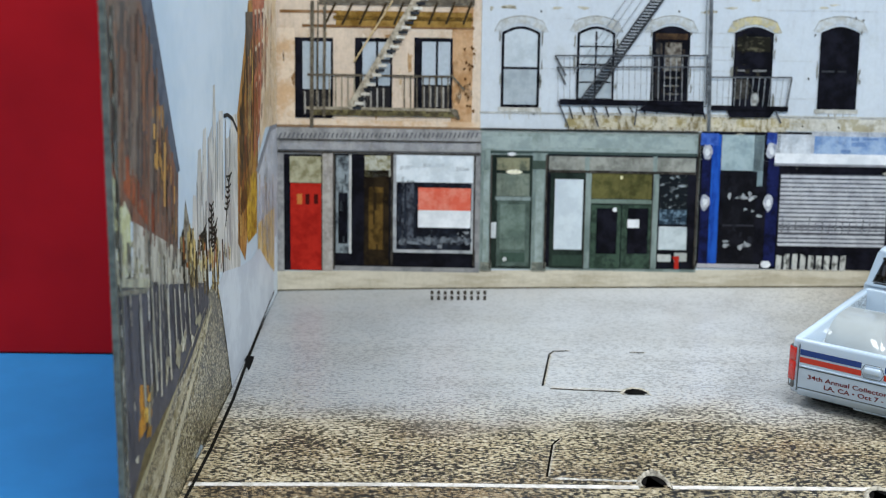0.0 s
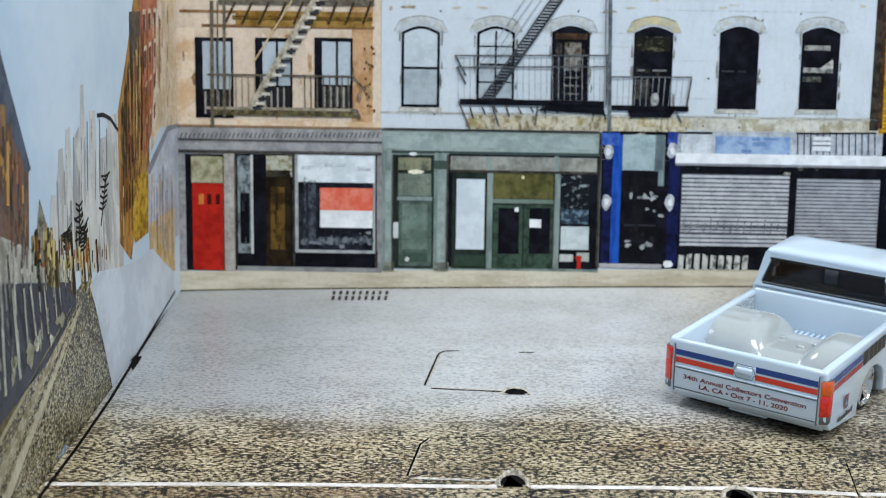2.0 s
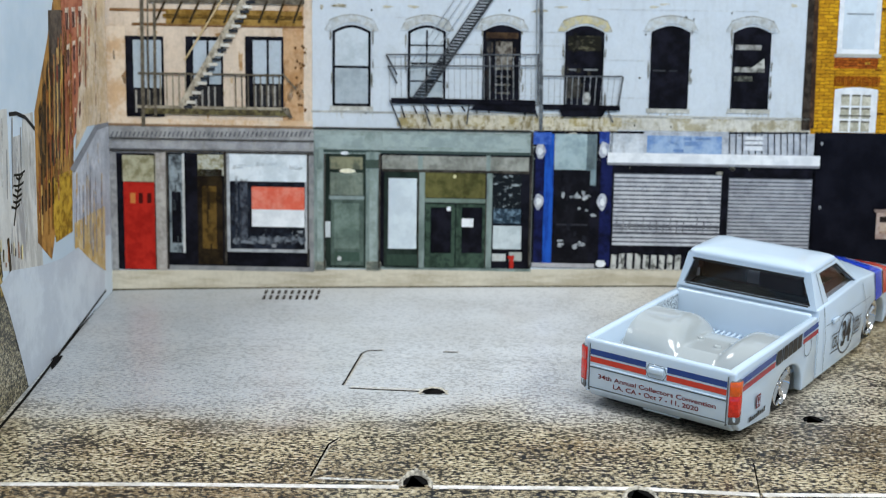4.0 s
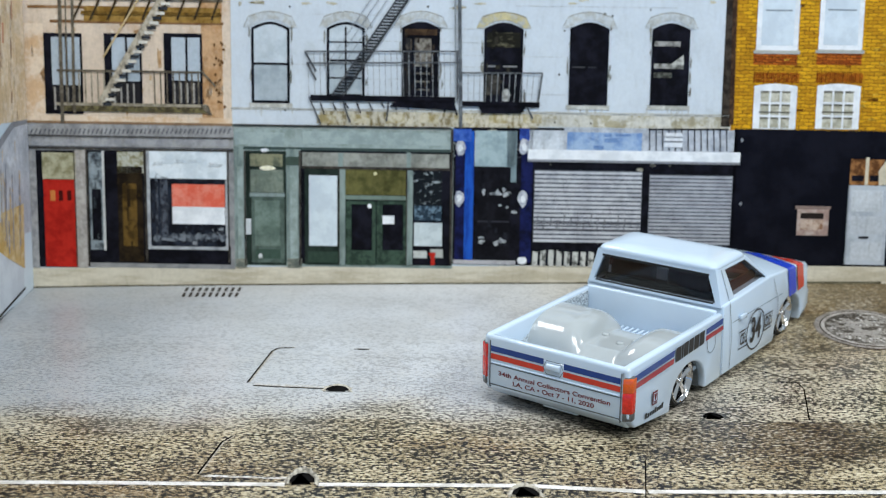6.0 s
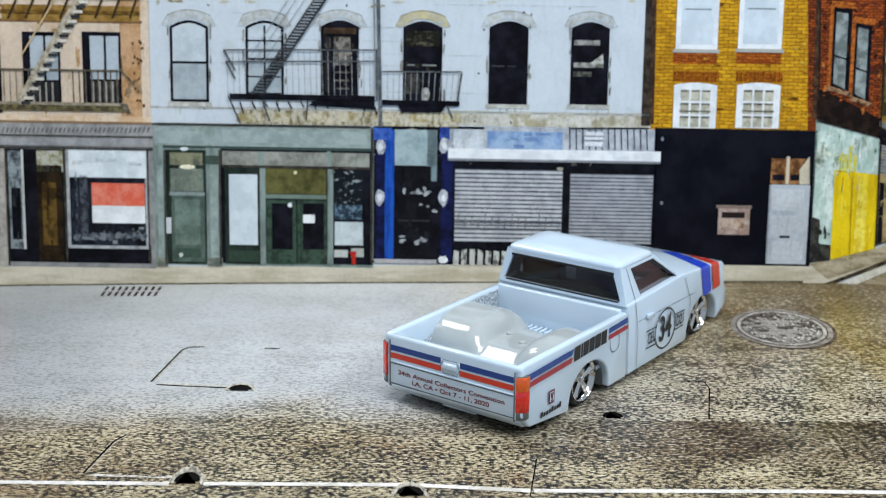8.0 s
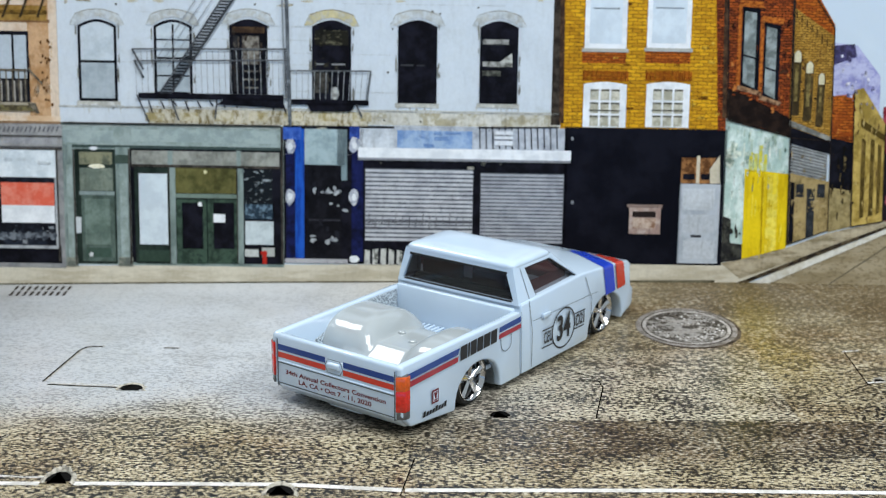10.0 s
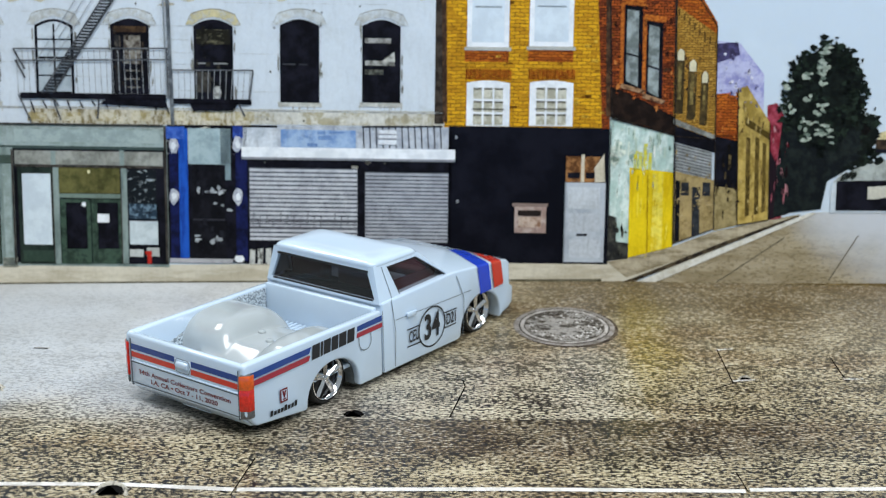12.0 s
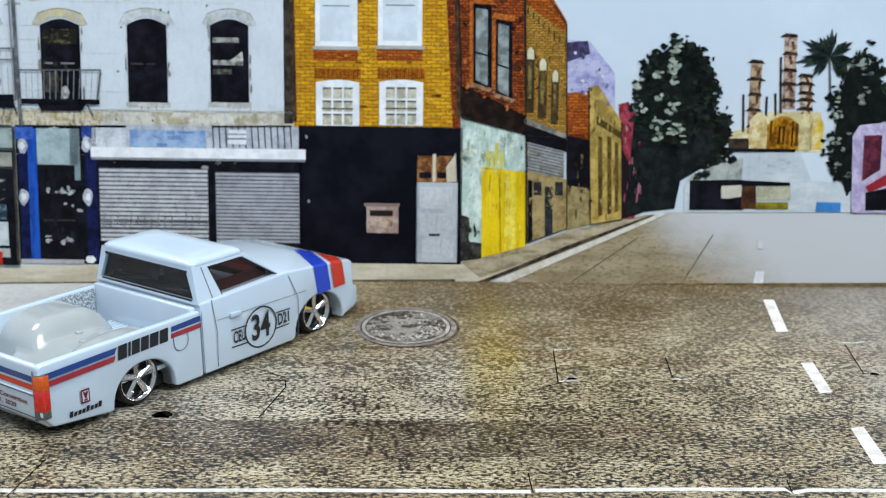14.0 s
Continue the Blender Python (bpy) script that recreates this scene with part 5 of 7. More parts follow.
sky = left_print("tower_block", [(ink(("b4b2ac", "c6c4be", "a09e9c")[k % 3], "d2d0ca", 3.0, 0.15, (1, 1, 4)), 2 + k % 2, q) for k, q in enumerate(([(179.5, 28.3), (184.8, 45.5), (187.0, 45.4), (186.4, 26.3)], [(182.9, 27.3), (188.9, 47.9), (191.1, 47.9), (189.4, 25.4)], [(186.4, 26.3), (193.1, 46.2), (195.7, 47.3), (194.7, 23.9)], [(191.6, 24.7), (197.6, 53.4), (199.2, 53.4), (197.9, 22.9)], [(195.5, 23.6), (201.6, 48.7), (204.9, 48.3), (202.9, 21.5)], [(201.2, 22.0), (206.7, 43.3), (210.2, 43.1), (209.0, 19.7)], [(205.4, 20.7), (212.1, 46.2), (217.3, 45.8), (217.4, 17.2)], [(176.9, 29.0), (180.3, 39.7), (182.3, 39.2), (182.2, 27.5)]))], "faded grey tower blocks printed on card")
for tip, foot in (((208.7, 36.6), (204.2, 28.9)), ((193.1, 35.0), (191.7, 27.5)), ((186.1, 32.6), (186.2, 29.0)), ((195.2, 31.2), (193.5, 26.1))):
    pm = left_print("palm", [(ink("2c2a22"), 7, bar(tip, foot, 0.5))], "thin printed palm", sky)
    for k in range(7):
        c = mixp(tip, foot, k / 9)
        for s in (-1, 1):
            left_print("frond", [(ink("2c2a22"), 7, bar(c, (c[0] + s * random.uniform(1.4, 3.0), c[1] + random.uniform(0.1, 0.9)), 0.42))], "", pm)
left_print("gable", [(ink("9a9484", "5a5448", 1.5), 4, [(170.8, 31.6), (175.0, 40.3), (178.0, 34.7), (181.0, 28.7)]), (ink("2a2620"), 5, [(170.8, 31.6), (172.3, 36.2), (173.8, 34.1), (173.9, 30.7)])], "small dark gabled house printed on card")
arm = [(217.7, 42.8), (213.4, 45.5), (209.1, 46.9), (205.6, 47.3)]
left_print("street_lamp", [(ink("2a2a2c"), 7, bar(p, q, 0.7)) for p, q in zip(arm, arm[1:])], "printed dark curved street lamp arm", None, "street lamp")
far = left_print("orange_terrace", [(ink("bd8a48", "7d5a34", 3.0, 0.4, (1, 1, 3)), 3, [(218.2, 45.7), (227.1, 56.4), (232.5, 64.0), (243.6, 63.7), (238.5, 31.5), (229.3, 28.0), (222.3, 18.0), (215.4, 23.0)]), (ink("6a5c50", "4a4038", 2.0), 4, [(229.1, 62.2), (237.6, 61.6), (231.1, 35.2), (225.5, 34.2)]), (ink("c27a5c", "a85a40", 3.0), 4, [(236.9, 64.2), (254.5, 63.0), (246.1, 41.2), (238.0, 36.0), (234.3, 34.5)]), (ink("d2b894", "e0cdb4", 4.0), 5, [(250.8, 63.2), (266.4, 62.3), (263.9, 36.0), (248.7, 38.0), (240.2, 34.5)]), (ink("c9a23a", "8d6a24", 2.0), 5, [(223.1, 32.6), (237.4, 31.7), (235.5, 19.9), (225.3, 20.4)]), (ink("b4b8c2", "c9ccd4", 4.0), 6, [(237.4, 31.7), (255.0, 36.5), (263.9, 36.1), (261.7, 12.6), (236.1, 16.4)]), (ink("8d8f96"), 7, [(236.2, 32.0), (254.5, 37.3), (263.9, 36.3), (263.8, 35.4), (255.6, 36.0), (238.4, 30.6)]), (ink("c9a868", "d9c49a", 3.0), 7, [(236.9, 21.3), (258.0, 19.6), (255.9, 6.1), (236.1, 16.4)])], "orange and cream terrace seen edge-on")
for k in range(5):
    c, d = mixp((239.7, 31.2), (257.9, 33.4), k / 4), mixp((237.6, 18.2), (254.6, 11.4), k / 4)
    left_print("pier", [(ink("8d909a", "c9a868", 2.0), 8, bar(mixp(c, d, 0.3), d, 0.6))], "", far)
# window columns of the terrace, pale frames round dark glass
for j in range(4):
    for i in range(3):
        u, v = 0.14 + 0.3 * i, 0.08 + 0.25 * j
        q = [mixp(mixp((236.9, 64.2), (251.5, 63.0), p), mixp((236.0, 36.0), (246.1, 41.2), p), r) for p, r in ((u, v), (u + 0.16, v), (u + 0.16, v + 0.15), (u, v + 0.15))]
        left_print("window", [(ink("e4d3bc", "c9a890", 1.5), 7, q), (ink("5c3c34", "8d6258", 1.2), 8, [mixp(c, q[3], 0.22) for c in q])], "", far)
for j in range(4):
    for i in range(4):
        u, v = 0.1 + 0.22 * i, 0.1 + 0.22 * j
        q = [mixp(mixp((219.4, 46.6), (231.8, 62.4), p), mixp((217.0, 25.0), (226.0, 24.0), p), r) for p, r in ((u, v), (u + 0.1, v), (u + 0.1, v + 0.14), (u, v + 0.14))]
        left_print("window", [(ink("33261c", "5a4630", 1.2), 11, q)], "", far)
for p, q, w_, tone in (((137.3, 2.0), (141.4, 70.0), 0.5, "22221f"), ((138.3, 12.0), (142.2, 70.0), 0.35, "8b8c84")):
    left_print("edge_line", [(ink(tone, "55564e", 1.0), 14, bar(p, q, w_))], "", side)
for k in range(70):
    c = mixp((136.75, 1.0), (140.5, 70.0), random.random())
    left_print("edge_chip", [(ink(("c9c8be", "3a3a34", "96968a")[k % 3], "77776c", 0.6), 15, blob(c[0] + random.uniform(0, 0.5), c[1], random.uniform(0.15, 0.4), random.uniform(0.2, 1.1), 8, 0.5))], "", side)
# thin cream kerb lines that run to the vanishing point
for foot, w_ in (((146.0, 6.6), 0.35), ((149.5, 3.9), 0.5), ((153.0, 1.6), 0.3), ((156.0, -0.2), 0.45)):
    left_print("kerb_line", [(ink("cfc7ae", "8f8666", 1.5), 5, bar((190.6, 19.5), foot, w_))], "", side)
# torn notch and lifted corner where the cards meet
left_print("torn_notch", [(HOLE, 9, [(217.7, 0.4), (220.9, 0.1), (227.2, -2.4), (223.7, -3.2), (218.9, -2.2)])], "dark torn notch", side)
left_print("lifted_corner", [(ink("a8b8c6", "8d9aa6", 1.0), 10, [(174.4, 0.5), (178.5, 1.1), (182.2, -1.2)])], "", side)
joint = [(255.3, 2.0), (219.8, -0.4), (204.4, -1.8), (184.4, -2.3), (165.1, -1.8)]
left_print("joint_shadow", [(CUT, 10, bar(p, q, 0.55)) for p, q in zip(joint, joint[1:])], "dark joint along the floor", side)

# ---- finer print detail ----
# dark ink for shadows drawn as lines under cornices and beside pilasters
SHADOW_INK = ink("33302c", "55504a", 1.2, 0.4, (1, 1, 2))
PALE_L = ink("b9c2c4", "9aa5a8", 2.0, 0.2)
for r in ((5.6, 35.7, 51.0, 36.0), (-38.4, 30.2, 5.3, 30.5), (19.8, 26.9, 50.9, 27.4), (-37.4, 32.8, 5.3, 33.0)):
    printed("shadow_line", [box_at(SHADOW_INK, 9, *r)], "", green if r[0] > 5 else shop)
for r in ((7.5, 6.1, 7.8, 30.4), (19.1, 6.3, 19.5, 30.6), (51.1, 6.9, 51.6, 35.7), (27.5, 6.7, 27.7, 26.7), (41.8, 6.9, 42.0, 27.0)):
    printed("shadow_line", [box_at(SHADOW_INK, 9, *r)], "", green)
for r in ((5.6, 31.7, 16.1, 34.3), (19.9, 32.1, 50.3, 34.7)):
    printed("fascia_panel", [box_at(ink("a0aeac", "8b9a99", 4.0, 0.12), 4, *r)], "", green)
for r in ((5.6, 5.6, 8.0, 7.5), (16.6, 5.8, 19.7, 7.7)):
    printed("plinth", [box_at(ink("5f655f", "8a8c80", 1.5), 8, *r)], "", green)
for r in ((-37.2, 30.8, -18.3, 32.2), (-17.6, 31.1, -7.5, 32.5), (-6.8, 31.3, 4.4, 32.7)):
    printed("fascia_panel", [box_at(ink("a3a4a6", "8d8e92", 3.0, 0.2), 4, *r)], "", shop)
for r in ((-25.9, 5.3, -25.5, 30.1), (-28.4, 5.3, -28.2, 30.1), (-13.6, 6.2, -13.1, 30.3), (4.0, 6.5, 4.3, 30.4)):
    printed("shadow_line", [box_at(SHADOW_INK, 9, *r)], "", shop)
# stains, cracks and runs of rust on the upper walls
for k in range(60):
    x = random.uniform(WH[0] + 2, WH[2] - 4)
    z = random.choice((29.5, 33.0, 62.0)) + random.uniform(-2, 3)
    printed("wall_stain", [(ink("c2bca6" if k % 3 else "8d8468", "d2cfc2", 1.0, 0.3), 2, blob(x, z, random.uniform(0.3, 1.6), random.uniform(0.15, 0.5), 9, 0.5))], "", white)
# rain streaks under the sills, grime and drawn shadow up the jambs of the white house
for x0, z0, x1, z1, pal in WINS:
    for k in range(9):
        x = random.uniform(x0 - 0.6, x1 + 0.6)
        printed("rain_streak", [(ink(("b4b3a8", "a09c8a", "8d8876")[k % 3], "c6c6be", 0.8, 0.2), 2, [(x - 0.12, z0 - 0.7), (x + 0.14, z0 - 0.7), (x + 0.05, z0 - random.uniform(1.2, 3.2))])], "", white)
    for k in range(7):
        side_x = x0 - 0.35 if k % 2 else x1 + 0.35
        printed("grime", [(ink(("8b8b84", "a9a9a0")[k % 2], "6f6f66", 0.8), 4, blob(side_x + random.gauss(0, 0.12), random.uniform(z0 + 1, z1 - 1), 0.18, random.uniform(0.4, 1.6), 8, 0.5))], "", white)
for k in range(26):
    x, z = random.uniform(W[0] + 1, W[2] - 1), random.uniform(W[1] + 2, W[3] - 8)
    printed("wall_stain", [(ink("a8835c" if k % 2 else "e8dac6", "c6a680", 1.0, 0.3), 2, blob(x, z, random.uniform(0.2, 0.7), random.uniform(0.4, 2.4), 9, 0.4))], "", peach)
p, q = (2.4, 55.2), (2.6, 38.9)
for k in range(18):
    c_ = mixp(p, q, random.random())
    printed("rust_fleck", [(ink("6a4a2c"), 4, blob(c_[0] + random.uniform(-1.2, 1.2), c_[1], 0.25, 0.35, 7, 0.4))], "", peach)
for k in range(12):
    a_ = mixp((23.7, 40.7), (51.5, 41.1), k / 11)
    printed("bracket", [(BLACKI, 12, bar(a_, (a_[0] + 0.8, a_[1] - random.uniform(0.8, 2.6)), 0.3))], "", esc)
# soot and repairs on the brick of the corner houses
for k in range(22):
    c_ = mixp((144.5, 61.4), (165.9, 39.9), random.random())
    printed("soot_mark", [(ink("241812", "5a3a26", 1.2, 0.4), 3, blob(c_[0] + random.uniform(-3, 3), c_[1] + random.uniform(-4, 4), random.uniform(0.2, 0.6), random.uniform(0.15, 0.5), 9, 0.5))], "", corner)
for k in range(40):
    x, z = random.uniform(113.5, 146), random.uniform(38, 66)
    printed("brick_mark", [(ink("8a5a16" if k % 2 else "e0b440", "5f3c12", 1.0, 0.3), 2, rect(x, z, x + random.uniform(0.6, 1.8), z + random.uniform(0.3, 0.7)))], "", yel)
for a_, b_ in (((143.1, 64.3), (143.8, 39.1)), ((109.3, 63.8), (109.8, 37.5))):
    printed("rain_pipe", [(ink("3a2a20", "5f4632", 1.5), 6, bar(a_, b_, 0.9))], "", yel)


# uneven upright streaks of wall, window and pier on the side card
def uprights(n, tops, feet, tones, parent, layer, wide=1.0, short=0.5):
    for k in range(n):
        t = (k + random.uniform(0, 0.9)) / n
        i = min(int(t * (len(tops) - 1)), len(tops) - 2)
        f = t * (len(tops) - 1) - i
        p, q = mixp(tops[i], tops[i + 1], f), mixp(feet[i], feet[i + 1], f)
        u0, u1 = sorted((random.random() ** 1.3, random.random()))
        if u1 - u0 < 0.12:
            u1 = min(1.0, u0 + short)
        left_print("pier", [(ink(random.choice(tones), random.choice(tones), 2.0, 0.3, (1, 1, 2)), layer + k % 3, bar(mixp(p, q, u0), mixp(p, q, u1), wide * random.uniform(0.4, 1.3) * (1 - 0.55 * t)))], "", parent)


uprights(110, [(142.2, 70.7), (157.7, 68.0), (170.8, 44.6)], [(137.7, 49.0), (152.2, 40.3), (168.5, 32.7)], ("4a3c34", "6d5042", "825844", "75695f", "5c5450", "8d6248", "544a46", "857668"), near, 5, 1.2)
uprights(16, [(158.7, 56.6), (170.5, 43.1)], [(157.1, 48.2), (168.9, 34.6)], ("b98a4a", "c99a55", "6d4a2c", "3a2c20"), near, 8, 1.2)
uprights(46, [(137.8, 45.7), (151.5, 39.3), (189.6, 26.4)], [(136.4, 38.8), (150.6, 34.8), (189.1, 23.7)], ("c9c6b0", "a3a184", "6d6a5c", "d2cfc0", "55524a", "b5b094"), lower, 6, 1.3)
uprights(44, [(137.9, 37.7), (158.0, 32.4), (186.1, 24.5)], [(138.1, 14.3), (162.5, 18.7), (186.9, 20.2)], ("45444c", "4f4f57", "56555c", "3e3d43", "4a4a52"), lower, 7, 1.3)
uprights(40, [(170.6, 37.4), (186.7, 31.6), (208.5, 24.9)], [(169.6, 32.0), (185.7, 26.5), (207.8, 21.0)], ("2a241c", "6d5a34", "c9b070", "a8622c", "e0d2a0", "4a3f2a"), lower, 8, 1.2)
uprights(44, [(220.3, 46.3), (231.5, 58.0), (243.6, 63.2)], [(216.5, 23.8), (225.5, 21.4), (238.5, 31.5)], ("3a2c1c", "c9a050", "7d5a2c", "a86a34", "5a4630", "d2ae6a", "8d4a30"), far, 8, 1.0)
uprights(18, [(244.8, 63.6), (262.3, 62.4)], [(238.8, 33.6), (258.6, 37.5)], ("c27a5c", "d2b894", "a85a40", "e0cdb4", "8d6a55"), far, 8, 1.0)
uprights(14, [(239.7, 31.2), (258.1, 34.6)], [(237.4, 17.2), (254.1, 7.8)], ("9a9ea8", "c9ccd4", "c9a868", "7d8088"), far, 9, 0.9)
uprights(20, [(183.7, 45.3), (197.6, 49.0), (217.9, 43.7)], [(181.7, 28.5), (193.6, 27.0), (214.3, 22.3)], ("8d8c8a", "d8d6d0", "b0aea8", "a09e9c"), sky, 5, 0.8)


# broken reflections and small goods behind the printed glass
def clutter(n, r, tones, parent, layer, wide=0.5, tall=2.2):
    for k in range(n):
        x, z = random.uniform(r[0], r[2] - wide), random.uniform(r[1], r[3] - 0.4)
        w, h = random.uniform(0.15, wide), random.uniform(0.2, tall)
        x1, z1 = min(r[2], x + w), min(r[3], z + h)
        printed("reflection", [(ink(random.choice(tones), random.choice(tones), 1.0, 0.3), layer + k % 2, [(x, z), (x1, z + random.uniform(-0.1, 0.1)), (x1, z1), (x, z1 + random.uniform(-0.2, 0.1))])], "", parent)


clutter(22, (-12.3, 9.9, -8.0, 24.9), ("23252c", "31343c", "454a54", "1a1b20"), shop, 9)
clutter(20, (-7.7, 10.1, 3.9, 14.4), ("23252c", "3a3e46", "5a6068", "1a1b20", "8d9298"), shop, 9, 1.2, 0.9)
clutter(8, (-12.3, 25.7, 3.5, 29.8), ("dae2e7", "b9c4cb", "c6d0d6"), shop, 9, 3.0, 0.8)
clutter(8, (-25.2, 9.7, -22.6, 29.0), ("3a3f44", "5a6064", "22252a"), shop, 8)
clutter(9, (-18.8, 7.3, -14.4, 23.7), ("2c2214", "54421f", "3a2d18"), shop, 8, 0.7, 4.0)
clutter(18, (43.6, 16.5, 49.1, 26.3), ("101418", "8d979b", "3a4a58", "1c2228"), green, 7, 1.3, 0.6)
clutter(12, (57.0, 8.0, 63.5, 27.3), ("17171d", "24252c", "0c0c10"), blue, 7, 1.0, 3.0)
clutter(6, (76.0, 31.9, 90.7, 35.2), ("86a4cc", "9ab2d2", "7492c0"), shut, 5, 4.0, 1.0)
clutter(9, (58.1, 41.6, 65.4, 56.7), ("1c1b18", "2a2824", "38352e"), white, 8, 1.4, 2.0)
clutter(10, (41.1, 42.8, 48.2, 55.3), ("2a221c", "3f372f", "5a5248"), white, 8, 0.7, 2.5)
clutter(22, (145.1, 28.0, 157.4, 36.8), ("b9cbbb", "d2dccd", "98ad9f", "8aa194"), peel, 4, 0.5, 3.0)
clutter(6, (149.3, 11.9, 157.6, 27.8), ("eed63c", "d6b61a"), yd, 6, 0.9, 9.0)
clutter(26, (158.7, 15.1, 166.4, 24.6), ("a8926a", "98845a", "b5a074"), tan, 5, 1.2, 0.5)
for r, tone, dark in (((204.4, 33.1, 208.5, 40.6), "dccfa4", "b59a5a"), ((214.7, 33.0, 217.5, 40.9), "d8cc9c", "b0a070"), ((217.1, 33.2, 219.9, 40.0), "d9b84a", "e2d8ae"), ((208.1, 32.9, 214.7, 39.9), "c48a1c", "6d4410")):
    printed("tank", [(ink(tone, dark, 2.0), 5 if tone != "c48a1c" else 6, arched(*r, 1.8))], "", works)
for k in range(7):
    c = mixp((208.8, 36.8), (214.2, 36.7), k / 6)
    printed("ladder", [(ink(("3a2410", "8d5a14", "241608")[k % 3], "5f3c12", 1.0), 7, bar((c[0], c[1] - random.uniform(2, 3.6)), (c[0] + 0.1, c[1] + random.uniform(0.5, 2.2)), random.uniform(0.3, 0.9)))], "", works)
printed("dark_roof", [(BLACKI, 7, rect(200.2, 32.4, 214.2, 33.1)), (ink("241f1c"), 4, rect(196.9, 34.4, 200.2, 39.8))], "", works)
# dark outlines where walls meet in the printed photograph
LINEK = ink("1f1a17", "3a302a", 1.5, 0.3)
for ob, pts, w in ((corner, [(143.5, 64.3), (144.6, 38.7), (157.8, 35.4), (157.2, 64.4)], 0.7), (tan, [(156.9, 64.4), (157.8, 35.2), (166.4, 34.7), (165.8, 57.9), (161.2, 64.5)], 0.5), (peel, [(144.2, 39.1), (157.8, 35.4), (158.3, 12.4)], 0.4),
                   (rs, [(158.1, 34.0), (158.5, 12.7), (166.9, 15.8), (166.4, 34.3)], 0.45), (cr, [(170.7, 45.2), (171.8, 16.7), (178.4, 17.9), (177.7, 38.3)], 0.5)):
    for q in edges_of(pts, w * 0.45)[:-1]:
        sheet("edge_line", [(LINEK, 8, q)], ob if ob != rs else tan, on_back)


# soot, mould, flaking and lost mortar scattered over the walls of the side street
def weather(n, quad, tones, parent, layer, wide, tall, name="wall_mark"):
    for k in range(n):
        u, v = random.random(), random.random()
        c = mixp(mixp(quad[0], quad[1], u), mixp(quad[3], quad[2], u), v)
        tone = random.choice(tones)
        printed(name, [(ink(tone, random.choice(tones), 1.0, 0.3), layer + k % 2, blob(c[0], c[1], random.uniform(0.15, 0.6) * wide, random.uniform(0.2, 0.75) * tall, 9, 0.55))], "", parent)


BROWNS = ("5f4a2a", "8d7442", "cbb578", "a48c52", "74602f")
weather(34, [(171.2, 44.1), (177.3, 37.2), (177.9, 18.4), (172.1, 17.4)], BROWNS, cr, 6, 0.32, 1.5)
weather(30, [(158.3, 32.8), (166.1, 31.2), (166.5, 16.1), (158.7, 13.3)], ("7d6c48", "8d7a50", "b8a374", "6a5a3a"), tan, 6, 0.35, 0.8)
weather(40, [(157.5, 61.6), (165.5, 55.5), (166.0, 35.9), (158.0, 38.4)], ("5a4220", "7d5a28", "b58a3c", "c9a050"), tan, 3, 0.5, 1.1)
weather(46, [(144.2, 62.6), (156.7, 62.7), (157.2, 39.2), (144.7, 43.7)], ("2a1810", "5a2818", "b0602c", "c4793c", "1c110c"), corner, 3, 0.7, 0.9)
weather(30, [(144.8, 37.9), (157.3, 34.9), (157.5, 28.1), (145.3, 16.1)], ("7d9488", "dfe8dc", "eef2ea", "5f7468", "b0c4b4"), peel, 4, 0.35, 2.2)
weather(14, [(144.8, 17.9), (148.6, 17.1), (148.8, 10.1), (144.9, 9.8)], ("1a1a1a", "33332e", "55564c"), peel, 5, 0.6, 1.4)
weather(10, [(149.2, 28.0), (157.5, 27.4), (157.8, 12.4), (149.5, 10.1)], ("c9a812", "f0de50", "a8880e"), yd, 6, 0.25, 3.0)
far_h = bpy.data.objects["far_house"]
weather(26, [(166.3, 53.8), (175.1, 48.1), (175.3, 41.2), (166.5, 44.6)], ("d6d6ea", "77749e", "3f3a5c", "9c9ac4", "e6e4ee"), far_h, 3, 0.8, 0.9)
weather(20, [(166.5, 43.4), (171.2, 44.1), (171.5, 34.8), (166.7, 35.5)], ("2e160c", "b8602a", "6a2e14", "d98a3c"), far_h, 4, 0.5, 0.6)
weather(22, [(166.8, 34.7), (171.5, 34.8), (172.0, 17.4), (167.2, 16.4)], ("17130f", "33291c", "7d6c48", "0e0c0a"), far_h, 5, 0.6, 1.5)
red_h = bpy.data.objects["red_house"]
weather(26, [(177.9, 40.7), (182.1, 34.3), (182.5, 23.7), (178.9, 18.4)], ("2a1016", "541820", "b0606c", "1a0d10", "c48a90"), red_h, 4, 0.45, 1.6)
weather(12, [(203.7, 31.4), (215.0, 31.8), (216.5, 27.3), (204.0, 27.1)], ("aab4bc", "cfd7dd", "bcc6cd"), depot, 7, 1.6, 0.4, "roof_mark")

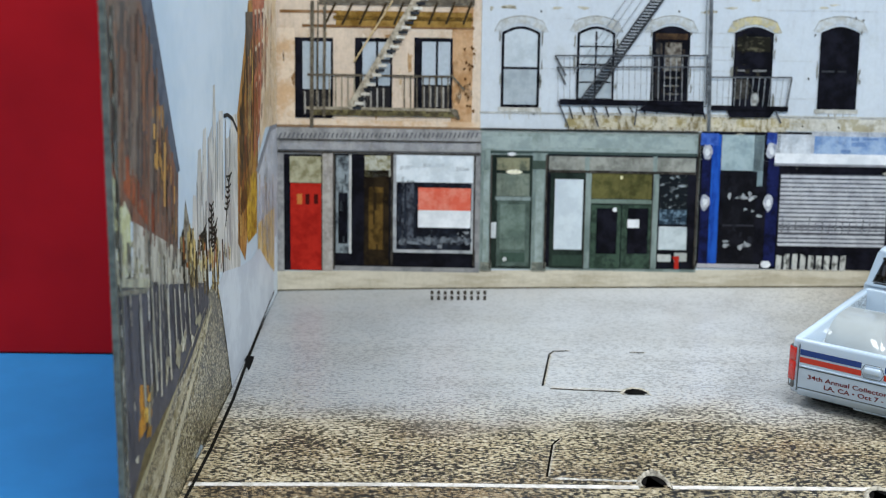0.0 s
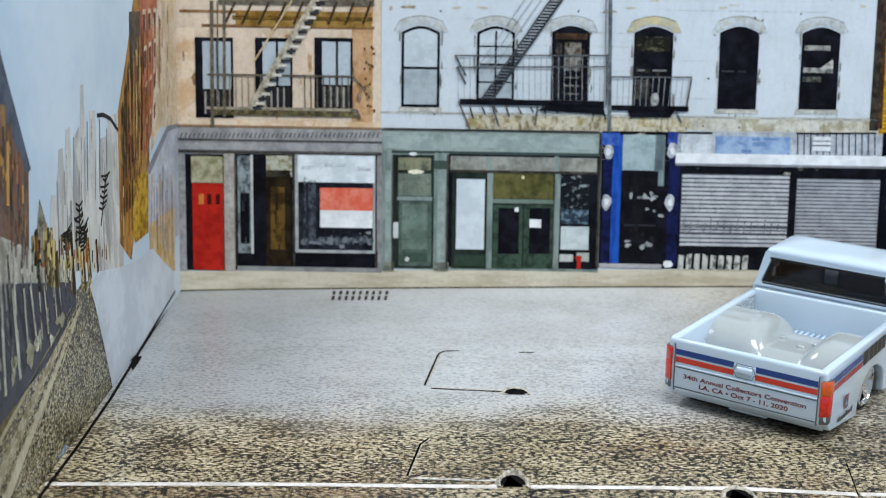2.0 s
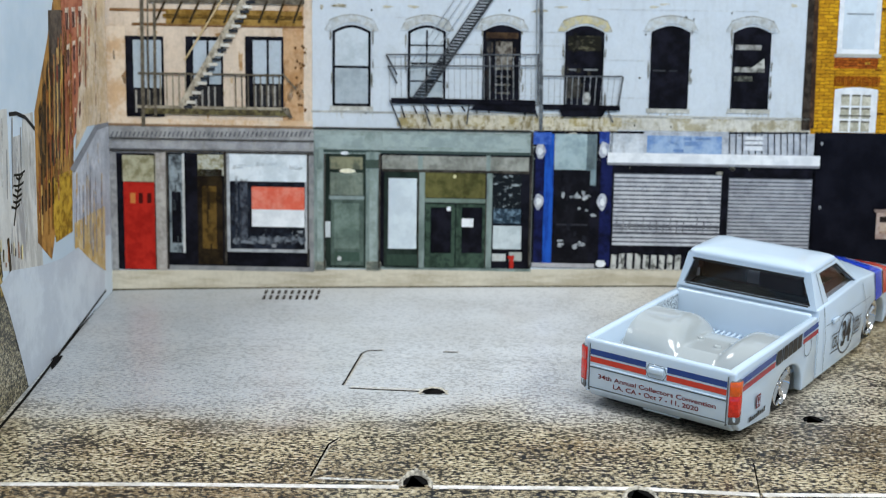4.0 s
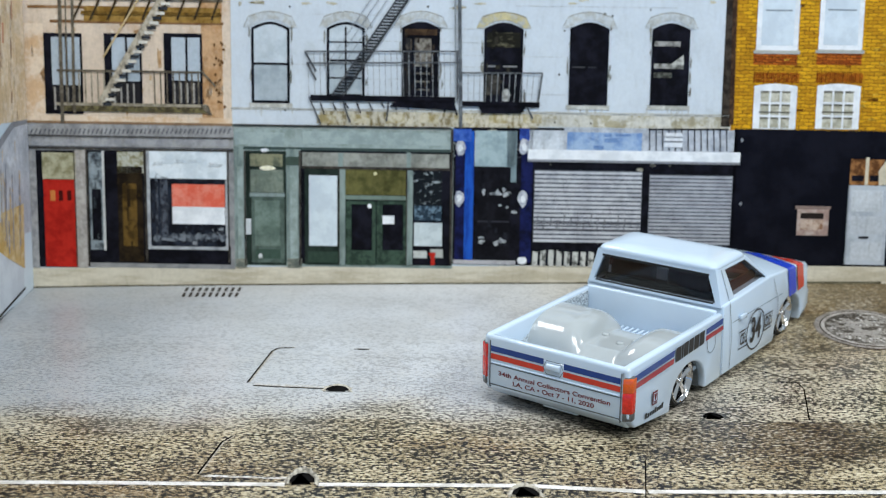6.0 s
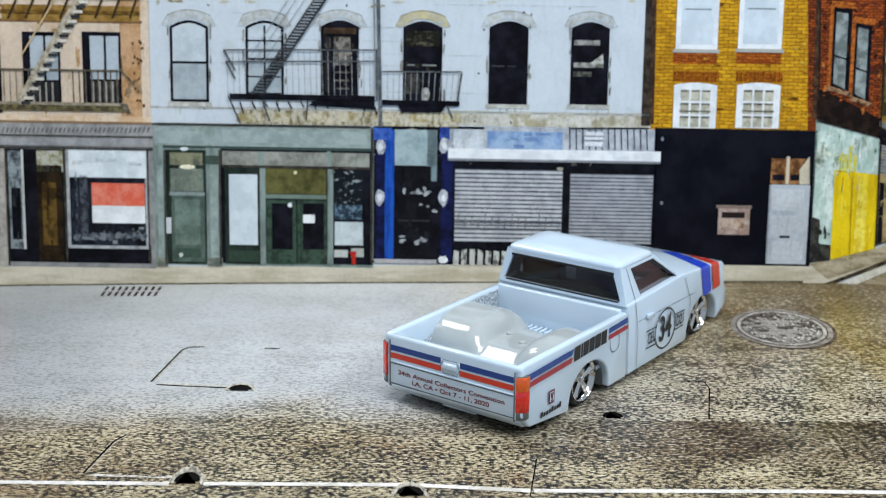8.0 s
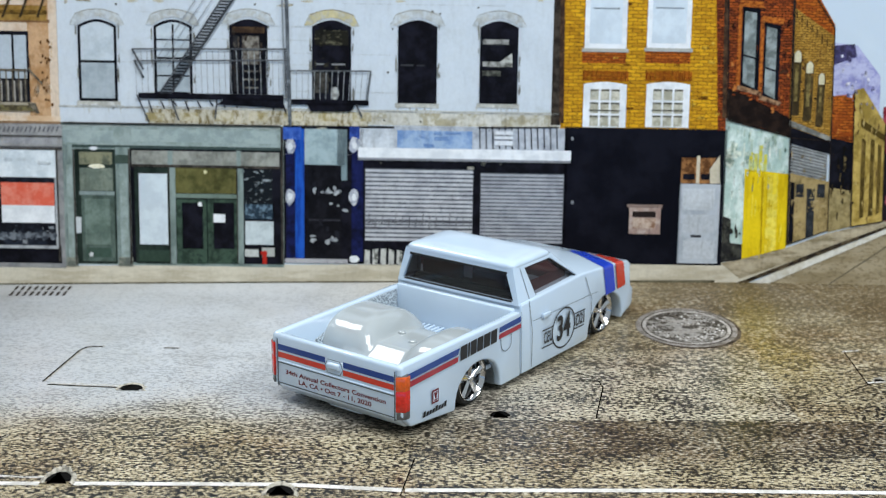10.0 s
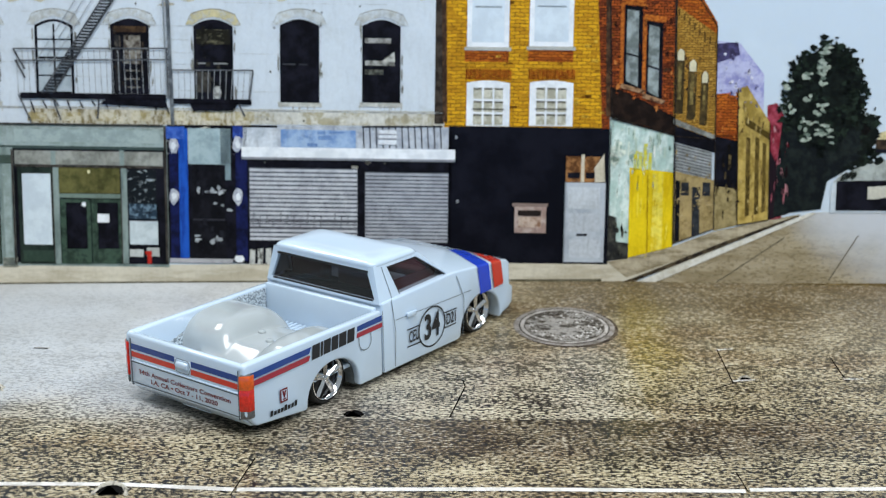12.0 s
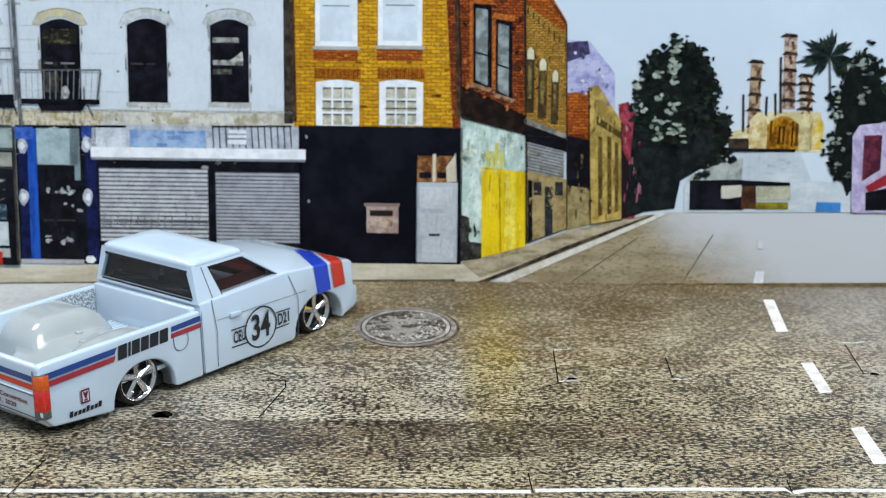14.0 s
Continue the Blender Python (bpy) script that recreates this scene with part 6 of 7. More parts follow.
# pale door posts, ragged sills and kerb of the shops on the side card
for a_, b_, w_, tone in (((147.7, 32.8), (147.9, 18.6), 1.5, "a8a698"), ((153.4, 40.3), (153.2, 19.1), 1.0, "3a3a38"), ((153.5, 34.3), (154.1, 19.5), 1.3, "b5b3a4"), ((157.8, 37.2), (156.2, 17.9), 1.2, "c9c6b6"), ((160.9, 36.0), (159.7, 21.4), 0.9, "33322f"), ((161.6, 31.1), (162.0, 18.0), 1.3, "c2bfae"), ((165.8, 29.8), (165.9, 19.1), 0.9, "b9b6a6"), ((168.5, 29.4), (169.5, 19.9), 0.9, "cbc8b8"),
                       ((174.0, 27.8), (174.6, 20.3), 0.8, "c6c2ae"), ((178.5, 26.4), (178.7, 20.2), 0.7, "b5b09a"), ((137.9, 37.7), (137.8, 18.1), 1.2, "2e2e30"), ((152.6, 34.6), (137.7, 38.9), 1.6, "b9b89e"), ((151.9, 33.9), (137.8, 37.6), 0.9, "6d6c60")):
    left_print("pier", [(ink(tone, "8d8a7c", 1.5, 0.3, (1, 1, 2)), 12, bar(a_, b_, w_ * 0.7))], "", lower)
sill = [(141.5, 13.8), (147.4, 16.4), (154.3, 19.4), (164.7, 19.5), (174.6, 20.3), (185.4, 20.4)]
for k in range(16):
    u = random.random() * 4.999
    c_ = mixp(sill[int(u)], sill[int(u) + 1], u - int(u))
    left_print("sill", [(ink(random.choice(("c9c6b2", "a8a48c", "6d6650", "d9d5c2")), "8d8670", 1.2), 11 + k % 3, blob(c_[0] + random.gauss(0, 0.5), c_[1] + random.gauss(0.6, 0.9), random.uniform(0.5, 1.3), random.uniform(0.5, 1.7), 9, 0.5))], "", lower)
for k in range(6):
    c_ = mixp((149.4, 21.4), (148.7, 15.1), random.random())
    left_print("poster_scrap", [(ink(random.choice(("c99a34", "8d6a34", "e0b85a", "4a3a22")), "b0843a", 1.2), 12 + k % 2, blob(c_[0] + random.gauss(0, 0.7), c_[1], random.uniform(0.5, 1.2), random.uniform(0.6, 1.6), 9, 0.5))], "", lower)


# ---- model pickup ----
WHITE = solid("white_enamel", "c3d5e7", 0.2, wear=0.03, size=12, coat=0.6)
GREY = solid("grey_plastic", "aab1b4", 0.08, wear=0.06, size=10, coat=0.4)
ARCH = solid("grey_arch", "7f878c", 0.5, wear=0.3, size=1.5)
BLACK = solid("black_plastic", "101012", 0.5, wear=0.2)
RUBBER = solid("black_tyre", "151516", 0.6, wear=0.3, size=1.5)
CHROME = solid("chrome_plate", "e6e6e8", 0.1, 1.0, wear=0.1, size=1.0)
RED_L = solid("red_lens", "d8281a", 0.15, wear=0.25, size=0.6, coat=0.6)
AMBER = solid("amber_lens", "e8601a", 0.15, wear=0.25, size=0.6, coat=0.6)
CLEAR = solid("grey_lens", "66686a", 0.5, wear=0.4, size=0.5)
BLUE_S = solid("blue_decal", "1c4086", 0.25, wear=0.06, coat=0.4)
BRIGHT = solid("bright_blue_decal", "2546c4", 0.25, wear=0.06, coat=0.4)
RED_S = solid("red_decal", "c83a2c", 0.25, wear=0.06, coat=0.4)
DRED = solid("deep_red_decal", "9c2a3a", 0.25, wear=0.08, coat=0.4)
INKB = solid("dark_decal", "1d2026", 0.3, wear=0.1)
INKR = solid("maroon_decal", "6d1a26", 0.3, wear=0.1)
GAP = solid("panel_gap", "5b646c", 0.6, wear=0.2)
SEAT = solid("dark_red_interior", "560f13", 0.5, wear=0.2)
GLASS = tinted_glass("smoked_window", (0.34, 0.31, 0.31, 1))

truck = thing("model_pickup", "white low die-cast model pickup with blue and red stripes", "toy truck")
TX, TY, HEAD = 67.7, 192.2, 37.6
HW = 14.2


def arc(cy, cz, r, a0, a1, n):
    return [(cy + r * math.cos(radians(a0 + (a1 - a0) * k / n)), cz + r * math.sin(radians(a0 + (a1 - a0) * k / n))) for k in range(n + 1)]


def oval(cy, z0, ry, rz, n=16):
    """A wheel opening from back to front over the top."""
    return [(cy - ry * math.cos(math.pi * k / n), z0 + rz * math.sin(math.pi * k / n) ** 0.85) for k in range(n + 1)]


def slab(profile, x0, x1):
    """A (y, z) outline carried from x0 to x1."""
    bm = bmesh.new()
    a = [bm.verts.new((x0, y, z)) for y, z in profile]
    b = [bm.verts.new((x1, y, z)) for y, z in profile]
    n = len(profile)
    bm.faces.new(a)
    bm.faces.new(b[::-1])
    for i in range(n):
        bm.faces.new((a[i], b[i], b[(i + 1) % n], a[(i + 1) % n]))
    bmesh.ops.recalc_face_normals(bm, faces=bm.faces[:])
    return bm


def tuck(bm, z0=9.0, z1=14.5, f=0.035, nose=58.0):
    """Sides lean in above z0, and the nose narrows."""
    for v in bm.verts:
        k = min(1, max(0, (v.co.z - z0) / (z1 - z0)))
        m = min(1, max(0, (v.co.y - nose) / 18)) ** 2
        v.co.x *= 1 - f * k - 0.07 * m


# lower body: doors, wings, bonnet and nose in one casting
front = [(31.6, 1.0), (54.0, 0.9)] + oval(61.9, 1.3, 7.0, 6.9) + [(69.6, 1.9), (72.6, 2.6), (73.9, 3.4), (73.9, 6.6), (72.5, 7.5), (72.6, 12.0), (71.4, 12.7), (66, 13.5), (58, 14.1), (52.6, 14.5), (31.6, 13.9)]
bm = slab(front, -HW, HW)
tuck(bm)
rounded(bm, 0.55, 3, 38)
body = part("body", bm, WHITE, truck, "", 35)
# greenhouse: pillars round four openings, and a crowned roof
bm = bmesh.new()


def framed(bm, outer, inner, depth):
    n = Vector(outer[1]) - Vector(outer[0])
    n = n.cross(Vector(outer[3]) - Vector(outer[0])).normalized()
    o = [bm.verts.new(p) for p in outer]
    i = [bm.verts.new(p) for p in inner]
    d = [bm.verts.new(Vector(p) - n * depth) for p in inner]
    for k in range(4):
        j = (k + 1) % 4
        bm.faces.new((o[k], o[j], i[j], i[k]))
        bm.faces.new((i[k], i[j], d[j], d[k]))
    return [Vector(p) - n * depth * 0.7 for p in inner]


def plane_point(a, b, c, y, z):
    """x on the plane a, b, c at (y, z)."""
    n = (Vector(b) - Vector(a)).cross(Vector(c) - Vector(a))
    return (a[0] - (n.y * (y - a[1]) + n.z * (z - a[2])) / n.x, y, z)


ZB, ZT = 13.6, 20.1
BR, BF, RF, RR = 31.3, 52.8, 44.2, 31.6
WB, WT = 13.35, 11.7
panes = []
# rear window
outer = [(-WB, BR, ZB), (WB, BR, ZB), (WT, RR, ZT), (-WT, RR, ZT)]
yy = lambda z: BR + (RR - BR) * (z - ZB) / (ZT - ZB)
panes.append(framed(bm, outer, [(-12.2, yy(14.2), 14.2), (12.2, yy(14.2), 14.2), (10.4, yy(19.0), 19.0), (-10.4, yy(19.0), 19.0)], 0.9))
# doors' windows
for s in (1, -1):
    a, b, c, d = (s * WB, BR, ZB), (s * WB, BF, ZB), (s * WT, RF, ZT), (s * WT, RR, ZT)
    ins = [plane_point(a, b, c, y, z) for y, z in ((37.2, 13.85), (52.0, 14.1), (43.6, 19.4), (35.2, 19.4))]
    out = [a, b, c, d]
    if s < 0:
        out, ins = [b, a, d, c], [ins[1], ins[0], ins[3], ins[2]]
    panes.append(framed(bm, out, ins, 0.9))
# windscreen
outer = [(WB, BF, ZB), (-WB, BF, ZB), (-WT, RF, ZT), (WT, RF, ZT)]
lerp = lambda p, q, t: tuple(a + (b - a) * t for a, b in zip(p, q))
lo = [lerp(outer[0], outer[3], 0.1), lerp(outer[1], outer[2], 0.1)]
hi = [lerp(outer[0], outer[3], 0.9), lerp(outer[1], outer[2], 0.9)]
panes.append(framed(bm, outer, [lerp(lo[0], lo[1], 0.06), lerp(lo[1], lo[0], 0.06), lerp(hi[1], hi[0], 0.06), lerp(hi[0], hi[1], 0.06)], 0.9))
bmesh.ops.remove_doubles(bm, verts=bm.verts[:], dist=0.01)
edges = [e for e in bm.edges if len(e.link_faces) == 2 and (e.verts[0].co.z > ZB + 0.1 or e.verts[1].co.z > ZB + 0.1) and all(abs(v.co.x) > 11.3 for v in e.verts)]
bmesh.ops.bevel(bm, geom=edges, offset=0.6, segments=3, profile=0.5, affect="EDGES", clamp_overlap=True)
cab = part("cab", bm, WHITE, truck, "", 32)
# crowned roof skin with rounded corners
bm = bmesh.new()
rings = []
for off, z in [(0.12, ZT - 0.5), (0.0, ZT - 0.15)] + [(4.6 * (1 - math.cos(t)) ** 1.25, ZT - 0.1 + 1.3 * math.sin(t) ** 0.9) for t in [radians(9 * k) for k in range(1, 11)]]:
    x1, y0, y1, r = WT + 0.06 - off, RR - 0.1 + off * 0.75, RF + 0.25 - off * 0.9, 1.3 + off * 0.3
    ring = []
    for cx, cy, a0 in ((x1 - r, y0 + r, -90), (x1 - r, y1 - r, 0), (r - x1, y1 - r, 90), (r - x1, y0 + r, 180)):
        ring += [bm.verts.new((cx + r * math.cos(radians(a0 + 15 * k)), cy + r * math.sin(radians(a0 + 15 * k)), z)) for k in range(7)]
    rings.append(ring)
for p, q in zip(rings, rings[1:]):
    for k in range(len(p)):
        j = (k + 1) % len(p)
        bm.faces.new((p[k], p[j], q[j], q[k]))
bm.faces.new(rings[-1])
roof = part("roof", bm, WHITE, truck, "", 60)
for p in panes[1:3]:
    c = sum((Vector(q) for q in p), Vector()) / 4
    out = Vector((1 if c.x > 0 else -1, 0, 0)) * 0.55
    bm = bmesh.new()
    o = [bm.verts.new(Vector(q) + out) for q in p]
    i = [bm.verts.new(c + (Vector(q) - c) * 0.93 + out * 0.8) for q in p]
    for k in range(4):
        bm.faces.new((o[k], o[(k + 1) % 4], i[(k + 1) % 4], i[k]))
    part("window_seal", bm, BLACK, cab, "black window surround")
for nm, p in zip(("rear_window", "door_window", "door_window", "windscreen"), panes):
    bm = bmesh.new()
    bm.faces.new([bm.verts.new(q) for q in p])
    part(nm, bm, GLASS, cab, "smoked clear plastic window").visible_shadow = False
part("window_seal", (lambda b: [block(b, *q) for q in ((-11.8, 31.28, 14.02, 11.8, 31.7, 14.2), (-10.6, 31.4, 18.85, 10.6, 31.9, 19.25))] and b)(bmesh.new()), BLACK, cab, "black window surround")
# door frame lines up the pillars
for s in (1, -1):
    a, b, c = (s * WB, BR, ZB), (s * WB, BF, ZB), (s * WT, RF, ZT)
    p, q = plane_point(a, b, c, 33.7, 19.7), plane_point(a, b, c, 34.9, 13.7)
    bm = bmesh.new()
    v = [bm.verts.new((x + s * 0.04, y + dy, z)) for x, y, z, dy in ((*p, -0.09), (*p, 0.09), (*q, 0.09), (*q, -0.09))]
    bm.faces.new(v)
    part("door_seam", bm, GAP, cab)
    part("drip_line", box(s * (WT - 0.72) - 0.06, 33.0, ZT + 0.2, s * (WT - 0.72) + 0.06, 43.2, ZT + 0.62, 0), GAP, cab, "dark line under the gutter")
    part("roof_gutter", box(s * (WT - 1.0) - 0.14, 33.4, ZT + 0.3, s * (WT - 1.0) + 0.14, 42.8, ZT + 0.78, 0.1, 1), WHITE, cab)
# interior
part("cabin_tub", box(-11.8, 32.6, 13.6, 11.8, 50.5, 14.1, 0.2), BLACK, truck)
for x in (-6.0, 5.2):
    part("seat", box(x - 4.2, 34.2, 14.0, x + 4.2, 36.8, 18.4, 0.9, 3), SEAT, truck, "dark red seat")
for s in (1, -1):
    part("door_card", box(s * 11.3 - 0.2, 36.5, 13.9, s * 11.3 + 0.2, 50.0, 16.2, 0.1, 1), SEAT, truck, "dark red door lining")
part("bench_back", box(-10.8, 33.0, 14.0, 10.8, 34.0, 15.2, 0.3), BLACK, truck, "black ledge behind the seats")
for x in (-6.0, 5.2):
    part("headrest", box(x - 1.9, 34.4, 18.3, x + 1.9, 35.6, 19.6, 0.4, 3), BLACK, truck)
part("dashboard", box(-11.0, 46.5, 14.0, 11.0, 50.0, 15.6, 0.5), SEAT, truck)
bm = bmesh.new()
bmesh.ops.create_cone(bm, cap_ends=False, segments=20, radius1=2.0, radius2=2.0, depth=0.5, matrix=Matrix.Translation((-6, 45.6, 16.3)) @ Matrix.Rotation(radians(70), 4, "X"))
part("steering_wheel", bm, BLACK, truck, "", 60)
# load bed
outline = [(-2.2, 4.2), (-0.2, 2.1), (11.0, 0.9)] + oval(18.2, 1.0, 6.6, 6.5) + [(25.6, 0.9), (31.2, 0.9), (31.2, 12.75), (-1.6, 12.6), (-2.2, 12.2)]
for s in (1, -1):
    bm = slab(outline, s * HW, s * (HW - 1.5))
    tuck(bm, 8.0, 14.0, 0.03, 90)
    for v in bm.verts:
        if v.co.y < 0.5:
            v.co.x -= s * 0.13 * (0.5 - v.co.y)
    rounded(bm, 0.42, 3, 38)
    bs = part("bed_side", bm, WHITE, truck, "", 35)
    # inner arch lining
    bm = slab(oval(18.2, 1.0, 6.9, 6.8) + oval(18.2, 1.0, 6.55, 6.45)[::-1], s * (HW - 1.4), s * 7.5)
    part("arch_lining", bm, ARCH, truck, "grey inner wheel arch", 50)
bm = slab([(-2.2, 3.6), (-2.2, 12.1), (-1.9, 12.45), (-1.1, 12.45), (-0.9, 12.1), (-0.9, 3.6)], -13.0, 13.0)
tailgate = part("tailgate", rounded(bm, 0.25, 2, 35), WHITE, truck, "", 35)
part("bed_front_wall", box(-12.8, 30.0, 4.0, 12.8, 31.25, 13.2, 0.35, 3), WHITE, truck, "", 35)
part("bed_floor", box(-12.8, -1.0, 4.4, 12.8, 30.2, 5.2, 0.1), WHITE, truck)
for k in range(15):
    part("floor_rib", box(-11.6 + k * 1.6, 0.0, 5.1, -10.9 + k * 1.6, 3.4, 5.6, 0.12, 1), WHITE, truck)
for k in range(11):
    x = -8.2 + k * 1.05
    part("floor_slat", box(x, 26.4, 5.1, x + 0.5, 29.9, 7.0, 0.15, 1), WHITE, truck)
# speckled liner on the inner side of the far wall
m, nt, bs_ = base("speckled_liner", 0.5)
nt.links.new(blend(nt, ramp(nt, spot(nt, 0.34, (1, 1, 1), 3.0), 0.44, 0.6), lin("cfdae2"), lin("5d6974")), bs_.inputs["Base Color"])
part("bed_liner", box(-12.7, -0.8, 5.2, -12.3, 29.9, 12.3, 0.05, 1), m, truck, "grey speckled inner bed wall")


# grey moulding: two tubs over the rear axle and a lower cover between them
def quarter(t, p):
    return max(0.0, 1 - max(0.0, t) ** p) ** (1 / p)


def eased(t):
    """0 to 1 along a straight ramp with soft ends."""
    t = min(1.0, max(0.0, t))
    return t * t * (3 - 2 * t) * 0.35 + t * 0.65


def moulding(x, y):
    arch = quarter(abs(y - 17.4) / 8.6, 2.8)
    left = 7.3 * arch * quarter((x + 6.6) / 4.8, 2.6)
    right = 6.5 * arch * quarter((8.2 - x) / 4.0, 2.6)
    mid = 4.2 * eased((y - 5.2) / 6.4) * quarter((y - 17.0) / 8.4, 3.0) * quarter(abs(x - 1.0) / 9.0, 6.0)
    return (left ** 7 + right ** 7 + mid ** 7) ** (1 / 7)


bm = bmesh.new()
NX, NY = 84, 70
grid = [[(-12.3 + 24.6 * i / NX, 4.8 + 21.6 * j / NY) for i in range(NX + 1)] for j in range(NY + 1)]
high = [[moulding(x, y) for x, y in row] for row in grid]
verts = [[bm.verts.new((x, y, 5.1 + h)) for (x, y), h in zip(row, hs)] for row, hs in zip(grid, high)]
for j in range(NY):
    for i in range(NX):
        if max(high[j][i], high[j][i + 1], high[j + 1][i], high[j + 1][i + 1]) > 0.02:
            bm.faces.new((verts[j][i], verts[j][i + 1], verts[j + 1][i + 1], verts[j + 1][i]))
bmesh.ops.delete(bm, geom=[v for v in bm.verts if not v.link_faces], context="VERTS")
part("bed_moulding", bm, GREY, truck, "smooth grey plastic wheel tubs and axle cover", 70)
for x, y in ((-1.6, 17.5), (2.6, 15.0), (4.6, 17.0)):
    bm = bmesh.new()
    bmesh.ops.create_cone(bm, cap_ends=True, segments=14, radius1=0.75, radius2=0.6, depth=0.5, matrix=Matrix.Translation((x, y, 5.25 + moulding(x, y))))
    part("stud", rounded(bm, 0.15, 2, 40), GREY, truck, "", 40)
bm = bmesh.new()
bmesh.ops.create_cone(bm, cap_ends=True, segments=14, radius1=1.1, radius2=1.0, depth=2.2, matrix=Matrix.Translation((4.2, 25.6, 6.8)) @ Matrix.Rotation(radians(80), 4, "Y"))
part("filler_cap", bm, solid("blue_cap", "3c5d9c", 0.3), truck, "small blue cap", 40)
# rear valance, bumper curl and chassis
part("valance", rounded(slab([(-2.1, 4.2), (-1.9, 3.4), (-0.3, 1.8), (1.4, 1.5), (1.6, 4.2)], -12.9, 12.9), 0.35, 3, 25), WHITE, truck, "", 35)
part("tow_plate", box(-3.4, 0.2, 1.2, 3.4, 1.6, 1.9, 0.3, 2), WHITE, truck)
part("chassis", box(-11.0, 1.4, 0.7, 11.0, 70.0, 3.0, 0.3), BLACK, truck)
part("front_bumper", box(-12.6, 72.2, 2.8, 12.6, 74.5, 6.4, 0.7, 3), WHITE, truck, "", 35)
part("wiper_pair", (lambda b: [block(b, *q) for q in ((-9, 53.3, 14.5, -2, 53.6, 14.8), (0, 53.3, 14.5, 7, 53.6, 14.8))] and b)(bmesh.new()), BLACK, truck)


# lights
def lens(x0, x1, z0, z1, sweep):
    bm = bmesh.new()
    block(bm, x0, -2.6, z0, x1, -0.45, z1)
    for v in bm.verts:
        if abs(v.co.x) > 13.2 and v.co.y < -1:
            v.co.y += sweep
            v.co.x *= 1.002
    return rounded(bm, 0.22, 2, 30)


for s in (1, -1):
    a, b = sorted((s * 12.9, s * 14.12))
    lamp = part("tail_light", lens(a - 0.02, b - 0.02 * s, 3.7, 11.1, 0.9), CLEAR, truck, "clear grey base of the light", 35)
    for nm, m, z0, z1 in (("red_lens", RED_L, 5.0, 8.6), ("amber_lens", AMBER if s > 0 else RED_L, 8.5, 10.95)):
        bm = lens(a - 0.1, b + 0.1, z0, z1, 0.9)
        for v in bm.verts:
            v.co.y -= 0.12
        part(nm, bm, m, lamp, "", 35)
    part("seam", box(s * 12.35 - 0.1, -2.27, 3.4, s * 12.35 + 0.1, -1.8, 11.6, 0), GAP, tailgate)


def decal_rear(name, shapes, parent, label=""):
    return sheet(name, shapes, parent, lambda a, b, h: (a, -2.22 - h, b), label)


def lean_x(z):
    return HW * (1 - 0.03 * min(1, max(0, (z - 8.0) / 6)))


def decal_side(name, shapes, parent, label="", nose=False):
    def place(a, b, h):
        x = lean_x(b) if not nose else HW * (1 - 0.035 * min(1, max(0, (b - 9) / 5.5)) - 0.07 * min(1, max(0, (a - 58) / 18)) ** 2)
        return (x + 0.03 + h, a, b)
    return sheet(name, shapes, parent, place, label)


decal_rear("blue_stripe", [(BLUE_S, 1, rect(-12.2, 9.75, -1.9, 10.75)), (BLUE_S, 1, rect(1.9, 9.75, 12.2, 10.75))], tailgate)
decal_rear("red_stripe", [(RED_S, 1, rect(-12.2, 8.45, -1.6, 9.4)), (RED_S, 1, rect(1.6, 8.45, 12.2, 9.4))], tailgate)
decal_rear("panel_line", [(GAP, 1, bar((-12.2, 7.55), (12.2, 7.55), 0.14)), (GAP, 1, bar((-12.2, 3.95), (12.2, 3.95), 0.2))], tailgate)
part("crease", box(-12.2, -2.42, 7.7, 12.2, -2.1, 7.95, 0.1, 2), WHITE, tailgate, "", 40)
part("handle_recess", rounded(slab([(-2.28, 8.3), (-2.28, 10.5), (-2.0, 10.5), (-2.0, 8.3)], -1.9, 1.9), 0.1, 1), WHITE, tailgate, "", 40)
decal_rear("handle_line", [(GAP, 3, bar(p, q, 0.1)) for p, q in zip(((-1.9, 9.4), (-1.3, 10.6), (1.3, 10.6), (1.9, 9.4), (1.3, 8.3), (-1.3, 8.3)), ((-1.3, 10.6), (1.3, 10.6), (1.9, 9.4), (1.3, 8.3), (-1.3, 8.3), (-1.9, 9.4)))], tailgate)
hb = slab([(-2.7, 9.15), (-2.7, 10.0), (-2.2, 10.25), (-2.2, 8.9)], -1.35, 1.35)
part("handle", rounded(hb, 0.25, 3, 30), WHITE, tailgate, "", 40)


def lettering(words, size, matrix, material, parent, name, width, bold=0.0):
    cu = bpy.data.curves.new("lettering", "FONT")
    cu.body, cu.size, cu.align_x, cu.align_y, cu.offset = words, size, "CENTER", "CENTER", bold
    tmp = new("lettering", cu)
    mesh = bpy.data.meshes.new_from_object(tmp)
    bpy.data.objects.remove(tmp)
    bpy.data.curves.remove(cu)
    xs = [v.co.x for v in mesh.vertices]
    mid, f = (max(xs) + min(xs)) / 2, width / (max(xs) - min(xs))
    mesh.transform(Matrix.Scale(MM, 4) @ matrix @ Matrix.Diagonal((f, 1, 1, 1)) @ Matrix.Translation((-mid, 0, 0)))
    mesh.materials.append(material)
    ob = new(name, mesh)
    ob.parent = parent
    return ob


REAR = Matrix(((1, 0, 0, 0), (0, 0, -1, -2.3), (0, 1, 0, 0), (0, 0, 0, 1)))
SIDE = Matrix(((0, 0, 1, HW + 0.07), (1, 0, 0, 0), (0, 1, 0, 0), (0, 0, 0, 1)))
lettering("34th Annual Collectors Convention", 1.08, Matrix.Translation((0, 0, 6.15)) @ REAR, INKR, tailgate, "lettering", 21.2, 0.02)
lettering("LA, CA \u2022 Oct 7 - 11, 2020", 1.08, Matrix.Translation((0, 0, 4.95)) @ REAR, INKR, tailgate, "lettering", 15.4, 0.02)
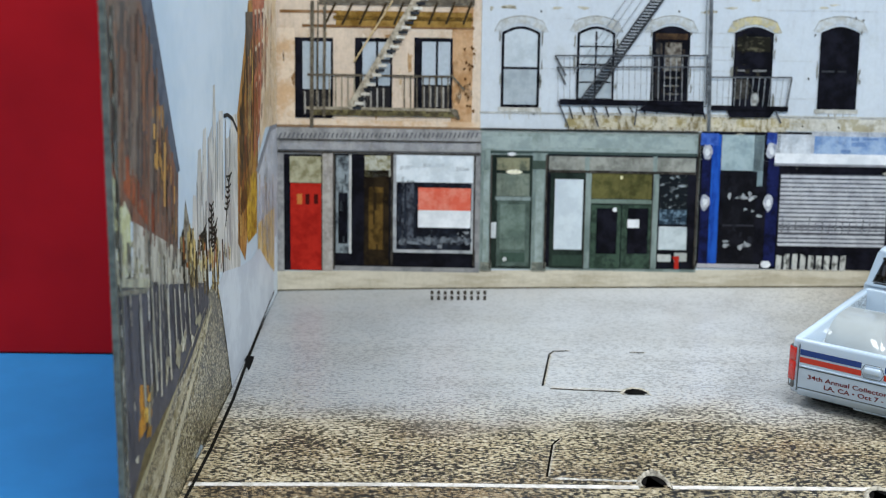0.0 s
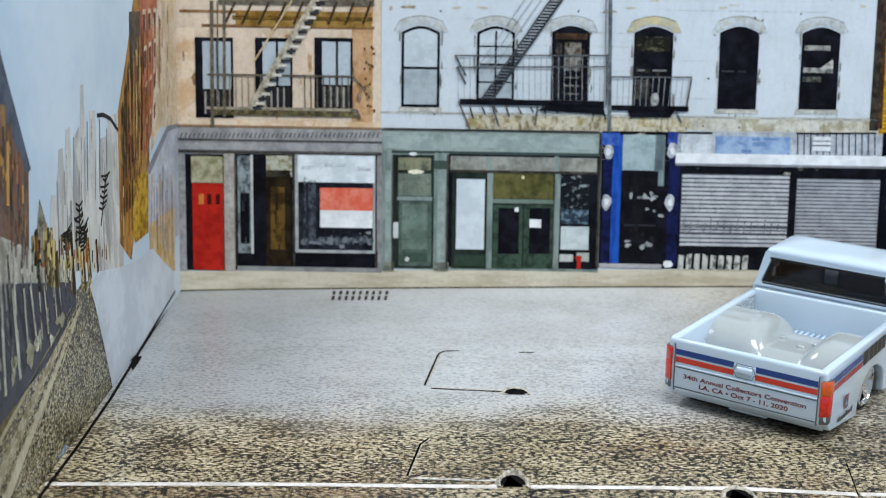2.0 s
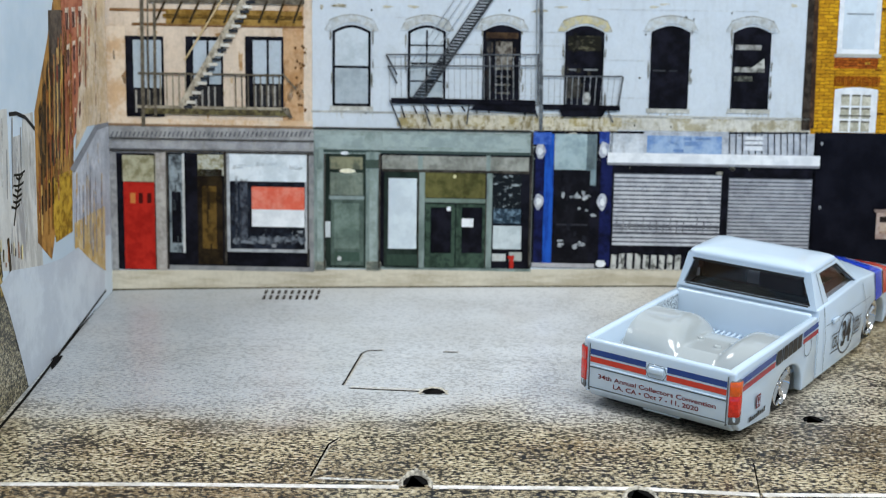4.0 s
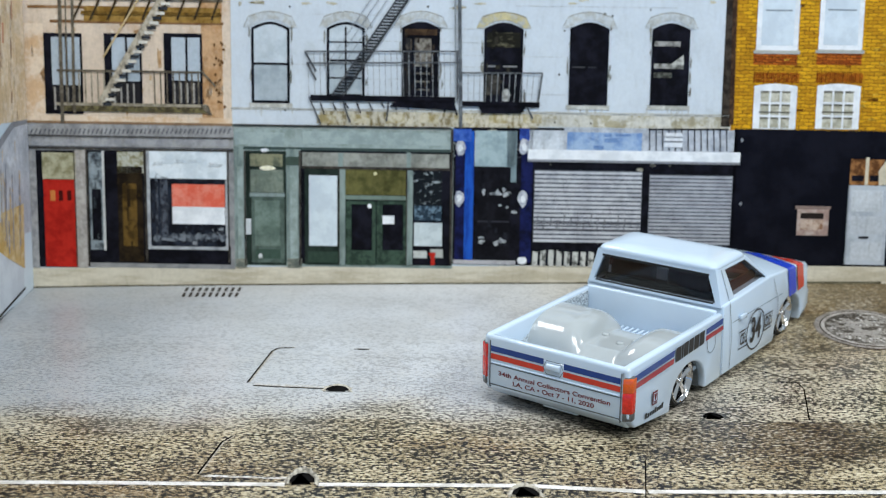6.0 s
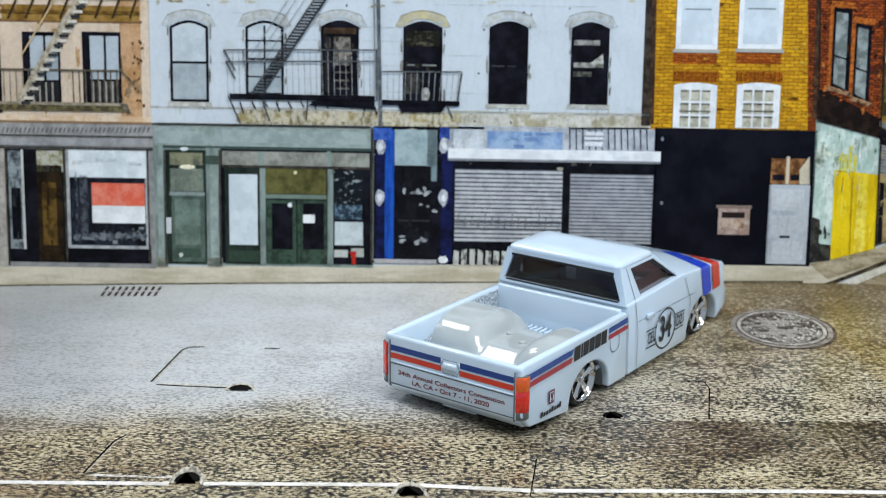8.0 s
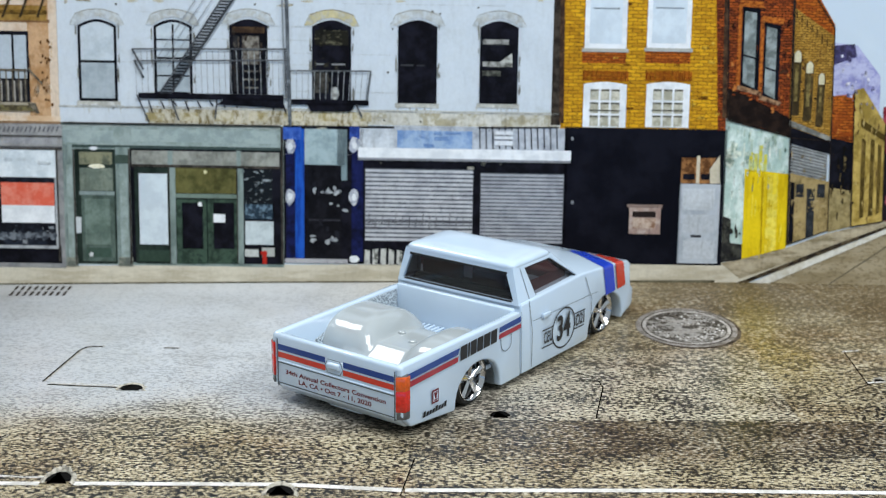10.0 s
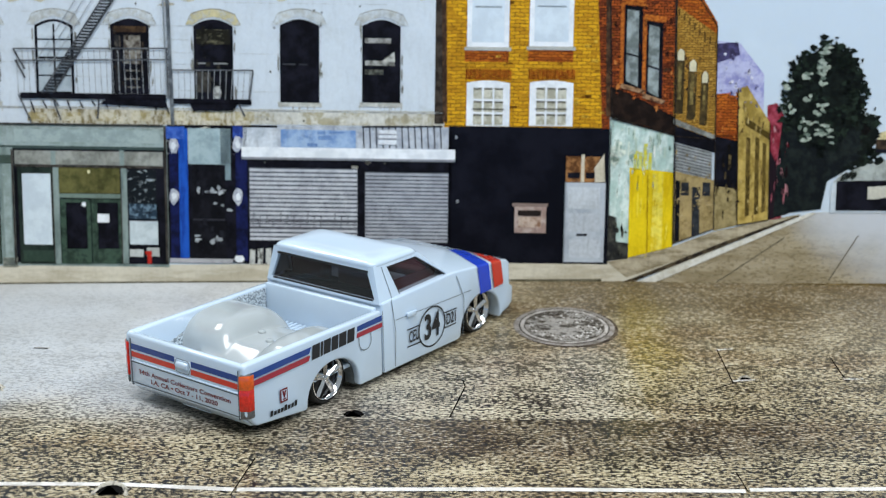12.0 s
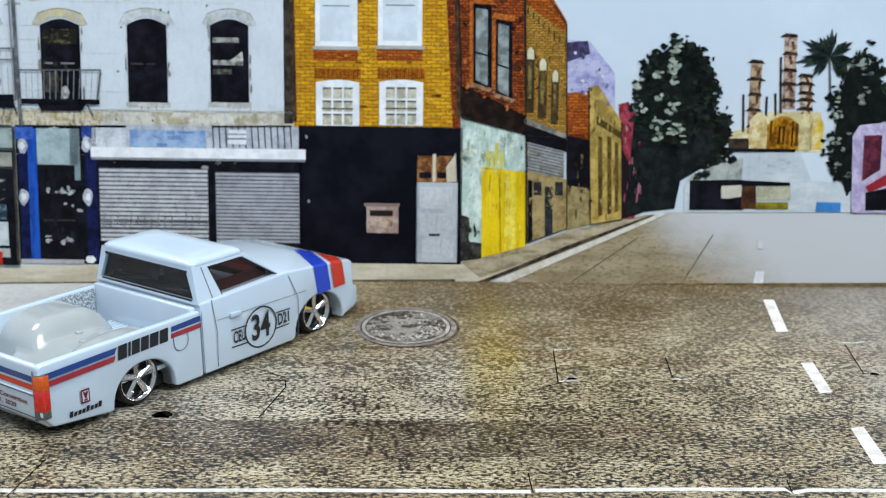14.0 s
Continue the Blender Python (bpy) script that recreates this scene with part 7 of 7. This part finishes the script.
# side stripes, with the maker's name as plain slanted bars
flank = body
decal_side("blue_stripe", [(BLUE_S, 1, [(-1.2, 10.2), (12.2, 10.5), (12.8, 11.5), (-1.2, 11.2)]), (BLUE_S, 1, [(24.3, 10.85), (31.1, 11.0), (31.1, 12.0), (24.5, 11.75)])], flank)
decal_side("red_stripe", [(DRED, 1, [(-1.2, 9.0), (12.0, 9.3), (12.4, 10.2), (-1.2, 9.9)]), (DRED, 1, [(24.1, 9.75), (31.1, 9.9), (31.1, 10.7), (24.3, 10.6)])], flank)
y0 = 12.75
for k, w_ in enumerate((2.1, 0.75, 1.9, 1.9, 2.1, 2.1)):
    decal_side("maker_bar", [(INKB, 1, [(y0, 9.25 + k * 0.05), (y0 + w_ - 0.25, 9.3 + k * 0.05), (y0 + w_ + 0.1, 11.65 + k * 0.04), (y0 + 0.35, 11.6 + k * 0.04)])], flank)
    y0 += w_ + 0.02
decal_side("square_badge", [(INKR, 1, rect(5.0, 4.3, 6.7, 6.6)), (WHITE, 2, rect(5.25, 4.6, 6.45, 6.3)), (INKR, 3, [(5.35, 6.2), (5.75, 6.2), (6.05, 5.2), (5.75, 5.0)]), (INKR, 3, [(5.95, 6.2), (6.35, 6.2), (6.0, 5.0), (5.75, 5.2)]), (INKR, 3, rect(5.45, 4.7, 6.25, 4.95))], flank)
for k in range(8):
    y0 = 2.6 + k * 0.8
    decal_side("sponsor_bar", [(INKB, 1, [(y0, 2.75), (y0 + 0.6, 2.75), (y0 + 0.75, 3.45 + 0.25 * (k in (0, 4, 7))), (y0 + 0.15, 3.45 + 0.25 * (k in (0, 4, 7)))])], flank)
ring_pts = [(26.3 + 1.6 * math.cos(radians(a)), 8.6 + 1.5 * math.sin(radians(a))) for a in range(180, 361, 20)]
ring_pts = [(24.7, 9.75)] + ring_pts + [(27.9, 9.85)]
decal_side("fuel_flap", [(GAP, 1, bar(p, q, 0.16)) for p, q in zip(ring_pts, ring_pts[1:])], flank)
# door seams, handle and number roundel
seam = [(32.6, 20.2), (34.0, 14.0), (34.7, 8.0), (34.6, 1.5)]
decal_side("door_seam", [(GAP, 1, bar(p, q, 0.15)) for p, q in zip(seam[1:], seam[2:])], flank, nose=True)
decal_side("door_seam", [(GAP, 1, bar(p, q, 0.15)) for p, q in zip([(53.6, 13.6), (55.6, 9.0), (55.6, 4.0), (55.2, 1.2)], [(55.6, 9.0), (55.6, 4.0), (55.2, 1.2)])], flank, nose=True)
decal_side("crease_line", [(GAP, 1, bar((34.8, 10.1), (58.0, 9.8), 0.1))], flank, nose=True)
decal_side("cab_seam", [(GAP, 1, bar((31.42, 1.2), (31.42, 12.6), 0.12))], flank)
bm = box(HW - 0.2, 38.0, 9.7, HW + 0.35, 40.6, 10.6, 0.2, 2)
part("door_handle", bm, WHITE, body, "", 40)
cy, cz, ry, rz = 45.5, 6.0, 4.0, 3.75
bm = bmesh.new()
turns = [k * math.tau / 40 for k in range(40)]
rim_o = [bm.verts.new((HW + 0.06, cy + (ry + 0.16) * math.cos(t), cz + (rz + 0.16) * math.sin(t))) for t in turns]
rim_i = [bm.verts.new((HW + 0.06, cy + (ry - 0.16) * math.cos(t), cz + (rz - 0.16) * math.sin(t))) for t in turns]
for k in range(40):
    bm.faces.new((rim_o[k], rim_o[(k + 1) % 40], rim_i[(k + 1) % 40], rim_i[k]))
part("roundel", bm, [INKB], body)
decal_side("roundel_bar", [(INKB, 1, bar((38.0, 7.35), (41.9, 7.3), 0.24)), (INKB, 1, bar((38.0, 4.1), (42.3, 4.0), 0.24)), (INKB, 1, bar((49.4, 7.6), (53.3, 7.5), 0.24)), (INKB, 1, bar((49.2, 4.6), (53.0, 4.6), 0.24))], body, nose=True)
lettering("34", 6.6, Matrix.Translation((0.05, cy, cz)) @ SIDE, INKB, body, "lettering", 4.7, 0.16)
lettering("CEU", 3.0, Matrix.Translation((0.05, 40.0, 5.7)) @ SIDE, INKB, body, "lettering", 3.0, 0.07)
lettering("D21", 3.0, Matrix.Translation((0.05, 51.4, 6.05)) @ SIDE, INKB, body, "lettering", 3.0, 0.07)
# broad nose stripes over wing and bonnet
for nm, m, a, b in (("blue_nose_stripe", BRIGHT, 60.6, 64.6), ("red_nose_stripe", RED_S, 65.6, 69.2)):
    def fender(q, t, h):
        """Up the wing and over its rounded edge, t from 0 to 2."""
        zt = np.interp(q, [52.6, 58, 66, 71.4, 72.6], [14.5, 14.1, 13.5, 12.7, 12.0])
        z = 8.2 + (zt - 0.55 - 8.2) * min(t, 1.0)
        x = HW * (1 - 0.035 * min(1, max(0, (z - 9) / 5.5)) - 0.07 * min(1, max(0, (q - 58) / 18)) ** 2)
        if t > 1:
            a_ = (t - 1) * math.pi / 2
            x, z = x - 0.6 + 0.6 * math.cos(a_), z + 0.57 * math.sin(a_)
        return (x + 0.04 + h, q, z + 0.03 * (t > 1))

    ts = [0, 0.2, 0.4, 0.6, 0.8, 1.0, 1.25, 1.5, 1.75, 2.0]
    lean = lambda t: -0.5 * (1 - min(t, 1.0))
    sheet(nm, [(m, 1, [(q0 - lean(t0), t0), (q1 - lean(t0), t0), (q1 - lean(t1), t1), (q0 - lean(t1), t1)]) for t0, t1 in zip(ts, ts[1:]) for q0, q1 in ((a, (a + b) / 2), ((a + b) / 2, b))], body, fender)

    def hood(p, q, h):
        f = HW * (1 - 0.035 * 0.8 - 0.07 * min(1, max(0, (q - 58) / 18)) ** 2) - 0.45
        z = np.interp(q, [52.6, 58, 66, 71.4, 72.6], [14.5, 14.1, 13.5, 12.7, 12.0])
        return (p * f, q, z + 0.03 + h)
    n = 14
    shape = []
    for k in range(n):
        p0, p1 = 0.1 + 0.9 * k / n, 0.1 + 0.9 * (k + 1) / n
        bow0, bow1 = (1 - abs(p0)) * 9.0, (1 - abs(p1)) * 9.0
        for j in range(2):
            a0, a1 = a + (b - a) * j / 2, a + (b - a) * (j + 1) / 2
            cut = lambda v: min(v, 72.5)
            if a0 + min(bow0, bow1) < 72.0:
                shape.append((m, 1, [(p0, cut(a0 + bow0)), (p1, cut(a0 + bow1)), (p1, cut(a1 + bow1) + 0.01), (p0, cut(a1 + bow0) + 0.01)]))
    sheet(nm, shape, body, hood)


# wheels
def wheel_at(x, y, r, w, s):
    prof = [(r * 0.83, 0), (r * 0.86, 0.12), (r * 0.93, 0.05), (r, 0.5), (r, w - 0.5), (r * 0.93, w), (r * 0.5, w)]
    bm = bmesh.new()
    n = 36
    rings = [[bm.verts.new((s * -t, rr * math.cos(k * math.tau / n), rr * math.sin(k * math.tau / n))) for rr, t in prof] for k in range(n)]
    for k in range(n):
        for i in range(len(prof) - 1):
            bm.faces.new((rings[k][i], rings[k][i + 1], rings[(k + 1) % n][i + 1], rings[(k + 1) % n][i]))
    bmesh.ops.recalc_face_normals(bm, faces=bm.faces[:])
    wheel = part("wheel", bm, RUBBER, truck, "black tyre", 40)
    bm = bmesh.new()
    prof = [(r * 0.84, 0.0), (r * 0.82, -0.12), (r * 0.77, 0.1), (r * 0.72, 0.9), (r * 0.68, 1.5)]
    rings = [[bm.verts.new((s * -t, rr * math.cos(k * math.tau / n), rr * math.sin(k * math.tau / n))) for rr, t in prof] for k in range(n)]
    for k in range(n):
        for i in range(len(prof) - 1):
            bm.faces.new((rings[k][i], rings[k][i + 1], rings[(k + 1) % n][i + 1], rings[(k + 1) % n][i]))
    bmesh.ops.recalc_face_normals(bm, faces=bm.faces[:])
    part("rim", bm, CHROME, wheel, "", 40).location = (0, 0, 0)
    hub = bmesh.new()
    bmesh.ops.create_cone(hub, cap_ends=True, segments=24, radius1=r * 0.70, radius2=r * 0.70, depth=0.2, matrix=Matrix.Translation((s * -1.6, 0, 0)) @ Matrix.Rotation(radians(90), 4, "Y"))
    part("hub_disc", hub, BLACK, wheel)
    for k in range(5):
        a = k * math.tau / 5 + 0.3
        sp = bmesh.new()
        v = []
        for rr, hw, t in ((r * 0.08, 0.42, 0.25), (r * 0.77, 0.66, 0.1)):
            for e, dt in ((-1, 0.35), (0, 0.0), (1, 0.35), (0, 1.1)):
                cxy, sxy = math.cos(a), math.sin(a)
                v.append(sp.verts.new((s * -(t + dt), rr * cxy - e * hw * sxy, rr * sxy + e * hw * cxy)))
        for i in range(4):
            j = (i + 1) % 4
            sp.faces.new((v[i], v[j], v[4 + j], v[4 + i]))
        sp.faces.new(v[0:4])
        sp.faces.new(v[7:3:-1])
        bmesh.ops.recalc_face_normals(sp, faces=sp.faces[:])
        part("spoke", sp, CHROME, wheel)
    cap = bmesh.new()
    bmesh.ops.create_uvsphere(cap, u_segments=14, v_segments=8, radius=0.6, matrix=Matrix.Translation((s * -0.3, 0, 0)) @ Matrix.Diagonal((0.5, 1, 1, 1)))
    part("hub_cap", cap, CHROME, wheel, "", 60)
    wheel.location = (x * MM, y * MM, r * MM)


for s in (1, -1):
    wheel_at(s * 13.4, 17.4, 4.45, 4.0, s)
    wheel_at(s * 13.1, 61.9, 4.45, 3.6, s)
truck.matrix_world = pose(TX * MM, TY * MM, 0.0, 0.7, 0, -HEAD)
